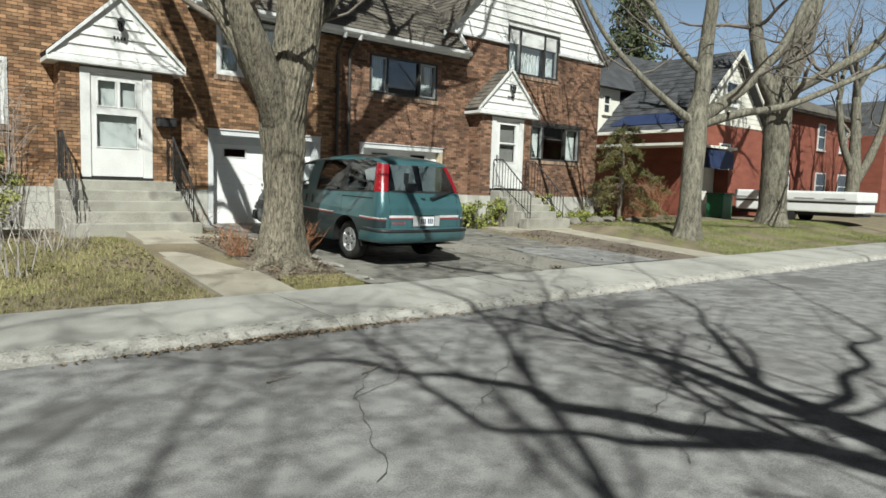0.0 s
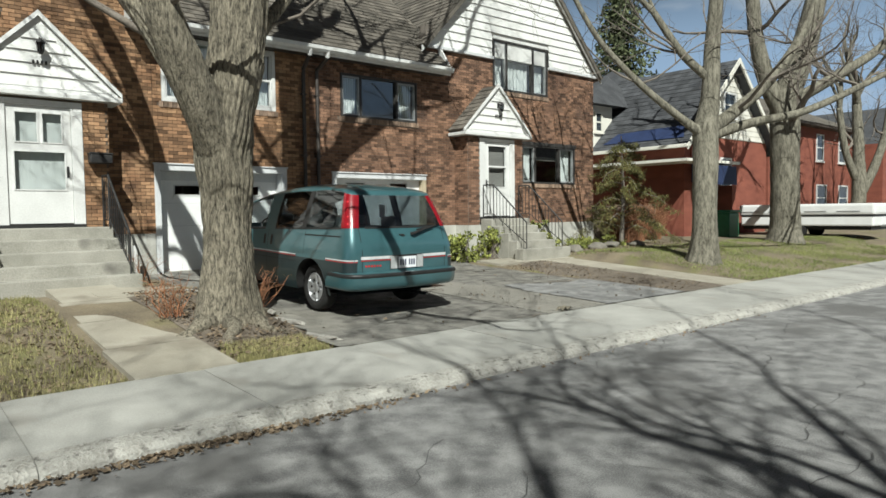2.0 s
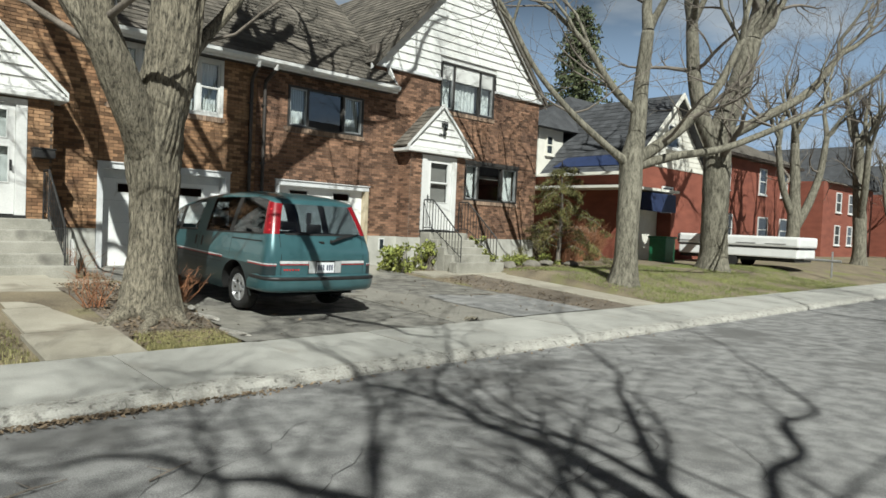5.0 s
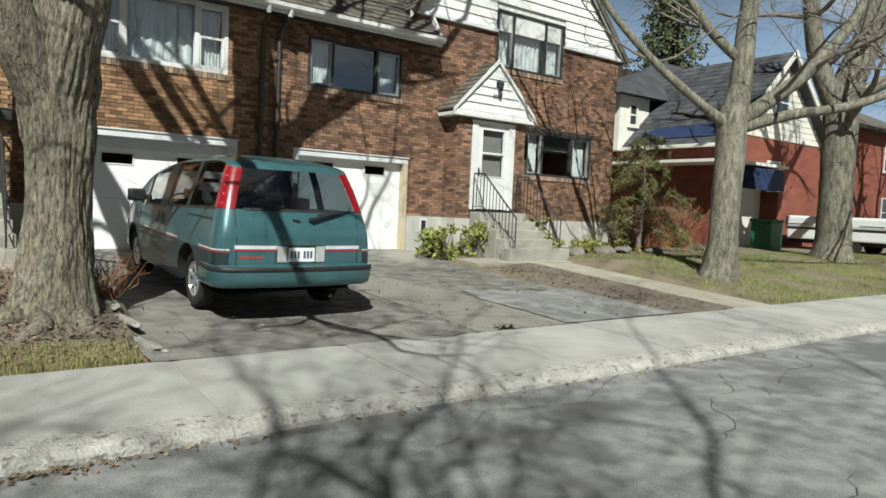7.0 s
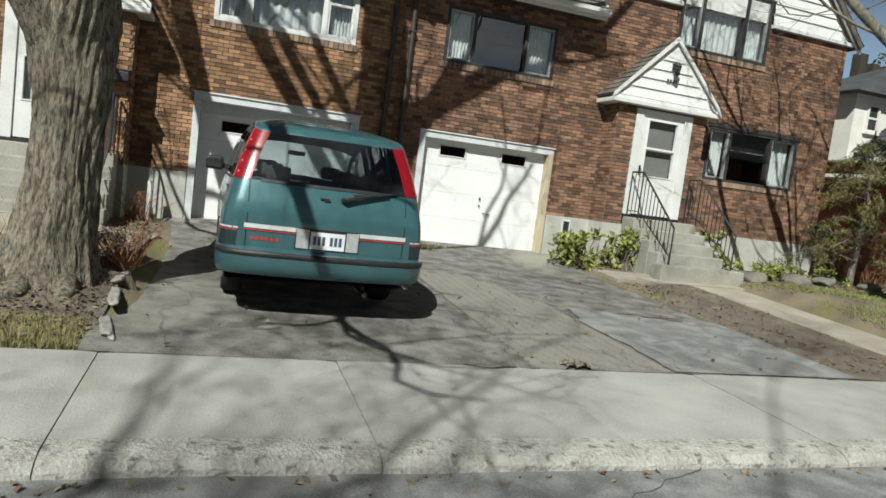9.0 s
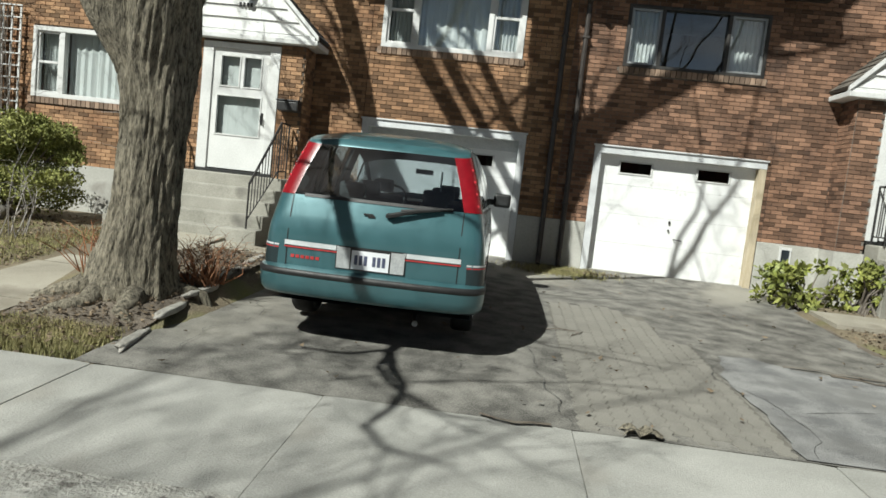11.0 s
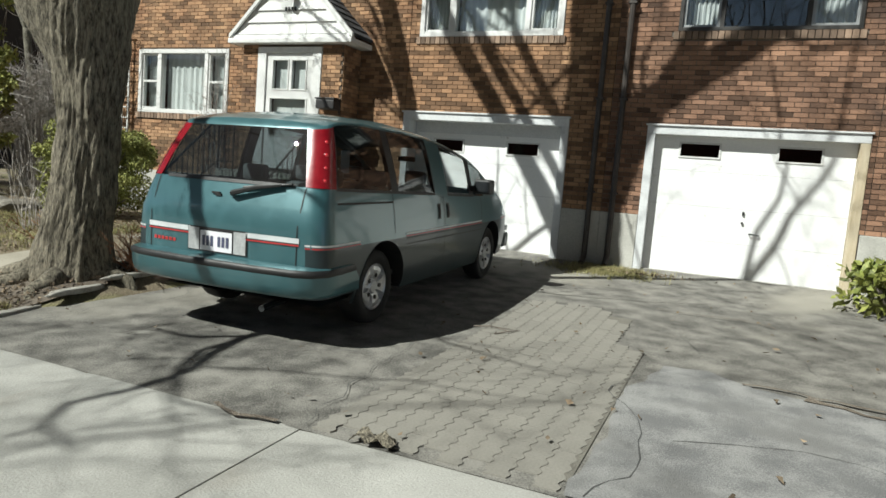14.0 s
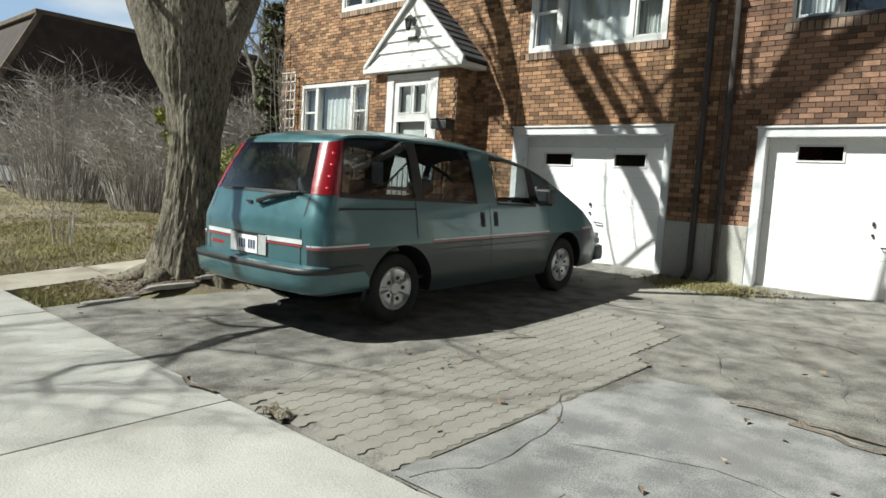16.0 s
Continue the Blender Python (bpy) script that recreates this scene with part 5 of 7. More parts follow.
def thicket(name, label, at, size, stems, seed, mat, r=0.012, cat="shrub", sub=3, group=""):
    """A bare shrub of many arching stems."""
    rnd = random.Random(seed)
    b = thing(name, label, cat, group)
    A = Vector(at)
    V, F = [[], []], [[], []]
    for k in range(stems):
        a, o = rnd.uniform(0, 6.28), math.sqrt(rnd.random())
        foot = A + Vector((math.cos(a) * o * size[0] * 0.6, math.sin(a) * o * size[1] * 0.6, 0))
        tip = A + Vector((math.cos(a) * o * size[0] * 1.1 + rnd.gauss(0, 0.15), math.sin(a) * o * size[1] * 1.1 + rnd.gauss(0, 0.15), size[2] * rnd.uniform(0.55, 1.0) * (1.05 - 0.3 * o)))
        mids = [foot.lerp(tip, t) + Vector((rnd.gauss(0, 0.06), rnd.gauss(0, 0.06), 0.12 * size[2] * math.sin(t * 3.1))) for t in (0.3, 0.65)]
        tube_lists(V[0], F[0], [foot, *mids, tip], [r, r * 0.8, r * 0.55, r * 0.25], 4)
        for j in range(sub):
            q = mids[j % 2].lerp(tip, rnd.random())
            w = Vector((rnd.gauss(0, 1), rnd.gauss(0, 1), rnd.uniform(0, 1.2))).normalized() * size[2] * rnd.uniform(0.12, 0.3)
            tube_lists(V[1], F[1], [q, q + w * 0.5 + Vector((rnd.gauss(0, 0.02), 0, 0.02)), q + w], [r * 0.4, r * 0.3, r * 0.15], 3)
    tagged(from_lists("stem_clump", V[0], F[0], mat, b), kind="stuff")
    tagged(from_lists("twig_clump", V[1], F[1], mat, b), kind="stuff")
    return b


def conifer(label, at, h, r, seed):
    """An old thin evergreen: drooping branches in uneven tiers, with gaps between them."""
    rnd = random.Random(seed)
    t = thing("yew_tree", label, "evergreen")
    A = Vector(at)
    bm = bmesh.new()
    tube(bm, [A, A + Vector((0.1, 0, h * 0.5)), A + Vector((0.05, 0.05, h))], [0.07, 0.05, 0.015], 7)
    part("trunk", bm, "twig", t)
    V, F, SV, SF = [], [], [], []
    for k in range(27):
        z = h * (0.14 + 0.82 * k / 27)
        a = k * 2.4 + rnd.uniform(-0.4, 0.4)
        ln = (r * (1.0 - (z / h) ** 1.6) * 0.9 + 0.3) * rnd.uniform(0.55, 1.2)
        root, d = A + Vector((0.05, 0, z)), Vector((math.cos(a), math.sin(a), 0))
        pts = [root + d * ln * q + Vector((0, 0, 0.16 * ln * math.sin(q * 3.0) - 0.32 * ln * q * q)) for q in (0, 0.35, 0.7, 1.0)]
        tube_lists(SV, SF, pts, [0.014, 0.011, 0.007, 0.003], 4)
        for q in range(7):
            c = pts[1].lerp(pts[3], q / 6) + Vector((rnd.gauss(0, 0.07), rnd.gauss(0, 0.07), -0.03))
            leaf_cloud(V, F, rnd, c, (0.17, 0.17, 0.03), 52, 0.11, 0.2, 0.30)
    tagged(from_lists("branch_clump", SV, SF, "twig", t), kind="stuff")
    tagged(from_lists("needles", V, F, "yew", t), kind="stuff")
    return t


bush("juniper_shrub", "dense yellow-green juniper shrub before the low window", (-7.7, -1.7, -0.1), (1.1, 0.75, 1.55), 110, 0.05, "juniper", 1, per=360)
bush("laurel_shrub", "leafy light green shrub at the foot of the steps", (3.95, -1.0, -0.12), (0.66, 0.42, 0.66), 30, 0.12, "laurel", 2, per=34, low=0.03)
bush("laurel_shrub", "small leafy shrub beside the railing", (4.75, -1.1, -0.1), (0.3, 0.3, 0.75), 16, 0.09, "laurel", 5, per=50)
bush("laurel_shrub", "small leafy shrub behind the handrail", (6.75, -0.9, -0.02), (0.3, 0.3, 0.85), 18, 0.06, "laurel", 6, per=50)
conifer("loose drooping yellow-brown evergreen at the house corner", (10.35, -0.95, 0.0), 3.3, 1.7, 3)
for i, (x, y, w) in enumerate(((7.2, -1.0, 0.45), (8.0, -1.15, 0.5), (8.8, -0.95, 0.5), (9.5, -1.25, 0.45), (7.7, -1.55, 0.3))):
    bush("ground_ivy", "low leafy green plants in the flower bed", (x, y, -0.02), (w, 0.4, 0.34), 16, 0.07, "laurel", 120 + i, stems=3, per=40, cat="plant", group="bed plants", low=0.02)
thicket("dogwood_shrub", "clump of reddish dry stalks at the foot of the tree", (-3.20, -4.78, -0.12), (0.32, 0.3, 0.55), 70, 4, "twig_red", 0.006, sub=2)
thicket("dogwood_shrub", "dry brown stalks beside the trunk", (-4.25, -4.9, -0.12), (0.25, 0.25, 0.6), 30, 5, "twig_red", 0.006, sub=2)
thicket("bare_shrub", "thin bare shrub on the lawn", (-6.3, -3.6, -0.12), (0.55, 0.5, 1.2), 26, 6, "twig_grey", 0.007, sub=4)
thicket("bare_shrub", "thin bare sapling on the lawn", (-7.1, -5.3, -0.2), (0.3, 0.3, 1.5), 10, 16, "twig_grey", 0.008, sub=4)
thicket("bare_shrub", "dry brown stalks in front of the garage wall", (-3.45, -0.7, -0.05), (0.35, 0.25, 0.6), 36, 8, "twig_red", 0.005, sub=2)
for i, (x, y, s, h) in enumerate(((-13.5, -1.2, 1.5, 2.5), (-16, 0.6, 1.9, 2.9), (-18.2, -1.6, 1.8, 2.7), (-20.5, 0.8, 2.0, 3.0), (-14.2, 2.2, 1.4, 2.6), (-23, -0.6, 2.0, 2.6))):
    thicket("bare_hedge_shrub", "large grey leafless shrub at the edge of the lawn", (x, y, -0.08), (s, s, h * (1.1 + 0.45 * ((i * 7) % 5) / 4)), 190, 30 + i, "twig_grey", 0.014, sub=9, group="grey shrubs")
bush("cedar_tree", "yellow-green cedar at the edge of the lawn", (-12.3, -0.75, -0.05), (0.75, 0.7, 4.6), 62, 0.13, "juniper", 77, stems=12, per=90, cat="evergreen", low=0.18)
for i, (x, y) in enumerate(((-11.6, 1.6), (-12.6, 3.2), (-12.2, 5.4), (-13.8, 4.6), (-14.6, 6.6), (-11.2, 7.5), (-15.8, 5.0))):
    bush("cedar_tree", "tall dark cedar with open trunk", (x, y, 0), (0.8, 0.8, 5.4 + 0.5 * (i % 3)), 95, 0.17, "cedar", 50 + i, stems=20, per=120, cat="evergreen", group="cedars", low=0.22)
for i, (x, y, w) in enumerate(((11.4, -0.3, 0.7), (12.5, 0.1, 0.8), (13.7, 0.2, 0.8))):
    thicket("dry_bush", "tangled dry brown bush by the fence", (x, y, 0.02), (w, 0.5, 1.5), 150, 70 + i, "twig_red", 0.008, sub=4, group="dry bushes")


def spruce(at, h, r, seed):
    rnd = random.Random(seed)
    s = thing("spruce", "tall old spruce rising behind the neighbour's roof", "evergreen")
    A = Vector(at)
    bm = bmesh.new()
    tube(bm, [A, A + Vector((0, 0, h))], [0.3, 0.04], 8)
    part("trunk", bm, "bark_far", s)
    V, F = [], []
    for k in range(110):
        t = 0.35 + 0.65 * k / 110
        a = k * 2.4
        ln = r * (1.08 - t) * rnd.uniform(0.6, 1.25) + 0.3
        for j in range(4):
            q = A + Vector((math.cos(a) * ln * (j + 0.6) / 4, math.sin(a) * ln * (j + 0.6) / 4, h * t - 0.10 * ln * j))
            leaf_cloud(V, F, rnd, q, (0.34, 0.34, 0.18), 26, 0.24)
    tagged(from_lists("needles", V, F, "cedar", s), kind="stuff")


spruce((24.5, 9.0, 0), 13.5, 3.6, 2)


# ---- the van ----
def van():
    v = thing("minivan", "teal minivan with tinted windows and red stripes, parked before the garage", "van")
    roof_pts = [(0.0, 1.665), (0.3, 1.715), (0.9, 1.755), (1.6, 1.76), (2.2, 1.715), (2.6, 1.66), (3.05, 1.565), (3.4, 1.45), (3.8, 1.275), (4.2, 1.085), (4.5, 0.905), (4.76, 0.71), (4.95, 0.53)]
    roof = lambda s: float(np.interp(s, *zip(*roof_pts)))
    drop = lambda s: 0.045 + 0.045 * step01(0.3, 1.6, s) + 0.03 * step01(3.0, 3.8, s)
    edge = lambda s: roof(s) - drop(s)
    belt = lambda s: min(1.175 - 0.04 * s, edge(s) - 0.03)
    lean = lambda z: 0.0 if z < 0.95 else 0.02 + 0.29 * ((z - 0.95) / 0.7) ** 1.25
    fade = lambda s: max(0.0, 1 - s / 0.75)
    CR = 0.145

    def half(s, z):
        w = float(np.interp(z, [0.24, 0.36, 0.50, 0.65, 0.80, 0.95, 1.07, 1.18, 1.40, 1.62, 1.70], [0.855, 0.895, 0.915, 0.918, 0.908, 0.888, 0.865, 0.838, 0.775, 0.695, 0.66]))
        w *= float(np.interp(s, [0, 3.2, 3.8, 4.2, 4.5, 4.75, 4.95], [1, 1, 0.975, 0.945, 0.89, 0.81, 0.70]))
        return w - (CR - math.sqrt(max(0.0, CR * CR - (CR - s) ** 2)) if s < CR else 0.0)

    def P(s, z, sign, out=0.0):
        k = max(0.0, 1 - s / CR)
        return Vector((sign * (half(s, z) + out * (1 - 0.7 * k)), s + fade(s) * lean(z) - out * k, z))

    def Q(x, z, out=0.0):
        f = x / half(0, z)
        return Vector((x, lean(z) - 0.045 * (1 - f * f) - out, z))

    hub, arch, arcs = 0.325, 0.405, (0.95, 3.75)
    stations = sorted(set([0.0, 0.008, 0.025, 0.05, 0.085, 0.13, 0.2, 1.16, 1.28, 2.05, 2.37, 2.98, 3.10, 3.45, 4.85, 4.90, 4.95] + [round(0.3 + 0.1 * k, 2) for k in range(46)]
                          + [round(c + arch * math.sin(math.pi * k / 32), 4) for c in arcs for k in range(-16, 17)]))
    stations = [s for i, s in enumerate(stations) if i == 0 or s - stations[i - 1] > 0.004]
    lows = [0.26, 0.36, 0.46, 0.56, 0.64, 0.73, 0.82, 0.92, 1.02, 1.10]
    NL, NT = len(lows), 6
    names = {"body": "teal", "lower_body": "teal_low", "quarter_window": "vanglass", "sliding_door_window": "vanglass", "front_door_window": "screenglass", "vent_window": "vanglass",
             "centre_pillar": "blackplastic", "mirror_pillar": "blackplastic", "tail_lamp": "tail", "rear_window": "rearglass", "lining": "lining"}
    bms = collections.defaultdict(bmesh.new)

    def column(s, floor):
        b = belt(s)
        low = [max(min(z, b - 0.002 * (NL - k)), floor) for k, z in enumerate(lows)]
        return low + [b + (edge(s) - b) * k for k in (0, 0.2, 0.4, 0.6, 0.8, 0.955, 1)]

    # flank panels below the stripe take a much darker grey-teal
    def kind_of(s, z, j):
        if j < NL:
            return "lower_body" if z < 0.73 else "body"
        if j == NL + NT - 1:
            return "body"
        for a, b, nm in ((0.0, 0.2, "tail_lamp"), (0.2, 1.16, "quarter_window"), (1.16, 1.28, "centre_pillar"), (1.28, 2.05, "sliding_door_window"), (2.05, 2.37, "body"), (2.37, 2.98, "front_door_window"), (2.98, 3.10, "mirror_pillar"), (3.10, 3.45, "vent_window")):
            if a <= s < b:
                return nm
        return "body"

    for sign in (-1, 1):
        for s0, s1 in zip(stations, stations[1:]):
            sc = (s0 + s1) / 2
            near = [c for c in arcs if abs(sc - c) < arch]
            cols = []
            for s in (s0, s1):
                floor = 0.26
                if near:
                    floor = max(0.26, hub + math.sqrt(max(0.0, arch * arch - (s - near[0]) ** 2)))
                elif sc < 0.5:
                    floor = 0.36
                cols.append(column(s, floor))
            for j in range(NL + NT):
                quad = [(s0, cols[0][j]), (s1, cols[1][j]), (s1, cols[1][j + 1]), (s0, cols[0][j + 1])]
                if max(cols[0][j + 1] - cols[0][j], cols[1][j + 1] - cols[1][j]) < 5e-4:
                    continue
                kind = kind_of(sc, sum(q[1] for q in quad) / 4, j)
                bm = bms[(kind, sign) if kind not in ("body", "lower_body") else (kind, 0)]
                out = 0.006 if kind == "tail_lamp" else 0.0
                f = [bm.verts.new(P(s, z, sign, out)) for s, z in quad]
                bm.faces.new(f if sign > 0 else f[::-1])
                if kind in ("body", "centre_pillar") and sc < 3.3 and sc > 0.02:
                    lb = bms[("lining", 0)]
                    lb.faces.new([lb.verts.new(P(s, z, sign, -0.04)) for s, z in quad])
    # roof, windscreen and hood
    cross = [math.sin(math.pi * k / 20) for k in range(-10, 11)]
    glassbm = bmesh.new()

    def over(s, c, out=0.0):
        return Vector((half(s, edge(s)) * c, s + fade(s) * lean(roof(s) - drop(s) * abs(c) ** 3.4), roof(s) - drop(s) * abs(c) ** 3.4 + out))

    for s0, s1 in zip(stations, stations[1:]):
        for c0, c1 in zip(cross, cross[1:]):
            glazed = 3.05 <= s0 and s1 <= 4.2 and max(abs(c0), abs(c1)) < 0.96
            tgt = glassbm if glazed else bms[("body", 0)]
            tgt.faces.new([tgt.verts.new(over(s, c)) for s, c in ((s0, c0), (s0, c1), (s1, c1), (s1, c0))])
            if 0.1 < s0 and s1 < 3.05:
                lb = bms[("lining", 0)]
                lb.faces.new([lb.verts.new(over(s, c, -0.04)) for s, c in ((s0, c0), (s0, c1), (s1, c1), (s1, c0))])
    # tail panel, glazed between the lamps
    zs = column(0.0, 0.36)
    fs = [math.sin(math.pi * k / 28) for k in range(-14, 15)]
    for j, (z0, z1) in enumerate(zip(zs, zs[1:])):
        if z1 - z0 < 5e-4:
            continue
        for f0, f1 in zip(fs, fs[1:]):
            kind = "rear_window" if NL <= j < NL + NT - 1 else ("body")
            bm = bms[(kind, 0)]
            bm.faces.new([bm.verts.new(Q(f * half(0, z), z, 0.003 if kind == "rear_window" else 0)) for f, z in ((f0, z0), (f1, z0), (f1, z1), (f0, z1))])
    # join the roof edge to the tail panel
    bm = bms[("body", 0)]
    zt = zs[-1]
    for f0, f1 in zip(fs, fs[1:]):
        top = [Vector((half(0, zt) * f, lean(roof(0) - drop(0) * abs(f) ** 3.4), roof(0) - drop(0) * abs(f) ** 3.4)) for f in (f1, f0)]
        bm.faces.new([bm.verts.new(p) for p in (Q(f0 * half(0, zt), zt), Q(f1 * half(0, zt), zt), *top)])
    bm2 = bms[("lower_body", 0)]
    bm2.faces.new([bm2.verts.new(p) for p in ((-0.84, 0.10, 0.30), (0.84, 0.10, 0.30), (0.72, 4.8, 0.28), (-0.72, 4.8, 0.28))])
    for z0, z1 in ((0.26, 0.40), (0.40, 0.53)):
        for a, b in zip(fs, fs[1:]):
            bm2.faces.new([bm2.verts.new((f * half(4.95, z), 4.95 + 0.06 * (1 - f * f), z)) for f, z in ((b, z0), (a, z0), (a, z1), (b, z1))])
    made = {}
    for (kind, sign), bm in bms.items():
        bmesh.ops.remove_doubles(bm, verts=bm.verts[:], dist=0.0012)
        bmesh.ops.dissolve_degenerate(bm, edges=bm.edges[:], dist=0.0008)
        bmesh.ops.recalc_face_normals(bm, faces=bm.faces[:])
        made[(kind, sign)] = part(kind, bm, names[kind], v, {"tail_lamp": "tall red tail lamp round the corner", "lower_body": "darker, greyer lower body panels", "lining": "dark cabin lining"}.get(kind, ""), True)
    bmesh.ops.remove_doubles(glassbm, verts=glassbm.verts[:], dist=0.0012)
    part("windscreen", glassbm, "screenglass", v, smooth=True)
    for (kind, sign), ob in made.items():
        if kind == "tail_lamp":
            ob.parent = v
            for k in range(4):
                bm = bmesh.new()
                c = P(0.07 + 0.006 * k, 1.22 + 0.095 * k, sign, -0.017)
                bmesh.ops.create_uvsphere(bm, u_segments=10, v_segments=6, radius=0.022, matrix=Matrix.Translation(c))
                part("bulb_lens", bm, "tail_bright", ob, "brighter red lens spot", True)

    def side_panel(s0, s1, z0, z1, out, mat, name, parent, sign, label="", cols=10, rows=2, slope=0.0):
        """A thin panel over the flank between two stations and two heights; slope lowers it towards the front."""
        bm = bmesh.new()
        grid = [[bm.verts.new(P(s0 + (s1 - s0) * c / cols, z0 + (z1 - z0) * r / rows - slope * (s1 - s0) * c / cols, sign, out)) for c in range(cols + 1)] for r in range(rows + 1)]
        for a, b in zip(grid, grid[1:]):
            for k in range(cols):
                bm.faces.new((a[k], a[k + 1], b[k + 1], b[k]) if sign > 0 else (a[k], b[k], b[k + 1], a[k + 1]))
        return part(name, bm, mat, parent, label, True)

    for sign in (-1, 1):
        # dark seals round the side lights
        for a, b in ((0.2, 2.05), (2.37, 3.10)):
            side_panel(a, b, belt(a) - 0.012, belt(a) + 0.012, 0.004, "blackplastic", "window_seal", v, sign, cols=24, slope=0.04)
        for s in (0.205, 2.035, 2.375):
            side_panel(s, s + 0.02, belt(s), edge(s) - 0.075, 0.004, "blackplastic", "window_seal", v, sign, cols=1, rows=6)
        # stripes along the flank
        for z, h, mt, nm in ((0.752, 0.014, "silverline", "silver_stripe"), (0.733, 0.011, "redline", "red_stripe")):
            for a, b in ((0.0, 0.545), (1.355, 3.345), (4.16, 4.5)):
                side_panel(a, b, z, z + h, 0.005, mt, nm, v, sign, cols=24)
        for z in (0.715, 0.66):
            side_panel(1.36, 3.34, z, z + 0.008, 0.004, "black", "rub_strip", v, sign, cols=20)
        # door seams, slider rail, handles
        side_panel(0.21, 1.14, 1.052, 1.068, 0.005, "black", "slider_rail", v, sign, cols=14, slope=0.015)
        for s, z0 in ((1.14, 0.78), (2.235, 0.42), (3.34, 0.74)):
            side_panel(s, s + 0.008, z0, belt(s) - 0.015, 0.004, "black", "door_seam", v, sign, cols=1, rows=8)
        for s in (2.115, 2.335):
            hd = side_panel(s - 0.032, s + 0.032, 0.85, 1.0, 0.006, "blackplastic", "door_handle", v, sign, cols=3)
            side_panel(s - 0.012, s + 0.012, 0.87, 0.98, 0.014, "black", "handle_grip", hd, sign, cols=2)
        # door mirror
        m = P(3.05, 1.10, sign)
        x0, x1 = m.x + sign * 0.04, m.x + sign * 0.25
        mir = part("door_mirror", boxes((x0, x1, m.y - 0.05, m.y + 0.10, m.z - 0.02, m.z + 0.145), bevel=0.035), "blackplastic", v, "black door mirror")
        part("mirror_arm", boxes((m.x - sign * 0.05, x0 + sign * 0.03, m.y - 0.01, m.y + 0.06, m.z + 0.0, m.z + 0.07), bevel=0.01), "blackplastic", mir)
        part("mirror_glass", boxes((x0 + sign * 0.03, x1 - sign * 0.03, m.y - 0.056, m.y - 0.051, m.z + 0.01, m.z + 0.12)), "rim_dark", mir)

    def rear_panel(x0, x1, z0, z1, out, mat, name, parent, label="", cols=10, rows=3):
        bm = bmesh.new()
        g = [[bm.verts.new(Q(x0 + (x1 - x0) * c / cols, z0 + (z1 - z0) * r / rows, out)) for c in range(cols + 1)] for r in range(rows + 1)]
        for a, b in zip(g, g[1:]):
            for k in range(cols):
                bm.faces.new((a[k], a[k + 1], b[k + 1], b[k]))
        return part(name, bm, mat, parent, label, True)

    rw = made[("rear_window", 0)]
    rear_panel(-0.61, 0.61, 1.165, 1.19, 0.006, "blackplastic", "window_seal", rw, cols=14)
    for s in (-1, 1):
        rear_panel(s * 0.70 - 0.004, s * 0.70 + 0.004, 0.60, 1.17, 0.004, "black", "tailgate_seam", v, cols=1, rows=8)
    for x0, x1 in ((-0.72, -0.265), (0.265, 0.72)):
        rear_panel(x0, x1, 0.768, 0.806, 0.006, "silverline", "silver_stripe", v)
        rear_panel(x0, x1, 0.748, 0.760, 0.007, "redline", "red_stripe", v)
    rear_panel(-0.285, 0.285, 0.625, 0.812, 0.006, "blackplastic", "plate_recess", v)
    plate = rear_panel(-0.152, 0.152, 0.635, 0.787, 0.014, "plate", "licence_plate", v, "white licence plate with dark marks")
    for k in range(6):
        a = -0.128 + 0.039 * k + (0.03 if k > 2 else 0)
        rear_panel(a, a + 0.026, 0.672, 0.750, 0.017, "platebar", "plate_mark", plate, cols=1, rows=1)
    for x in (-0.275, 0.165):
        rear_panel(x, x + 0.11, 0.632, 0.802, 0.012, "clearlens", "reversing_lamp", v, "clear reversing lamp")
    for k in range(6):
        rear_panel(-0.66 + 0.042 * k, -0.63 + 0.042 * k, 0.668, 0.694, 0.005, "redline", "badge", v, cols=1, rows=1)
    bm = bmesh.new()
    tube(bm, [Q(0.10, 1.085, 0.012), Q(0.12, 1.09, 0.045), Q(0.32, 1.145, 0.05), Q(0.52, 1.175, 0.04)], [0.024, 0.022, 0.016, 0.010], 6)
    tube(bm, [Q(0.20, 1.14, 0.035), Q(0.60, 1.19, 0.028)], 0.010, 5)
    part("rear_wiper", bm, "blackplastic", v)
    bm = bmesh.new()
    c = Q(-0.05, 1.075, 0.012)
    box(bm, c.x - 0.045, c.x + 0.03, c.y - 0.004, c.y + 0.012, 1.072, 1.086)
    box(bm, c.x - 0.01, c.x + 0.045, c.y - 0.004, c.y + 0.012, 1.056, 1.073)
    part("emblem", bm, "blackplastic", v, "dark emblem and lock")
    # rear bumper with a black step along its top
    path = [(-0.905, 0.56), (-0.90, 0.24), (-0.865, 0.10), (-0.81, 0.03), (-0.71, -0.01), (-0.40, -0.038), (0, -0.048), (0.40, -0.038), (0.71, -0.01), (0.81, 0.03), (0.865, 0.10), (0.90, 0.24), (0.905, 0.56)]

    def wrap(prof, mat, name, parent, label=""):
        bm = bmesh.new()
        last = None
        n = len(path) - 1
        for i, (x, y) in enumerate(path):
            d = (Vector(path[min(n, i + 1)]) - Vector(path[max(0, i - 1)])).normalized()
            tap = 0.05 if i in (0, n) else (0.35 if i in (1, n - 1) else (0.75 if i in (2, n - 2) else 1))
            ring = [bm.verts.new((x + d.y * o * tap, y - d.x * o * tap, z)) for o, z in prof]
            if last:
                for k in range(len(prof) - 1):
                    bm.faces.new((last[k], ring[k], ring[k + 1], last[k + 1]))
            last = ring
        bmesh.ops.recalc_face_normals(bm, faces=bm.faces[:])
        return part(name, bm, mat, parent, label, True)

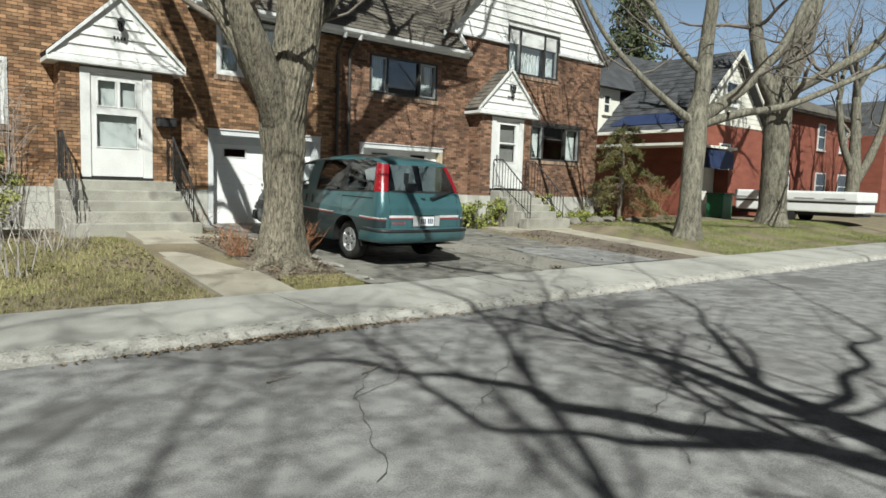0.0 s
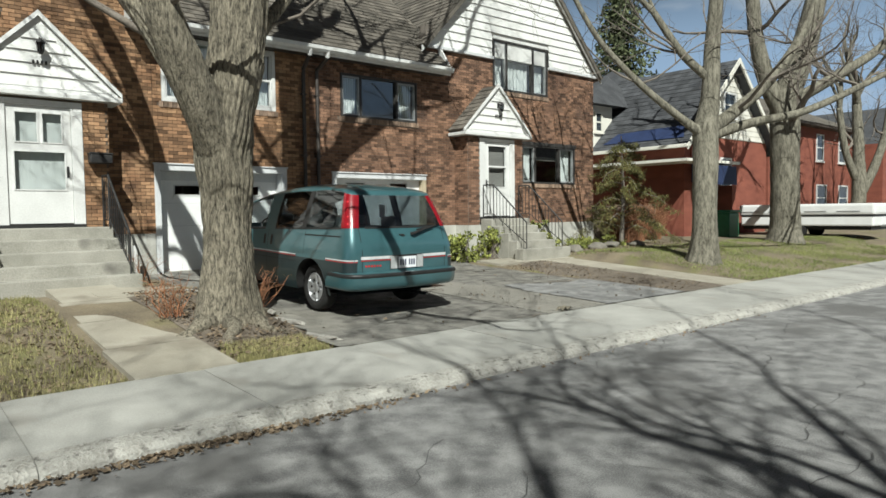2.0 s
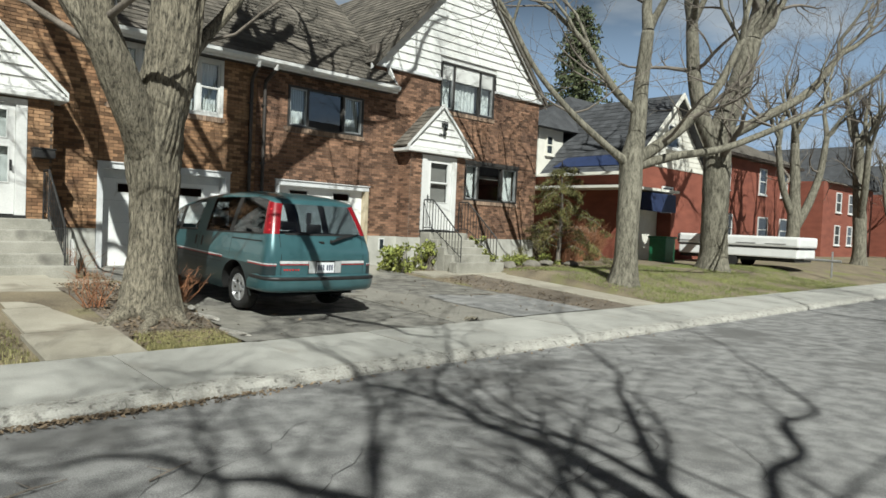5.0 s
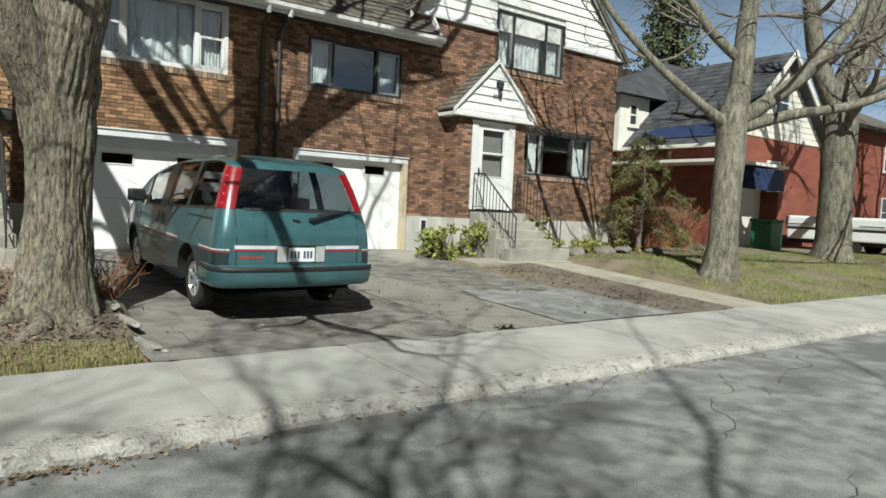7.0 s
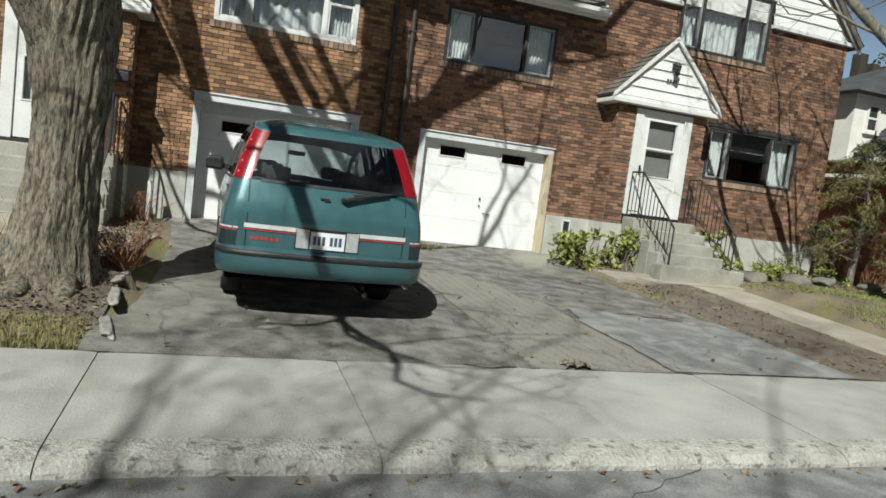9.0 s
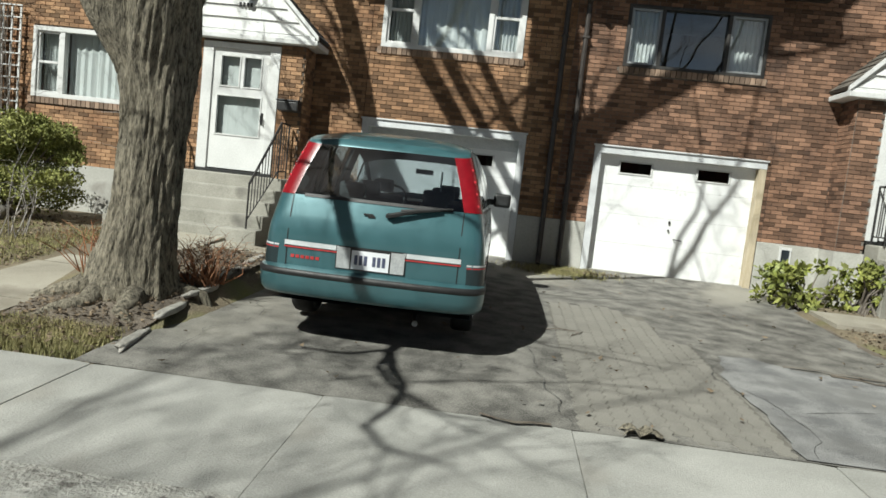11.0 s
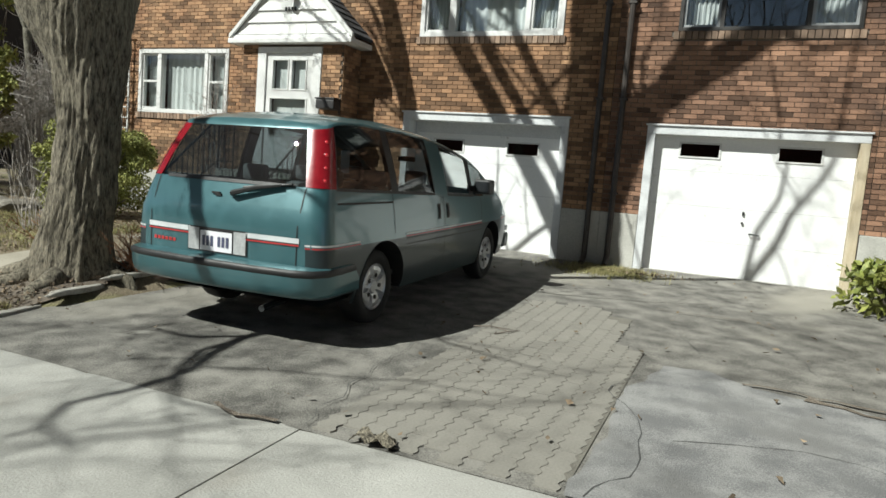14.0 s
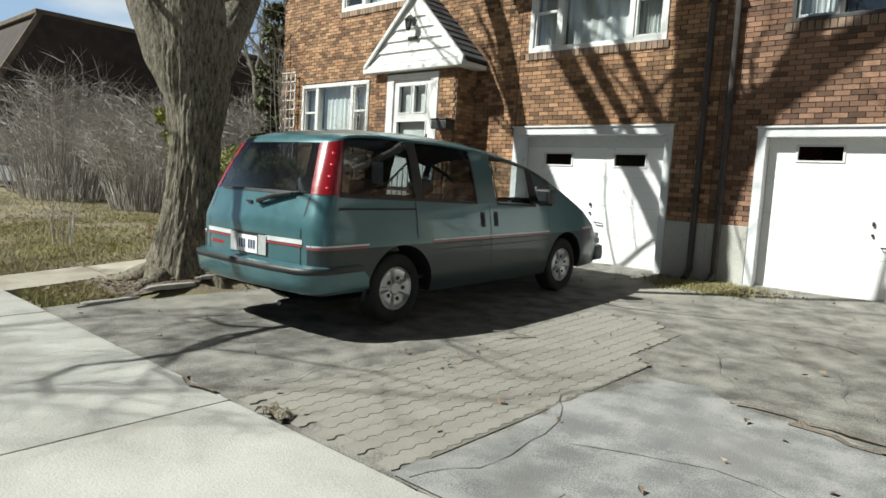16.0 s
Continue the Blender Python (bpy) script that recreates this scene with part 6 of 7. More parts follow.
    bump = wrap([(0.0, 0.375), (0.055, 0.377), (0.08, 0.40), (0.095, 0.46), (0.10, 0.535)], "teal", "rear_bumper", v, "grey-teal rear bumper with a black step")
    wrap([(0.10, 0.535), (0.11, 0.548), (0.108, 0.575), (0.09, 0.588)], "blackplastic", "bumper_step", bump)
    wrap([(0.09, 0.588), (0.04, 0.602), (-0.03, 0.607)], "teal", "bumper_top", bump)
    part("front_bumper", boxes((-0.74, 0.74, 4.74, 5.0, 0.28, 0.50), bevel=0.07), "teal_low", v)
    for sx in (-1, 1):
        part("head_lamp", boxes((sx * 0.40, sx * 0.70, 4.72, 4.90, 0.56, 0.66), bevel=0.02), "clearlens", v)
        part("turn_lamp", boxes((sx * 0.62, sx * 0.76, 4.62, 4.82, 0.52, 0.60), bevel=0.015), "clearlens", v, "clear corner lamp")
    # wheels
    tyre_bm, rim_bm = bmesh.new(), bmesh.new()
    prof = [(0.20, -0.09), (0.295, -0.098), (0.315, -0.08), (0.322, -0.03), (0.322, 0.03), (0.315, 0.08), (0.295, 0.098), (0.20, 0.09)]
    n = 48
    rg = [[tyre_bm.verts.new((x, r * math.cos(2 * math.pi * k / n), r * math.sin(2 * math.pi * k / n))) for r, x in prof] for k in range(n)]
    for k in range(n):
        a, b = rg[k], rg[(k + 1) % n]
        for j in range(len(prof)):
            tyre_bm.faces.new((a[j], a[(j + 1) % len(prof)], b[(j + 1) % len(prof)], b[j]))
    bmesh.ops.recalc_face_normals(tyre_bm, faces=tyre_bm.faces[:])
    rp = [(0.05, 0.086), (0.064, 0.074), (0.09, 0.080), (0.145, 0.088), (0.178, 0.084), (0.192, 0.095), (0.205, 0.085), (0.208, 0.06)]
    n2 = 60
    grid = [[rim_bm.verts.new((x - (0.030 if 0.08 < r < 0.185 and (k % 12) in (5, 6, 7) else 0), r * math.cos(2 * math.pi * k / n2), r * math.sin(2 * math.pi * k / n2))) for r, x in rp] for k in range(n2)]
    for k in range(n2):
        a, b = grid[k], grid[(k + 1) % n2]
        for j in range(len(rp) - 1):
            rim_bm.faces.new((a[j], b[j], b[j + 1], a[j + 1]))
    rim_bm.faces.new([g[0] for g in grid])
    bmesh.ops.recalc_face_normals(rim_bm, faces=rim_bm.faces[:])
    first = None
    for s in arcs:
        for sign in (-1, 1):
            if first is None:
                w = part("wheel", tyre_bm, "rubber", v, "black tyre with a silver cover", True)
                rim = part("wheel_cover", rim_bm, "rim", w, "silver wheel cover", False)
                nuts = []
                for k in range(5):
                    a = 2 * math.pi * k / 5
                    bm = bmesh.new()
                    tube(bm, [(0.07, 0.10 * math.cos(a), 0.10 * math.sin(a)), (0.0895, 0.10 * math.cos(a), 0.10 * math.sin(a))], 0.019, 10)
                    nuts.append(part("cover_hole", bm, "black", w).data)
                first = (w.data, rim.data, nuts)
            else:
                w = new("wheel", first[0])
                w.parent = v
                w["label"] = "black tyre with a silver cover"
                for nm, d in [("wheel_cover", first[1])] + [("cover_hole", d) for d in first[2]]:
                    o = new(nm, d)
                    o.parent = w
            w.location = (sign * 0.745, s, hub)
            w.rotation_euler = (0.3 * sign + s, 0, math.pi if sign < 0 else 0)
            bm = bmesh.new()
            turn = [(s + arch * math.cos(math.pi * k / 24), max(0.27, hub + arch * math.sin(math.pi * k / 24))) for k in range(25)]
            turn = [(turn[0][0], 0.27)] + turn + [(turn[-1][0], 0.27)]
            ring = [[bm.verts.new((x, y, z)) for x in (sign * 0.52, sign * (half(y, z) - 0.004), sign * (half(y, z) + 0.006))] for y, z in turn]
            for a, b in zip(ring, ring[1:]):
                for j in range(2):
                    bm.faces.new((a[j], b[j], b[j + 1], a[j + 1]))
            part("wheel_arch", bm, "black", v)
            part("arch_liner", boxes((sign * 0.50, sign * 0.52, s - 0.42, s + 0.42, 0.24, 0.76)), "black", v)
    # inside
    part("cabin_floor", boxes((-0.80, 0.80, 0.16, 4.0, 0.38, 0.42)), "black", v)
    part("dashboard", boxes((-0.76, 0.76, 3.30, 4.05, 0.80, 1.02), bevel=0.05), "blackplastic", v)
    for y in (0.95, 1.75, 2.65):
        for x in (-0.40, 0.38):
            st = part("seat", boxes((x - 0.24, x + 0.24, y, y + 0.5, 0.62, 0.76), bevel=0.05), "seat", v)
            part("seat_back", boxes((x - 0.24, x + 0.24, y - 0.12, y + 0.04, 0.72, 1.12), bevel=0.06), "seat", st)
            part("headrest", boxes((x - 0.12, x + 0.12, y - 0.11, y - 0.01, 1.14, 1.29), bevel=0.04), "seat", st)
            part("seat_base", boxes((x - 0.2, x + 0.2, y + 0.05, y + 0.45, 0.42, 0.62)), "black", st)
    bm = bmesh.new()
    for k in range(24):
        a, b = 2 * math.pi * k / 24, 2 * math.pi * (k + 1) / 24
        tube(bm, [(-0.38 + 0.18 * math.cos(t), 3.12 + 0.08 * math.sin(t), 1.04 + 0.16 * math.sin(t)) for t in (a, b)], 0.014, 6)
    part("steering_wheel", bm, "blackplastic", v)
    part("rear_view_mirror", boxes((-0.11, 0.11, 3.10, 3.13, 1.38, 1.44), bevel=0.01), "blackplastic", v)
    part("paper_sheet", boxes((0.40, 0.405, 1.02, 1.16, 1.26, 1.46)), "plate", v, "white sheet of paper behind the side window")
    bm = bmesh.new()
    tube(bm, [(0.35, 0.7, 0.25), (0.38, 0.10, 0.24), (0.40, 0.0, 0.24)], 0.025, 8)
    part("exhaust", bm, "rim_dark", v)
    v.matrix_world = pose(-1.41, -5.68, drive_lie(-4.73) - 0.014) @ pose(0, 0, 0, 0, 0, 0.7) @ pose(0, 0, 0, 2.0)
    return v


van()


# ---- neighbours and far things ----
def plain_window(parent, x0, x1, y, z0, z1, mat="white", glassmat="vanglass", mull=True):
    w = part("window", boxes((x0, x0 + 0.07, y - 0.05, y + 0.03, z0, z1), (x1 - 0.07, x1, y - 0.05, y + 0.03, z0, z1), (x0 + 0.07, x1 - 0.07, y - 0.05, y + 0.03, z1 - 0.07, z1), (x0 + 0.07, x1 - 0.07, y - 0.05, y + 0.03, z0, z0 + 0.07),
                             *([(x0 + 0.07, x1 - 0.07, y - 0.04, y + 0.03, (z0 + z1) / 2 - 0.03, (z0 + z1) / 2 + 0.03)] if mull else [])), mat, parent)
    part("pane", boxes((x0 + 0.07, x1 - 0.07, y - 0.01, y - 0.002, z0 + 0.07, z1 - 0.07)), "darkpane", w)
    part("sill", boxes((x0 - 0.06, x1 + 0.06, y - 0.10, y, z0 - 0.07, z0)), mat, w)


M["darkpane"] = material("dark_glass_pane", (0.02, 0.025, 0.03), (0.05, 0.06, 0.07), 0.06, 1, 5, 0)

nb = thing("neighbour_house", "red brick house with cream gable, dark roof and blue awning", "house")
NX, NL, NR, NY = 19.75, 16.4, 23.1, 0.5
part("wall", boxes((NL, NR, NY, 10.5, -0.1, 3.9)), "brick_red", nb)
bm = bmesh.new()
prism(bm, [(NL, NY, 3.9), (NR, NY, 3.9), (NX, NY, 6.95)], (0, 9.9, 0))
gab = part("gable", bm, "white_far", nb, "cream boarded gable")
for k in range(14):
    z = 3.92 + 0.21 * k
    hw = (NR - NL) / 2 * (1 - (z + 0.2 - 3.9) / 3.05)
    if hw > 0.2:
        part("board", boxes((NX - hw, NX + hw, NY - 0.035, NY, z, z + 0.19)), "white_far", gab)
for s in (-1, 1):
    e, r = Vector((NX + s * 3.85, NY - 0.4, 3.44)), Vector((NX, NY - 0.4, 7.02))
    shingle_roof("roof", "", [e, e + Vector((0, 10.4, 0)), r + Vector((0, 10.4, 0)), r], "shingle_dark", 18, 0, nb)
    bm = bmesh.new()
    prism(bm, [e + Vector((0, -0.06, -0.16)), r + Vector((0, -0.06, -0.16)), r + Vector((0, -0.06, 0.05)), e + Vector((0, -0.06, 0.05))], (0, 0.06, 0))
    part("barge_board", bm, "white_far", nb)
part("gutter", boxes((15.78, 15.92, 0.1, 10.6, 3.36, 3.48), bevel=0.02), "white_far", nb)
part("dormer", boxes((15.75, 17.45, 4.5, 7.4, 3.4, 5.5)), "white_far", nb, "small cream dormer wing")
plain_window(nb, 16.25, 16.75, 4.5, 4.35, 5.2, "white_far")
bm = bmesh.new()
vs = [bm.verts.new(p) for p in ((15.3, 4.1, 5.46), (19.4, 4.1, 5.46), (19.4, 7.9, 5.46), (15.3, 7.9, 5.46), (19.3, 6.0, 7.2))]
for k in range(4):
    bm.faces.new((vs[k], vs[(k + 1) % 4], vs[4]))
bm.faces.new(vs[3::-1])
part("dormer_roof", bm, "shingle_dark", nb)
bm = bmesh.new()
vs = [bm.verts.new(p) for p in ((18.2, 3.4, 5.2), (30.5, 3.4, 5.2), (30.5, 11.0, 5.2), (18.2, 11.0, 5.2), (21.3, 7.2, 7.95), (27.5, 7.2, 7.95))]
for f in ((0, 1, 5, 4), (1, 2, 5), (2, 3, 4, 5), (3, 0, 4), (3, 2, 1, 0)):
    bm.faces.new([vs[k] for k in f])
part("rear_roof", bm, "shingle_dark", nb, "dark hipped roof behind the gable")
bm = bmesh.new()
s0, s1 = Vector((NX - 3.85, 0.4, 3.44)), Vector((NX, 0.4, 7.02))
n = Vector((-3.58, 0, 3.85)).normalized() * 0.045
prism(bm, [s0.lerp(s1, 0.08) + n, s0.lerp(s1, 0.08) + n + Vector((0, 3.6, 0)), s0.lerp(s1, 0.20) + n + Vector((0, 3.2, 0)), s0.lerp(s1, 0.22) + n + Vector((0, 0.3, 0))], (0, 0, 0.01))
part("roof_tarp", bm, "blue", nb, "blue tarpaulin strip on the roof")
plain_window(nb, 19.05, 19.95, NY, 1.80, 3.14)
plain_window(nb, 19.2, 20.2, NY - 0.04, 4.75, 5.75)
plain_window(nb, 16.8, 17.4, NY, 2.95, 3.4, "brick_red", mull=False)
part("canopy_edge", boxes((15.1, 19.0, -0.35, NY, 2.80, 2.90), (15.1, 16.4, NY, 4.8, 2.80, 2.90)), "white_far", nb)
bm = bmesh.new()
prism(bm, [(16.9, NY, 2.79), (16.9, -0.3, 2.72), (16.9, -0.34, 2.0), (16.9, NY, 2.1)], (1.9, 0, 0))
part("awning", bm, "blue", nb, "dark blue canvas awning")
part("porch_post", boxes((18.68, 19.0, -0.2, NY, -0.1, 2.0)), "brick_red", nb)
part("garage_leaf", boxes((17.1, 18.66, NY - 0.08, NY, 0.0, 2.08)), "white_far", nb, "pale garage door under the awning")
for k in range(3):
    part("chimney_pot" if k else "chimney", boxes((18.4 + 0.6 * k, 18.75 + 0.6 * k, 7.0, 7.35, 6.0, 7.5 if k == 0 else 7.25)), "brown_far", nb)

h3 = thing("red_brick_house", "two-storey red brick house with grey hipped roof", "house")
part("wall", boxes((27.6, 38.5, 2.4, 12.0, -0.1, 5.7)), "brick_red", h3)
bm = bmesh.new()
vs = [bm.verts.new(p) for p in ((27.1, 1.9, 5.65), (39.0, 1.9, 5.65), (39.0, 12.5, 5.65), (27.1, 12.5, 5.65), (31, 7, 8.2), (35, 7, 8.2))]
for f in ((0, 1, 5, 4), (1, 2, 5), (2, 3, 4, 5), (3, 0, 4), (3, 2, 1, 0)):
    bm.faces.new([vs[k] for k in f])
part("roof", bm, "shingle", h3)
for x in (28.6, 33.4, 36.6):
    plain_window(h3, x, x + 1.0, 2.4, 3.7, 5.2)
    plain_window(h3, x + 0.1, x + 1.5, 2.4, 0.9, 2.4)
part("soffit", boxes((27.1, 39.0, 1.9, 2.4, 5.5, 5.62)), "brown_far", h3)
h4 = thing("far_house", "red brick house farther along the street", "house")
part("wall", boxes((43, 54, 2.0, 11, -0.1, 5.2)), "brick_red", h4)
bm = bmesh.new()
prism(bm, [(43.6, 1.6, 5.2), (54.4, 1.6, 5.2), (49, 1.6, 8.2)], (0, 10, 0))
part("roof", bm, "shingle_dark", h4)
for x in (45.5, 48.2, 51):
    plain_window(h4, x, x + 1.1, 2.0, 3.2, 4.6)
    plain_window(h4, x, x + 1.1, 2.0, 0.9, 2.3)
copy_thing(h4, pose(15, -0.5, 0))
copy_thing(h4, pose(31, -1.0, 0))
# the other side of the street: unseen houses, added to cut low sky light
unseen_house = thing("opposite_house", "unseen brown brick house across the street, added to block low sky light", "house", "houses across the street")
part("wall", boxes((-46, -34, -41, -31, -0.3, 6.0)), "brick_red", unseen_house)
bm = bmesh.new()
prism(bm, [(-46.6, -41.6, 6.0), (-46.6, -30.4, 6.0), (-46.6, -36, 9.6)], (13.2, 0, 0))
part("roof", bm, "shingle_dark", unseen_house)
for k in range(1, 7):
    copy_thing(unseen_house, pose(14.0 * k, -0.4 * (k % 3), 0))
h5 = thing("dark_house", "low dark house with a mansard roof beyond the shrubs", "house")
part("wall", boxes((-40, -29.8, 0.0, 15, -0.1, 3.6)), "brown_far", h5)
bm = bmesh.new()
prism(bm, [(-29.6, -0.9, 3.5), (-29.6, 1.2, 7.4), (-29.6, 14.2, 7.4), (-29.6, 16.0, 3.5)], (-10.6, 0, 0))
part("roof", bm, "brown_far", h5)
part("roof_edge", boxes((-40.3, -29.5, 1.0, 14.4, 7.4, 7.58)), "fence", h5)
bm = bmesh.new()
prism(bm, [(-29.5, -1.05, 3.45), (-29.5, 1.1, 7.5), (-29.5, 1.35, 7.5), (-29.5, -0.75, 3.45)], (-0.12, 0, 0))
part("barge_board", bm, "fence", h5)

# folded tent trailer, bin, sign
tr = thing("tent_trailer", "white folded tent trailer parked on the grass", "trailer")
part("tub", boxes((19.55, 21.4, -4.8, -0.15, 0.42, 0.78), bevel=0.05), "trailer", tr)
part("lid", boxes((19.5, 21.45, -4.86, -0.08, 0.82, 1.22), bevel=0.08), "trailer", tr)
part("skirt", boxes((19.65, 21.3, -4.7, -0.2, 0.28, 0.42)), "black", tr)
for y in (-4.4, -3.3, -2.0, -0.9):
    part("lid_stripe", boxes((19.488, 19.50, y, y + 0.75, 0.93, 0.96)), "galv", tr)
part("clearance_gap", boxes((19.53, 21.42, -4.83, -0.11, 0.78, 0.82)), "black", tr)
for x in (19.58, 21.2):
    bm = bmesh.new()
    tube(bm, [(x, -2.3, 0.26), (x + 0.16, -2.3, 0.26)], 0.28, 20)
    part("wheel", bm, "rubber", tr)
bm = bmesh.new()
tube(bm, [(20.45, -4.7, 0.42), (20.45, -6.0, 0.40)], 0.05, 6)
tube(bm, [(20.45, -5.7, -0.2), (20.45, -5.7, 0.75)], 0.03, 6)
part("drawbar", bm, "galv", tr)
bn = thing("wheeled_bin", "dark green plastic bin by the driveway", "bin")
part("bin_body", boxes((17.0, 17.75, -0.95, -0.25, 0.02, 0.95), bevel=0.04), "green", bn)
part("bin_lid", boxes((16.96, 17.79, -1.0, -0.21, 0.95, 1.04), bevel=0.03), "green", bn)
sg = thing("road_sign", "yellow diamond warning sign on a thin post", "sign")
bm = bmesh.new()
tube(bm, [(29.6, -7.5, -0.4), (29.6, -7.5, 3.2)], 0.03, 8)
part("post", bm, "galv", sg)
face = Matrix.Translation((29.6, -7.5, 3.0)) @ Matrix.Rotation(radians(-60), 4, "Z")
bm = bmesh.new()
prism(bm, [(-0.42, -0.03, 0), (0, -0.03, -0.42), (0.42, -0.03, 0), (0, -0.03, 0.42)], (0, 0.012, 0))
bm.transform(face)
part("sign_plate", bm, "sign", sg)
bm = boxes((-0.26, 0.26, -0.036, -0.031, -0.08, -0.03))
prism(bm, [(-0.16, -0.035, -0.03), (0.16, -0.035, -0.03), (0.08, -0.035, 0.08), (-0.08, -0.035, 0.08)], (0, 0.004, 0))
bm.transform(face)
part("sign_symbol", bm, "black", sg, "black hump symbol")
bm = boxes((-0.32, 0.32, -0.03, -0.018, -0.78, -0.46))
bm.transform(face)
part("lower_plate", bm, "sign", sg)
bm = boxes((-0.06, 0.10, -0.036, -0.031, -0.70, -0.56))
bm.transform(face)
part("sign_arrow", bm, "black", sg, "black arrow mark")

# fence beyond the house corner
fence = thing("wood_fence", "weathered grey-brown board fence between the houses", "fence")
bm = boxes((0, 0.10, 0, 0.022, 0, 1.25), bevel=0.004)
first = part("fence_board", bm, "fence", fence)
first.location = (10.3, 0.6, 0)
rnd = random.Random(3)
for k in range(1, 38):
    ob = new("fence_board", first.data)
    ob.parent = fence
    ob.location = (10.3 + 0.115 * k, 0.6 + rnd.uniform(-0.01, 0.01), rnd.uniform(-0.03, 0.04))
for z in (0.3, 1.0):
    part("fence_rail", boxes((10.3, 14.7, 0.63, 0.67, z, z + 0.08)), "fence", fence)

# parked car far off
car = thing("parked_car", "silver car parked beyond the shrubs", "car")
bm = bmesh.new()
prism(bm, [(-2.1, 0, 0.25), (2.1, 0, 0.25), (2.15, 0, 0.62), (1.3, 0, 0.80), (0.7, 0, 1.30), (-0.9, 0, 1.34), (-1.6, 0, 0.90), (-2.15, 0, 0.78)], (0, 1.65, 0))
bmesh.ops.bevel(bm, geom=bm.edges[:], offset=0.06, segments=2, affect="EDGES")
part("body", bm, "carpaint", car)
for y in (-0.006,):
    bm = bmesh.new()
    prism(bm, [(0.95, y, 0.84), (0.60, y, 1.24), (-0.85, y, 1.27), (-1.35, y, 0.90)], (0, 0.004, 0))
    part("side_window", bm, "darkpane", car)
for x in (-1.35, 1.35):
    bm = bmesh.new()
    tube(bm, [(x, -0.02, 0.31), (x, 0.18, 0.31)], 0.31, 18)
    part("wheel", bm, "rubber", car)
car.matrix_world = pose(-26.5, -0.9, -0.05, 0, 0, 25)

# trellis at the house corner
trl = thing("trellis", "white wooden trellis with a bare climber", "trellis")
for k in range(4):
    part("upright", boxes((-9.36 + 0.16 * k, -9.33 + 0.16 * k, -0.10, -0.08, 0.1, 3.3)), "white", trl)
for k in range(16):
    part("crosspiece", boxes((-9.38, -8.83, -0.12, -0.10, 0.3 + 0.2 * k, 0.32 + 0.2 * k)), "white", trl)
thicket("climber", "bare brown climber on the wall", (-9.1, -0.22, 0.0), (0.30, 0.10, 5.4), 16, 91, "twig", 0.010, cat="climber", sub=6)
thicket("climber", "thin dry climber beside the porch", (-6.55, -0.22, 0.0), (0.2, 0.1, 3.4), 14, 92, "twig_grey", 0.008, cat="climber", sub=6)

# basement vent beside the steps
vt = thing("basement_window", "small white basement window in the foundation", "window", kind="structure")
part("vent_frame", boxes((3.92, 4.10, -0.06, -0.035, 0.36, 0.70), bevel=0.004), "white", vt)
part("vent_pane", boxes((3.95, 4.07, -0.066, -0.06, 0.40, 0.66)), "darkpane", vt)
sb = thing("splash_block", "pale stone edging beside the garage", "edging")
part("edging_stone", boxes((-3.42, -3.36, -0.45, -0.36, -0.1, 0.55), bevel=0.01), "white", sb)

# bare dirt round the big tree
bm = bmesh.new()
vs = [[bm.verts.new((x, y, lie(x, y) + 0.012 + 0.02 * noise.noise((x * 4, y * 4, 2)))) for x in np.linspace(-4.28, -3.12, 14)] for y in np.linspace(-6.2, -2.6, 34)]
for a, b in zip(vs, vs[1:]):
    for i in range(13):
        bm.faces.new((a[i], a[i + 1], b[i + 1], b[i]))
tagged(mesh_object("dirt_bed", bm, "dirt", smooth=True), "bare brown dirt bed round the tree", "dirt", kind="structure")
for i, (a, ln) in enumerate(((-1.9, 0.75), (-1.1, 0.6), (-2.6, 0.6), (0.2, 0.5), (3.6, 0.5))):
    rt = thing("tree_root", "grey surface root at the foot of the tree", "root", "roots")
    bm = bmesh.new()
    c, s_ = math.cos(a), math.sin(a)
    tube(bm, [(-3.7 + c * (0.34 + ln * k / 4) + 0.06 * math.sin(k * 2 + i), -5.2 + s_ * (0.34 + ln * k / 4), lie(-3.7 + c * (0.34 + ln * k / 4), -5.2 + s_ * (0.34 + ln * k / 4)) + 0.035 - 0.02 * k) for k in range(5)], [0.12, 0.09, 0.07, 0.05, 0.03], 8)
    part("root", bm, "bark", rt, smooth=True)

# ---- borders, litter, grass ----
border = thing("stone_border", "long flat weathered stones along the driveway edge", "border", kind="structure")
rnd = random.Random(8)
y = -6.55
while y < -3.0:
    ln = rnd.uniform(0.55, 1.0)
    bm = bmesh.new()
    bmesh.ops.create_icosphere(bm, subdivisions=3, radius=0.5)
    for vv in bm.verts:
        c = vv.co
        c.x, c.y, c.z = [math.copysign(min(abs(q), 0.36), q) / 0.72 for q in c]
        c += Vector(noise.noise_vector((c.x * 2 + y, c.y * 4, c.z * 2))) * 0.16
        c.x, c.y, c.z = c.x * 0.085 + 0.02 * math.sin(c.y * 2.6 + y), c.y * ln, c.z * 0.05
    st = part("border_stone", bm, "stone", border, smooth=True)
    yy = y + ln / 2
    st.location = (-3.04 - 0.10 * math.sin((yy + 6.5) * 0.9) - (0.25 * step01(-5.0, -3.2, yy)), yy, lie(-3.2, yy) + 0.015)
    st.rotation_euler = (0, 0, 0.08 + rnd.uniform(-0.15, 0.2))
    y += ln + 0.02
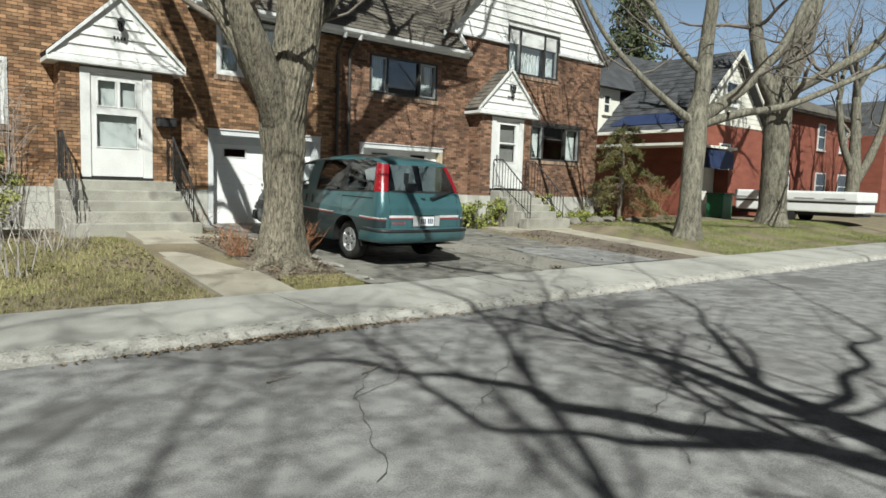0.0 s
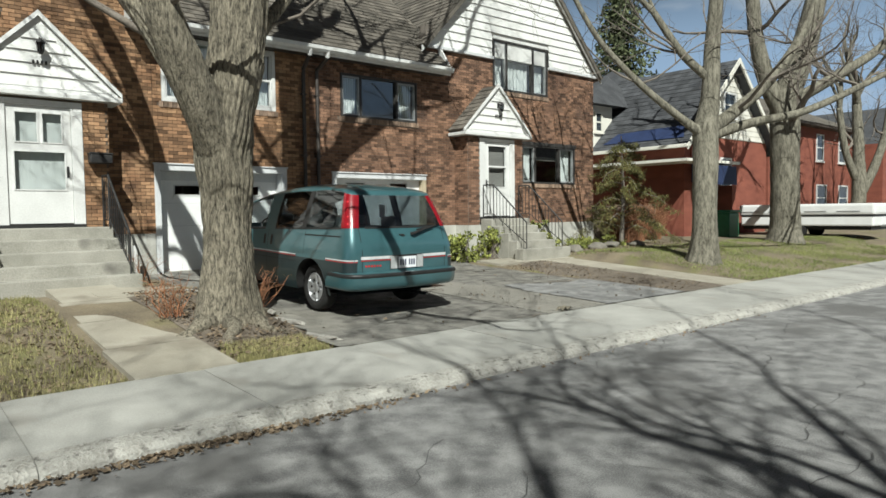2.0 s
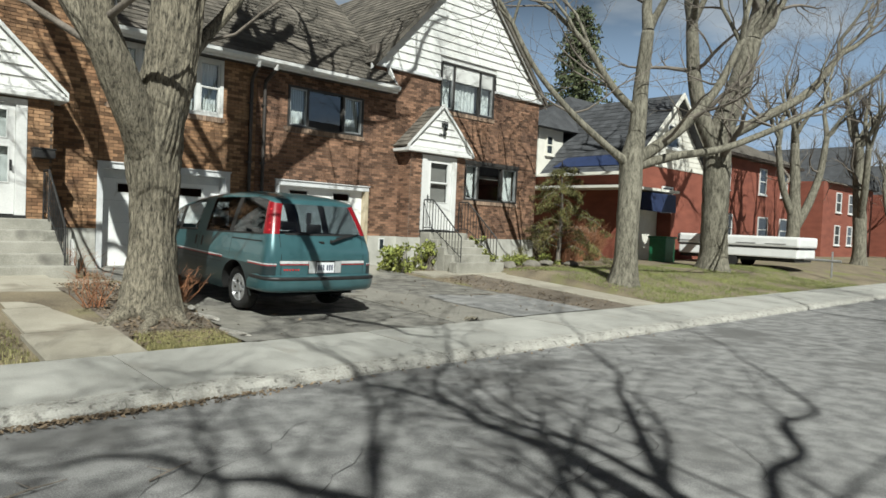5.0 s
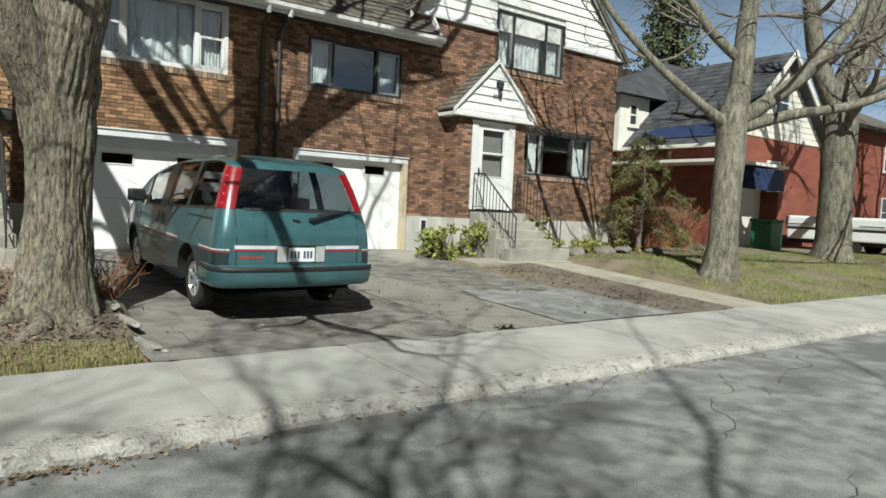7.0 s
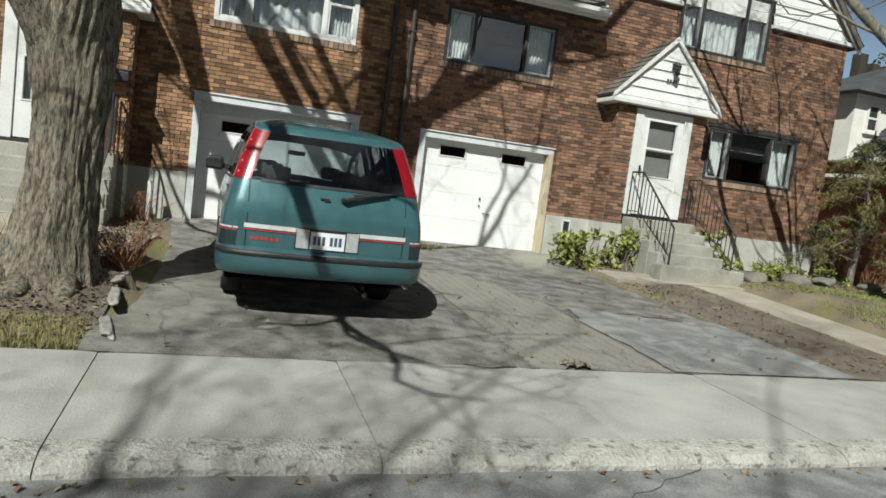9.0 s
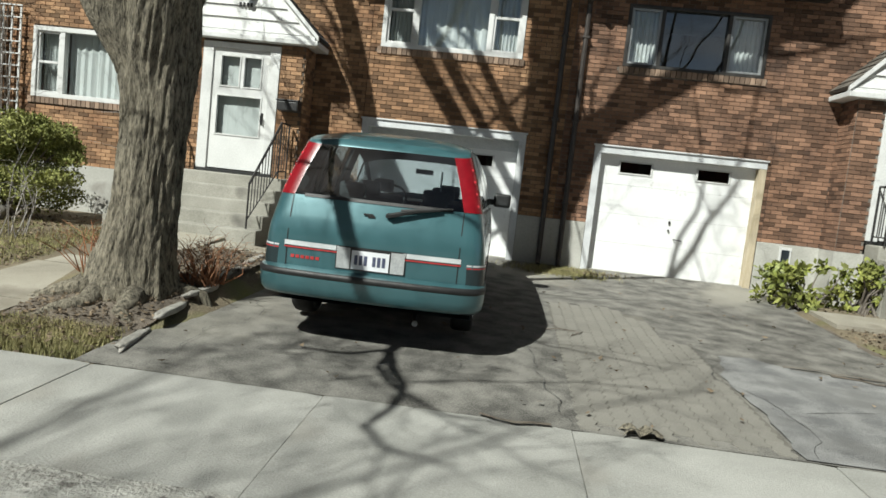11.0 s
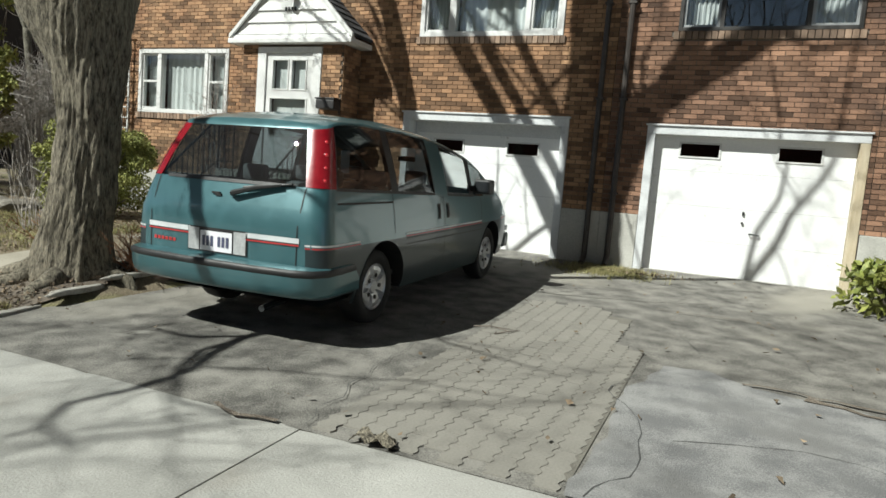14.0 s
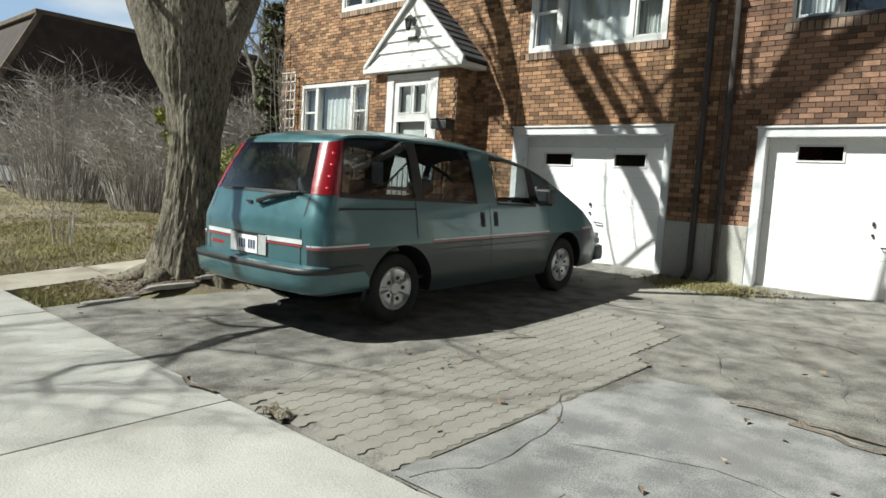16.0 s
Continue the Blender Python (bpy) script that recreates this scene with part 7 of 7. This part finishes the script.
for i, (x, y, s) in enumerate(((7.3, -1.6, 0.20), (8.1, -1.75, 0.22), (8.9, -1.65, 0.2), (6.95, -1.9, 0.2), (9.9, -1.8, 0.2), (-7.5, -2.4, 0.3), (-8.4, -2.5, 0.35), (-9.2, -2.4, 0.3))):
    r = thing("rock", "rough grey-brown rock edging the flower bed", "rock", "bed rocks")
    bm = bmesh.new()
    bmesh.ops.create_icosphere(bm, subdivisions=3, radius=s)
    for vv in bm.verts:
        vv.co += Vector(noise.noise_vector(vv.co * 3 + Vector((i * 5, 0, 0)))) * s * 0.45
        vv.co.z *= 0.55
    part("stone_block", bm, "rock", r)
    r.location = (x, y, lie(x, y) + 0.05)


def inside_lawn(x, y):
    if -5.27 < x < -4.2 and y > -6.9 or 5.15 < x < 6.35 or -3.1 < x < 3.85:
        return False
    return True


def scatter(name, label, mat, count, area, seed, make, weight=None, cat="grass"):
    rnd = random.Random(seed)
    V, F = [], []
    for _ in range(count):
        x, y = rnd.uniform(*area[:2]), rnd.uniform(*area[2:])
        if not inside_lawn(x, y) or (weight and rnd.random() > weight(x, y)):
            continue
        make(V, F, rnd, x, y, lie(x, y))
    return tagged(from_lists(name, V, F, mat), label, cat, kind="stuff")


def blade(V, F, rnd, x, y, z):
    for _ in range(3):
        a, h, l = rnd.uniform(0, 6.28), rnd.uniform(0.025, 0.075), rnd.uniform(0.0, 0.05)
        px, py = x + rnd.gauss(0, 0.02), y + rnd.gauss(0, 0.02)
        w = 0.004
        i = len(V)
        V += [(px - w * math.sin(a), py + w * math.cos(a), z - 0.01), (px + w * math.sin(a), py - w * math.cos(a), z - 0.01), (px + l * math.cos(a), py + l * math.sin(a), z + h)]
        F.append((i, i + 1, i + 2))


def leaf(V, F, rnd, x, y, z):
    a, s = rnd.uniform(0, 6.28), rnd.uniform(0.012, 0.034)
    c, d = math.cos(a) * s, math.sin(a) * s
    i = len(V)
    t = [rnd.uniform(0.004, 0.035) for _ in range(4)]
    V += [(x + c, y + d, z + t[0]), (x - d * 0.6, y + c * 0.6, z + t[1]), (x - c, y - d, z + t[2]), (x + d * 0.6, y - c * 0.6, z + t[3])]
    F.append((i, i + 1, i + 2, i + 3))


lawn_w = lambda x, y: max(0.0, min(1.0, 0.6 + 1.1 * noise.noise((x * 0.7, y * 0.7, 4))))
scatter("grass", "thin tan and green grass on the lawn", "grass", 26000, (-11, -4.2, -6.8, -2.0), 1, blade, lawn_w)
scatter("grass", "thin grass in front of the tree", "grass", 2600, (-4.3, -3.2, -6.75, -6.1), 2, blade, lawn_w)
scatter("grass", "green grass strip under the street trees", "grass_green", 34000, (6.3, 20, -6.8, -2.2), 3, blade, lambda x, y: 0.9 * lawn_w(x, y))
scatter("grass", "rough grass beyond the lawn", "grass", 12000, (-22, -11, -6.8, 0), 4, blade, lawn_w)
scatter("fallen_leaves", "dry brown leaves on the ground", "leaf_dead", 17000, (-13, -3.1, -6.8, -0.8), 5, leaf, lambda x, y: 0.35 + 0.6 * step01(0.0, 0.4, noise.noise((x * 0.8, y * 0.8, 9))), cat="leaves")
scatter("fallen_leaves", "dry leaves in the flower bed", "leaf_dead", 2600, (3.9, 12, -3.2, -0.7), 6, leaf, None, cat="leaves")
rnd = random.Random(12)
V, F = [], []
for _ in range(700):
    x = rnd.gauss(-5.2, 0.8) if rnd.random() < 0.85 else rnd.uniform(-9, 3)
    leaf(V, F, rnd, x, -8.50 - abs(rnd.gauss(0, 0.07)), road_z(-8.5) - 0.004)
for _ in range(500):
    leaf(V, F, rnd, rnd.gauss(0.75, 0.4), rnd.gauss(-0.30, 0.12), drive_lie(-0.30) + 0.006)
for _ in range(420):
    x, y = rnd.uniform(3.75, 5.2), rnd.uniform(-6.7, -2.4)
    leaf(V, F, rnd, x, y, strip_lie(x, y) + 0.006)
for _ in range(1400):
    x, y = rnd.uniform(-4.25, -3.15), rnd.uniform(-6.6, -2.7)
    leaf(V, F, rnd, x, y, lie(x, y) + 0.02)
for _ in range(160):
    x, y = rnd.uniform(-2.9, 3.7), rnd.uniform(-6.7, -0.8)
    leaf(V, F, rnd, x, y, drive_lie(y) + 0.012)
tagged(from_lists("gutter_leaves", V, F, "leaf_dead"), "dry leaves and grit along the kerb", "leaves", kind="stuff")
V, F = [], []
for _ in range(1500):
    yy = min(-0.12, rnd.gauss(-0.42, 0.16))
    blade(V, F, rnd, rnd.gauss(0.55, 0.33), yy, drive_lie(yy) + 0.01)
tagged(from_lists("moss", V, F, "grass"), "green weeds at the foot of the wall", "weeds", kind="stuff")
# loose twigs and a curled leaf on the drive
for i, (x, y, a) in enumerate(((0.15, -4.2, 0.1), (0.4, -4.35, 0.9), (-6.1, -9.9, 0.1), (-5.4, -10.1, 0.3))):
    tw = thing("fallen_twig", "thin dry twig lying on the asphalt", "twig", "twigs")
    bm = bmesh.new()
    z = (drive_lie(y) if y > -7 else road_z(y)) + 0.012
    tube(bm, [(x, y, z), (x + 0.15 * math.cos(a), y + 0.15 * math.sin(a), z + 0.02), (x + 0.36 * math.cos(a + 0.2), y + 0.36 * math.sin(a + 0.2), z)], [0.008, 0.006, 0.003], 5)
    tube(bm, [(x + 0.15 * math.cos(a), y + 0.15 * math.sin(a), z + 0.018), (x + 0.22 * math.cos(a + 1), y + 0.22 * math.sin(a + 1), z + 0.01)], [0.005, 0.002], 4)
    part("twig_stem", bm, "twig", tw)
lf = thing("curled_leaf", "curled brown leaf at the edge of the driveway", "leaf")
bm = bmesh.new()
gl = [[bm.verts.new((0.50 + 0.034 * i + 0.02 * math.sin(j), -6.86 + 0.03 * j, -0.352 + 0.03 * math.sin(i * 0.9) ** 2 + 0.03 * abs(math.sin(j * 0.8 + i)))) for i in range(8)] for j in range(5)]
for a, b in zip(gl, gl[1:]):
    for k in range(7):
        bm.faces.new((a[k], a[k + 1], b[k + 1], b[k]))
part("leaf_blade", bm, "bark", lf, smooth=True)

# ---- single bricks of the nearest stretch, and pavers ----
meshes = {}
wall_w = bpy.data.objects["wall_west"]
for s, z, out, w in near_bricks[:300]:
    key = round(w, 2)
    if key not in meshes:
        bm = boxes((0, w, 0, 0.016, 0, COURSE - 0.009))
        me = bpy.data.meshes.new("brick")
        bm.to_mesh(me)
        bm.free()
        me.materials.append(M["brick_lo"])
        meshes[key] = me
    b = new("brick", meshes[key])
    b.parent = wall_w
    b.location = (s, out, z)
if len(near_bricks) > 300:
    V, F = [], []
    for s, z, out, w in near_bricks[300:]:
        i, top = len(V), z + COURSE - 0.009
        V += [(s, out, z), (s + w, out, z), (s + w, out, top), (s, out, top), (s, 0.004, z), (s + w, 0.004, z), (s + w, 0.004, top), (s, 0.004, top)]
        F += [(i, i + 1, i + 2, i + 3), (i + 1, i + 5, i + 6, i + 2), (i + 4, i, i + 3, i + 7), (i + 3, i + 2, i + 6, i + 7), (i + 4, i + 5, i + 1, i)]
    tagged(from_lists("brickwork", V, F, "brick_l", wall_w), kind="stuff")
# interlocking pavers, zigzag sides along the drive, bedded in dark grit
bm = bmesh.new()
bed = [[bm.verts.new((x, y, drive_lie(y) + 0.0062)) for x in (0.25, 0.8, 1.35, 1.61)] for y in np.linspace(-6.68, -2.95, 24)]
for a, b in zip(bed, bed[1:]):
    for k in range(2 if a[0].co.y > -4.2 else 3):
        bm.faces.new((a[k], a[k + 1], b[k + 1], b[k]))
part("joint_grit", bm, "grit", driveway, "dark grit in the paver joints")
bm = bmesh.new()
L, Wd = 0.225, 0.122
zig = [(0, 0), (0.10, 0.011), (0.18, 0.011), (0.32, -0.011), (0.40, -0.011), (0.5, 0), (0.60, 0.011), (0.68, 0.011), (0.82, -0.011), (0.90, -0.011), (1, 0)]
outline = [(o, L * t, 0) for t, o in zig] + [(Wd + o, L * t, 0) for t, o in zig[::-1]]
c = Vector((Wd / 2, L / 2, 0))
prism(bm, [c + Vector(((p[0] - c.x) * 0.945, (p[1] - c.y) * 0.990, 0)) for p in outline], (0, 0, 0.03))
me = bpy.data.meshes.new("paver")
bm.to_mesh(me)
bm.free()
me.materials.append(M["paver"])
rnd = random.Random(5)
for k in range(11):
    for r in range(18):
        yy = -6.80 + L * r + (L / 2 if k % 2 else 0)
        xx = 0.24 + Wd * k + 0.03 * (yy + 6.8) / 4
        if k > 8 and r > 11 or k > 6 and r > 15:
            continue
        p = new("paver", me)
        p.parent = driveway
        p.location = (xx, yy, drive_lie(yy) - 0.0215 + rnd.uniform(-0.0006, 0.001))
        p.rotation_euler = (math.atan((drive_lie(yy + 0.1) - drive_lie(yy - 0.1)) / 0.2), 0, rnd.uniform(-0.004, 0.004))
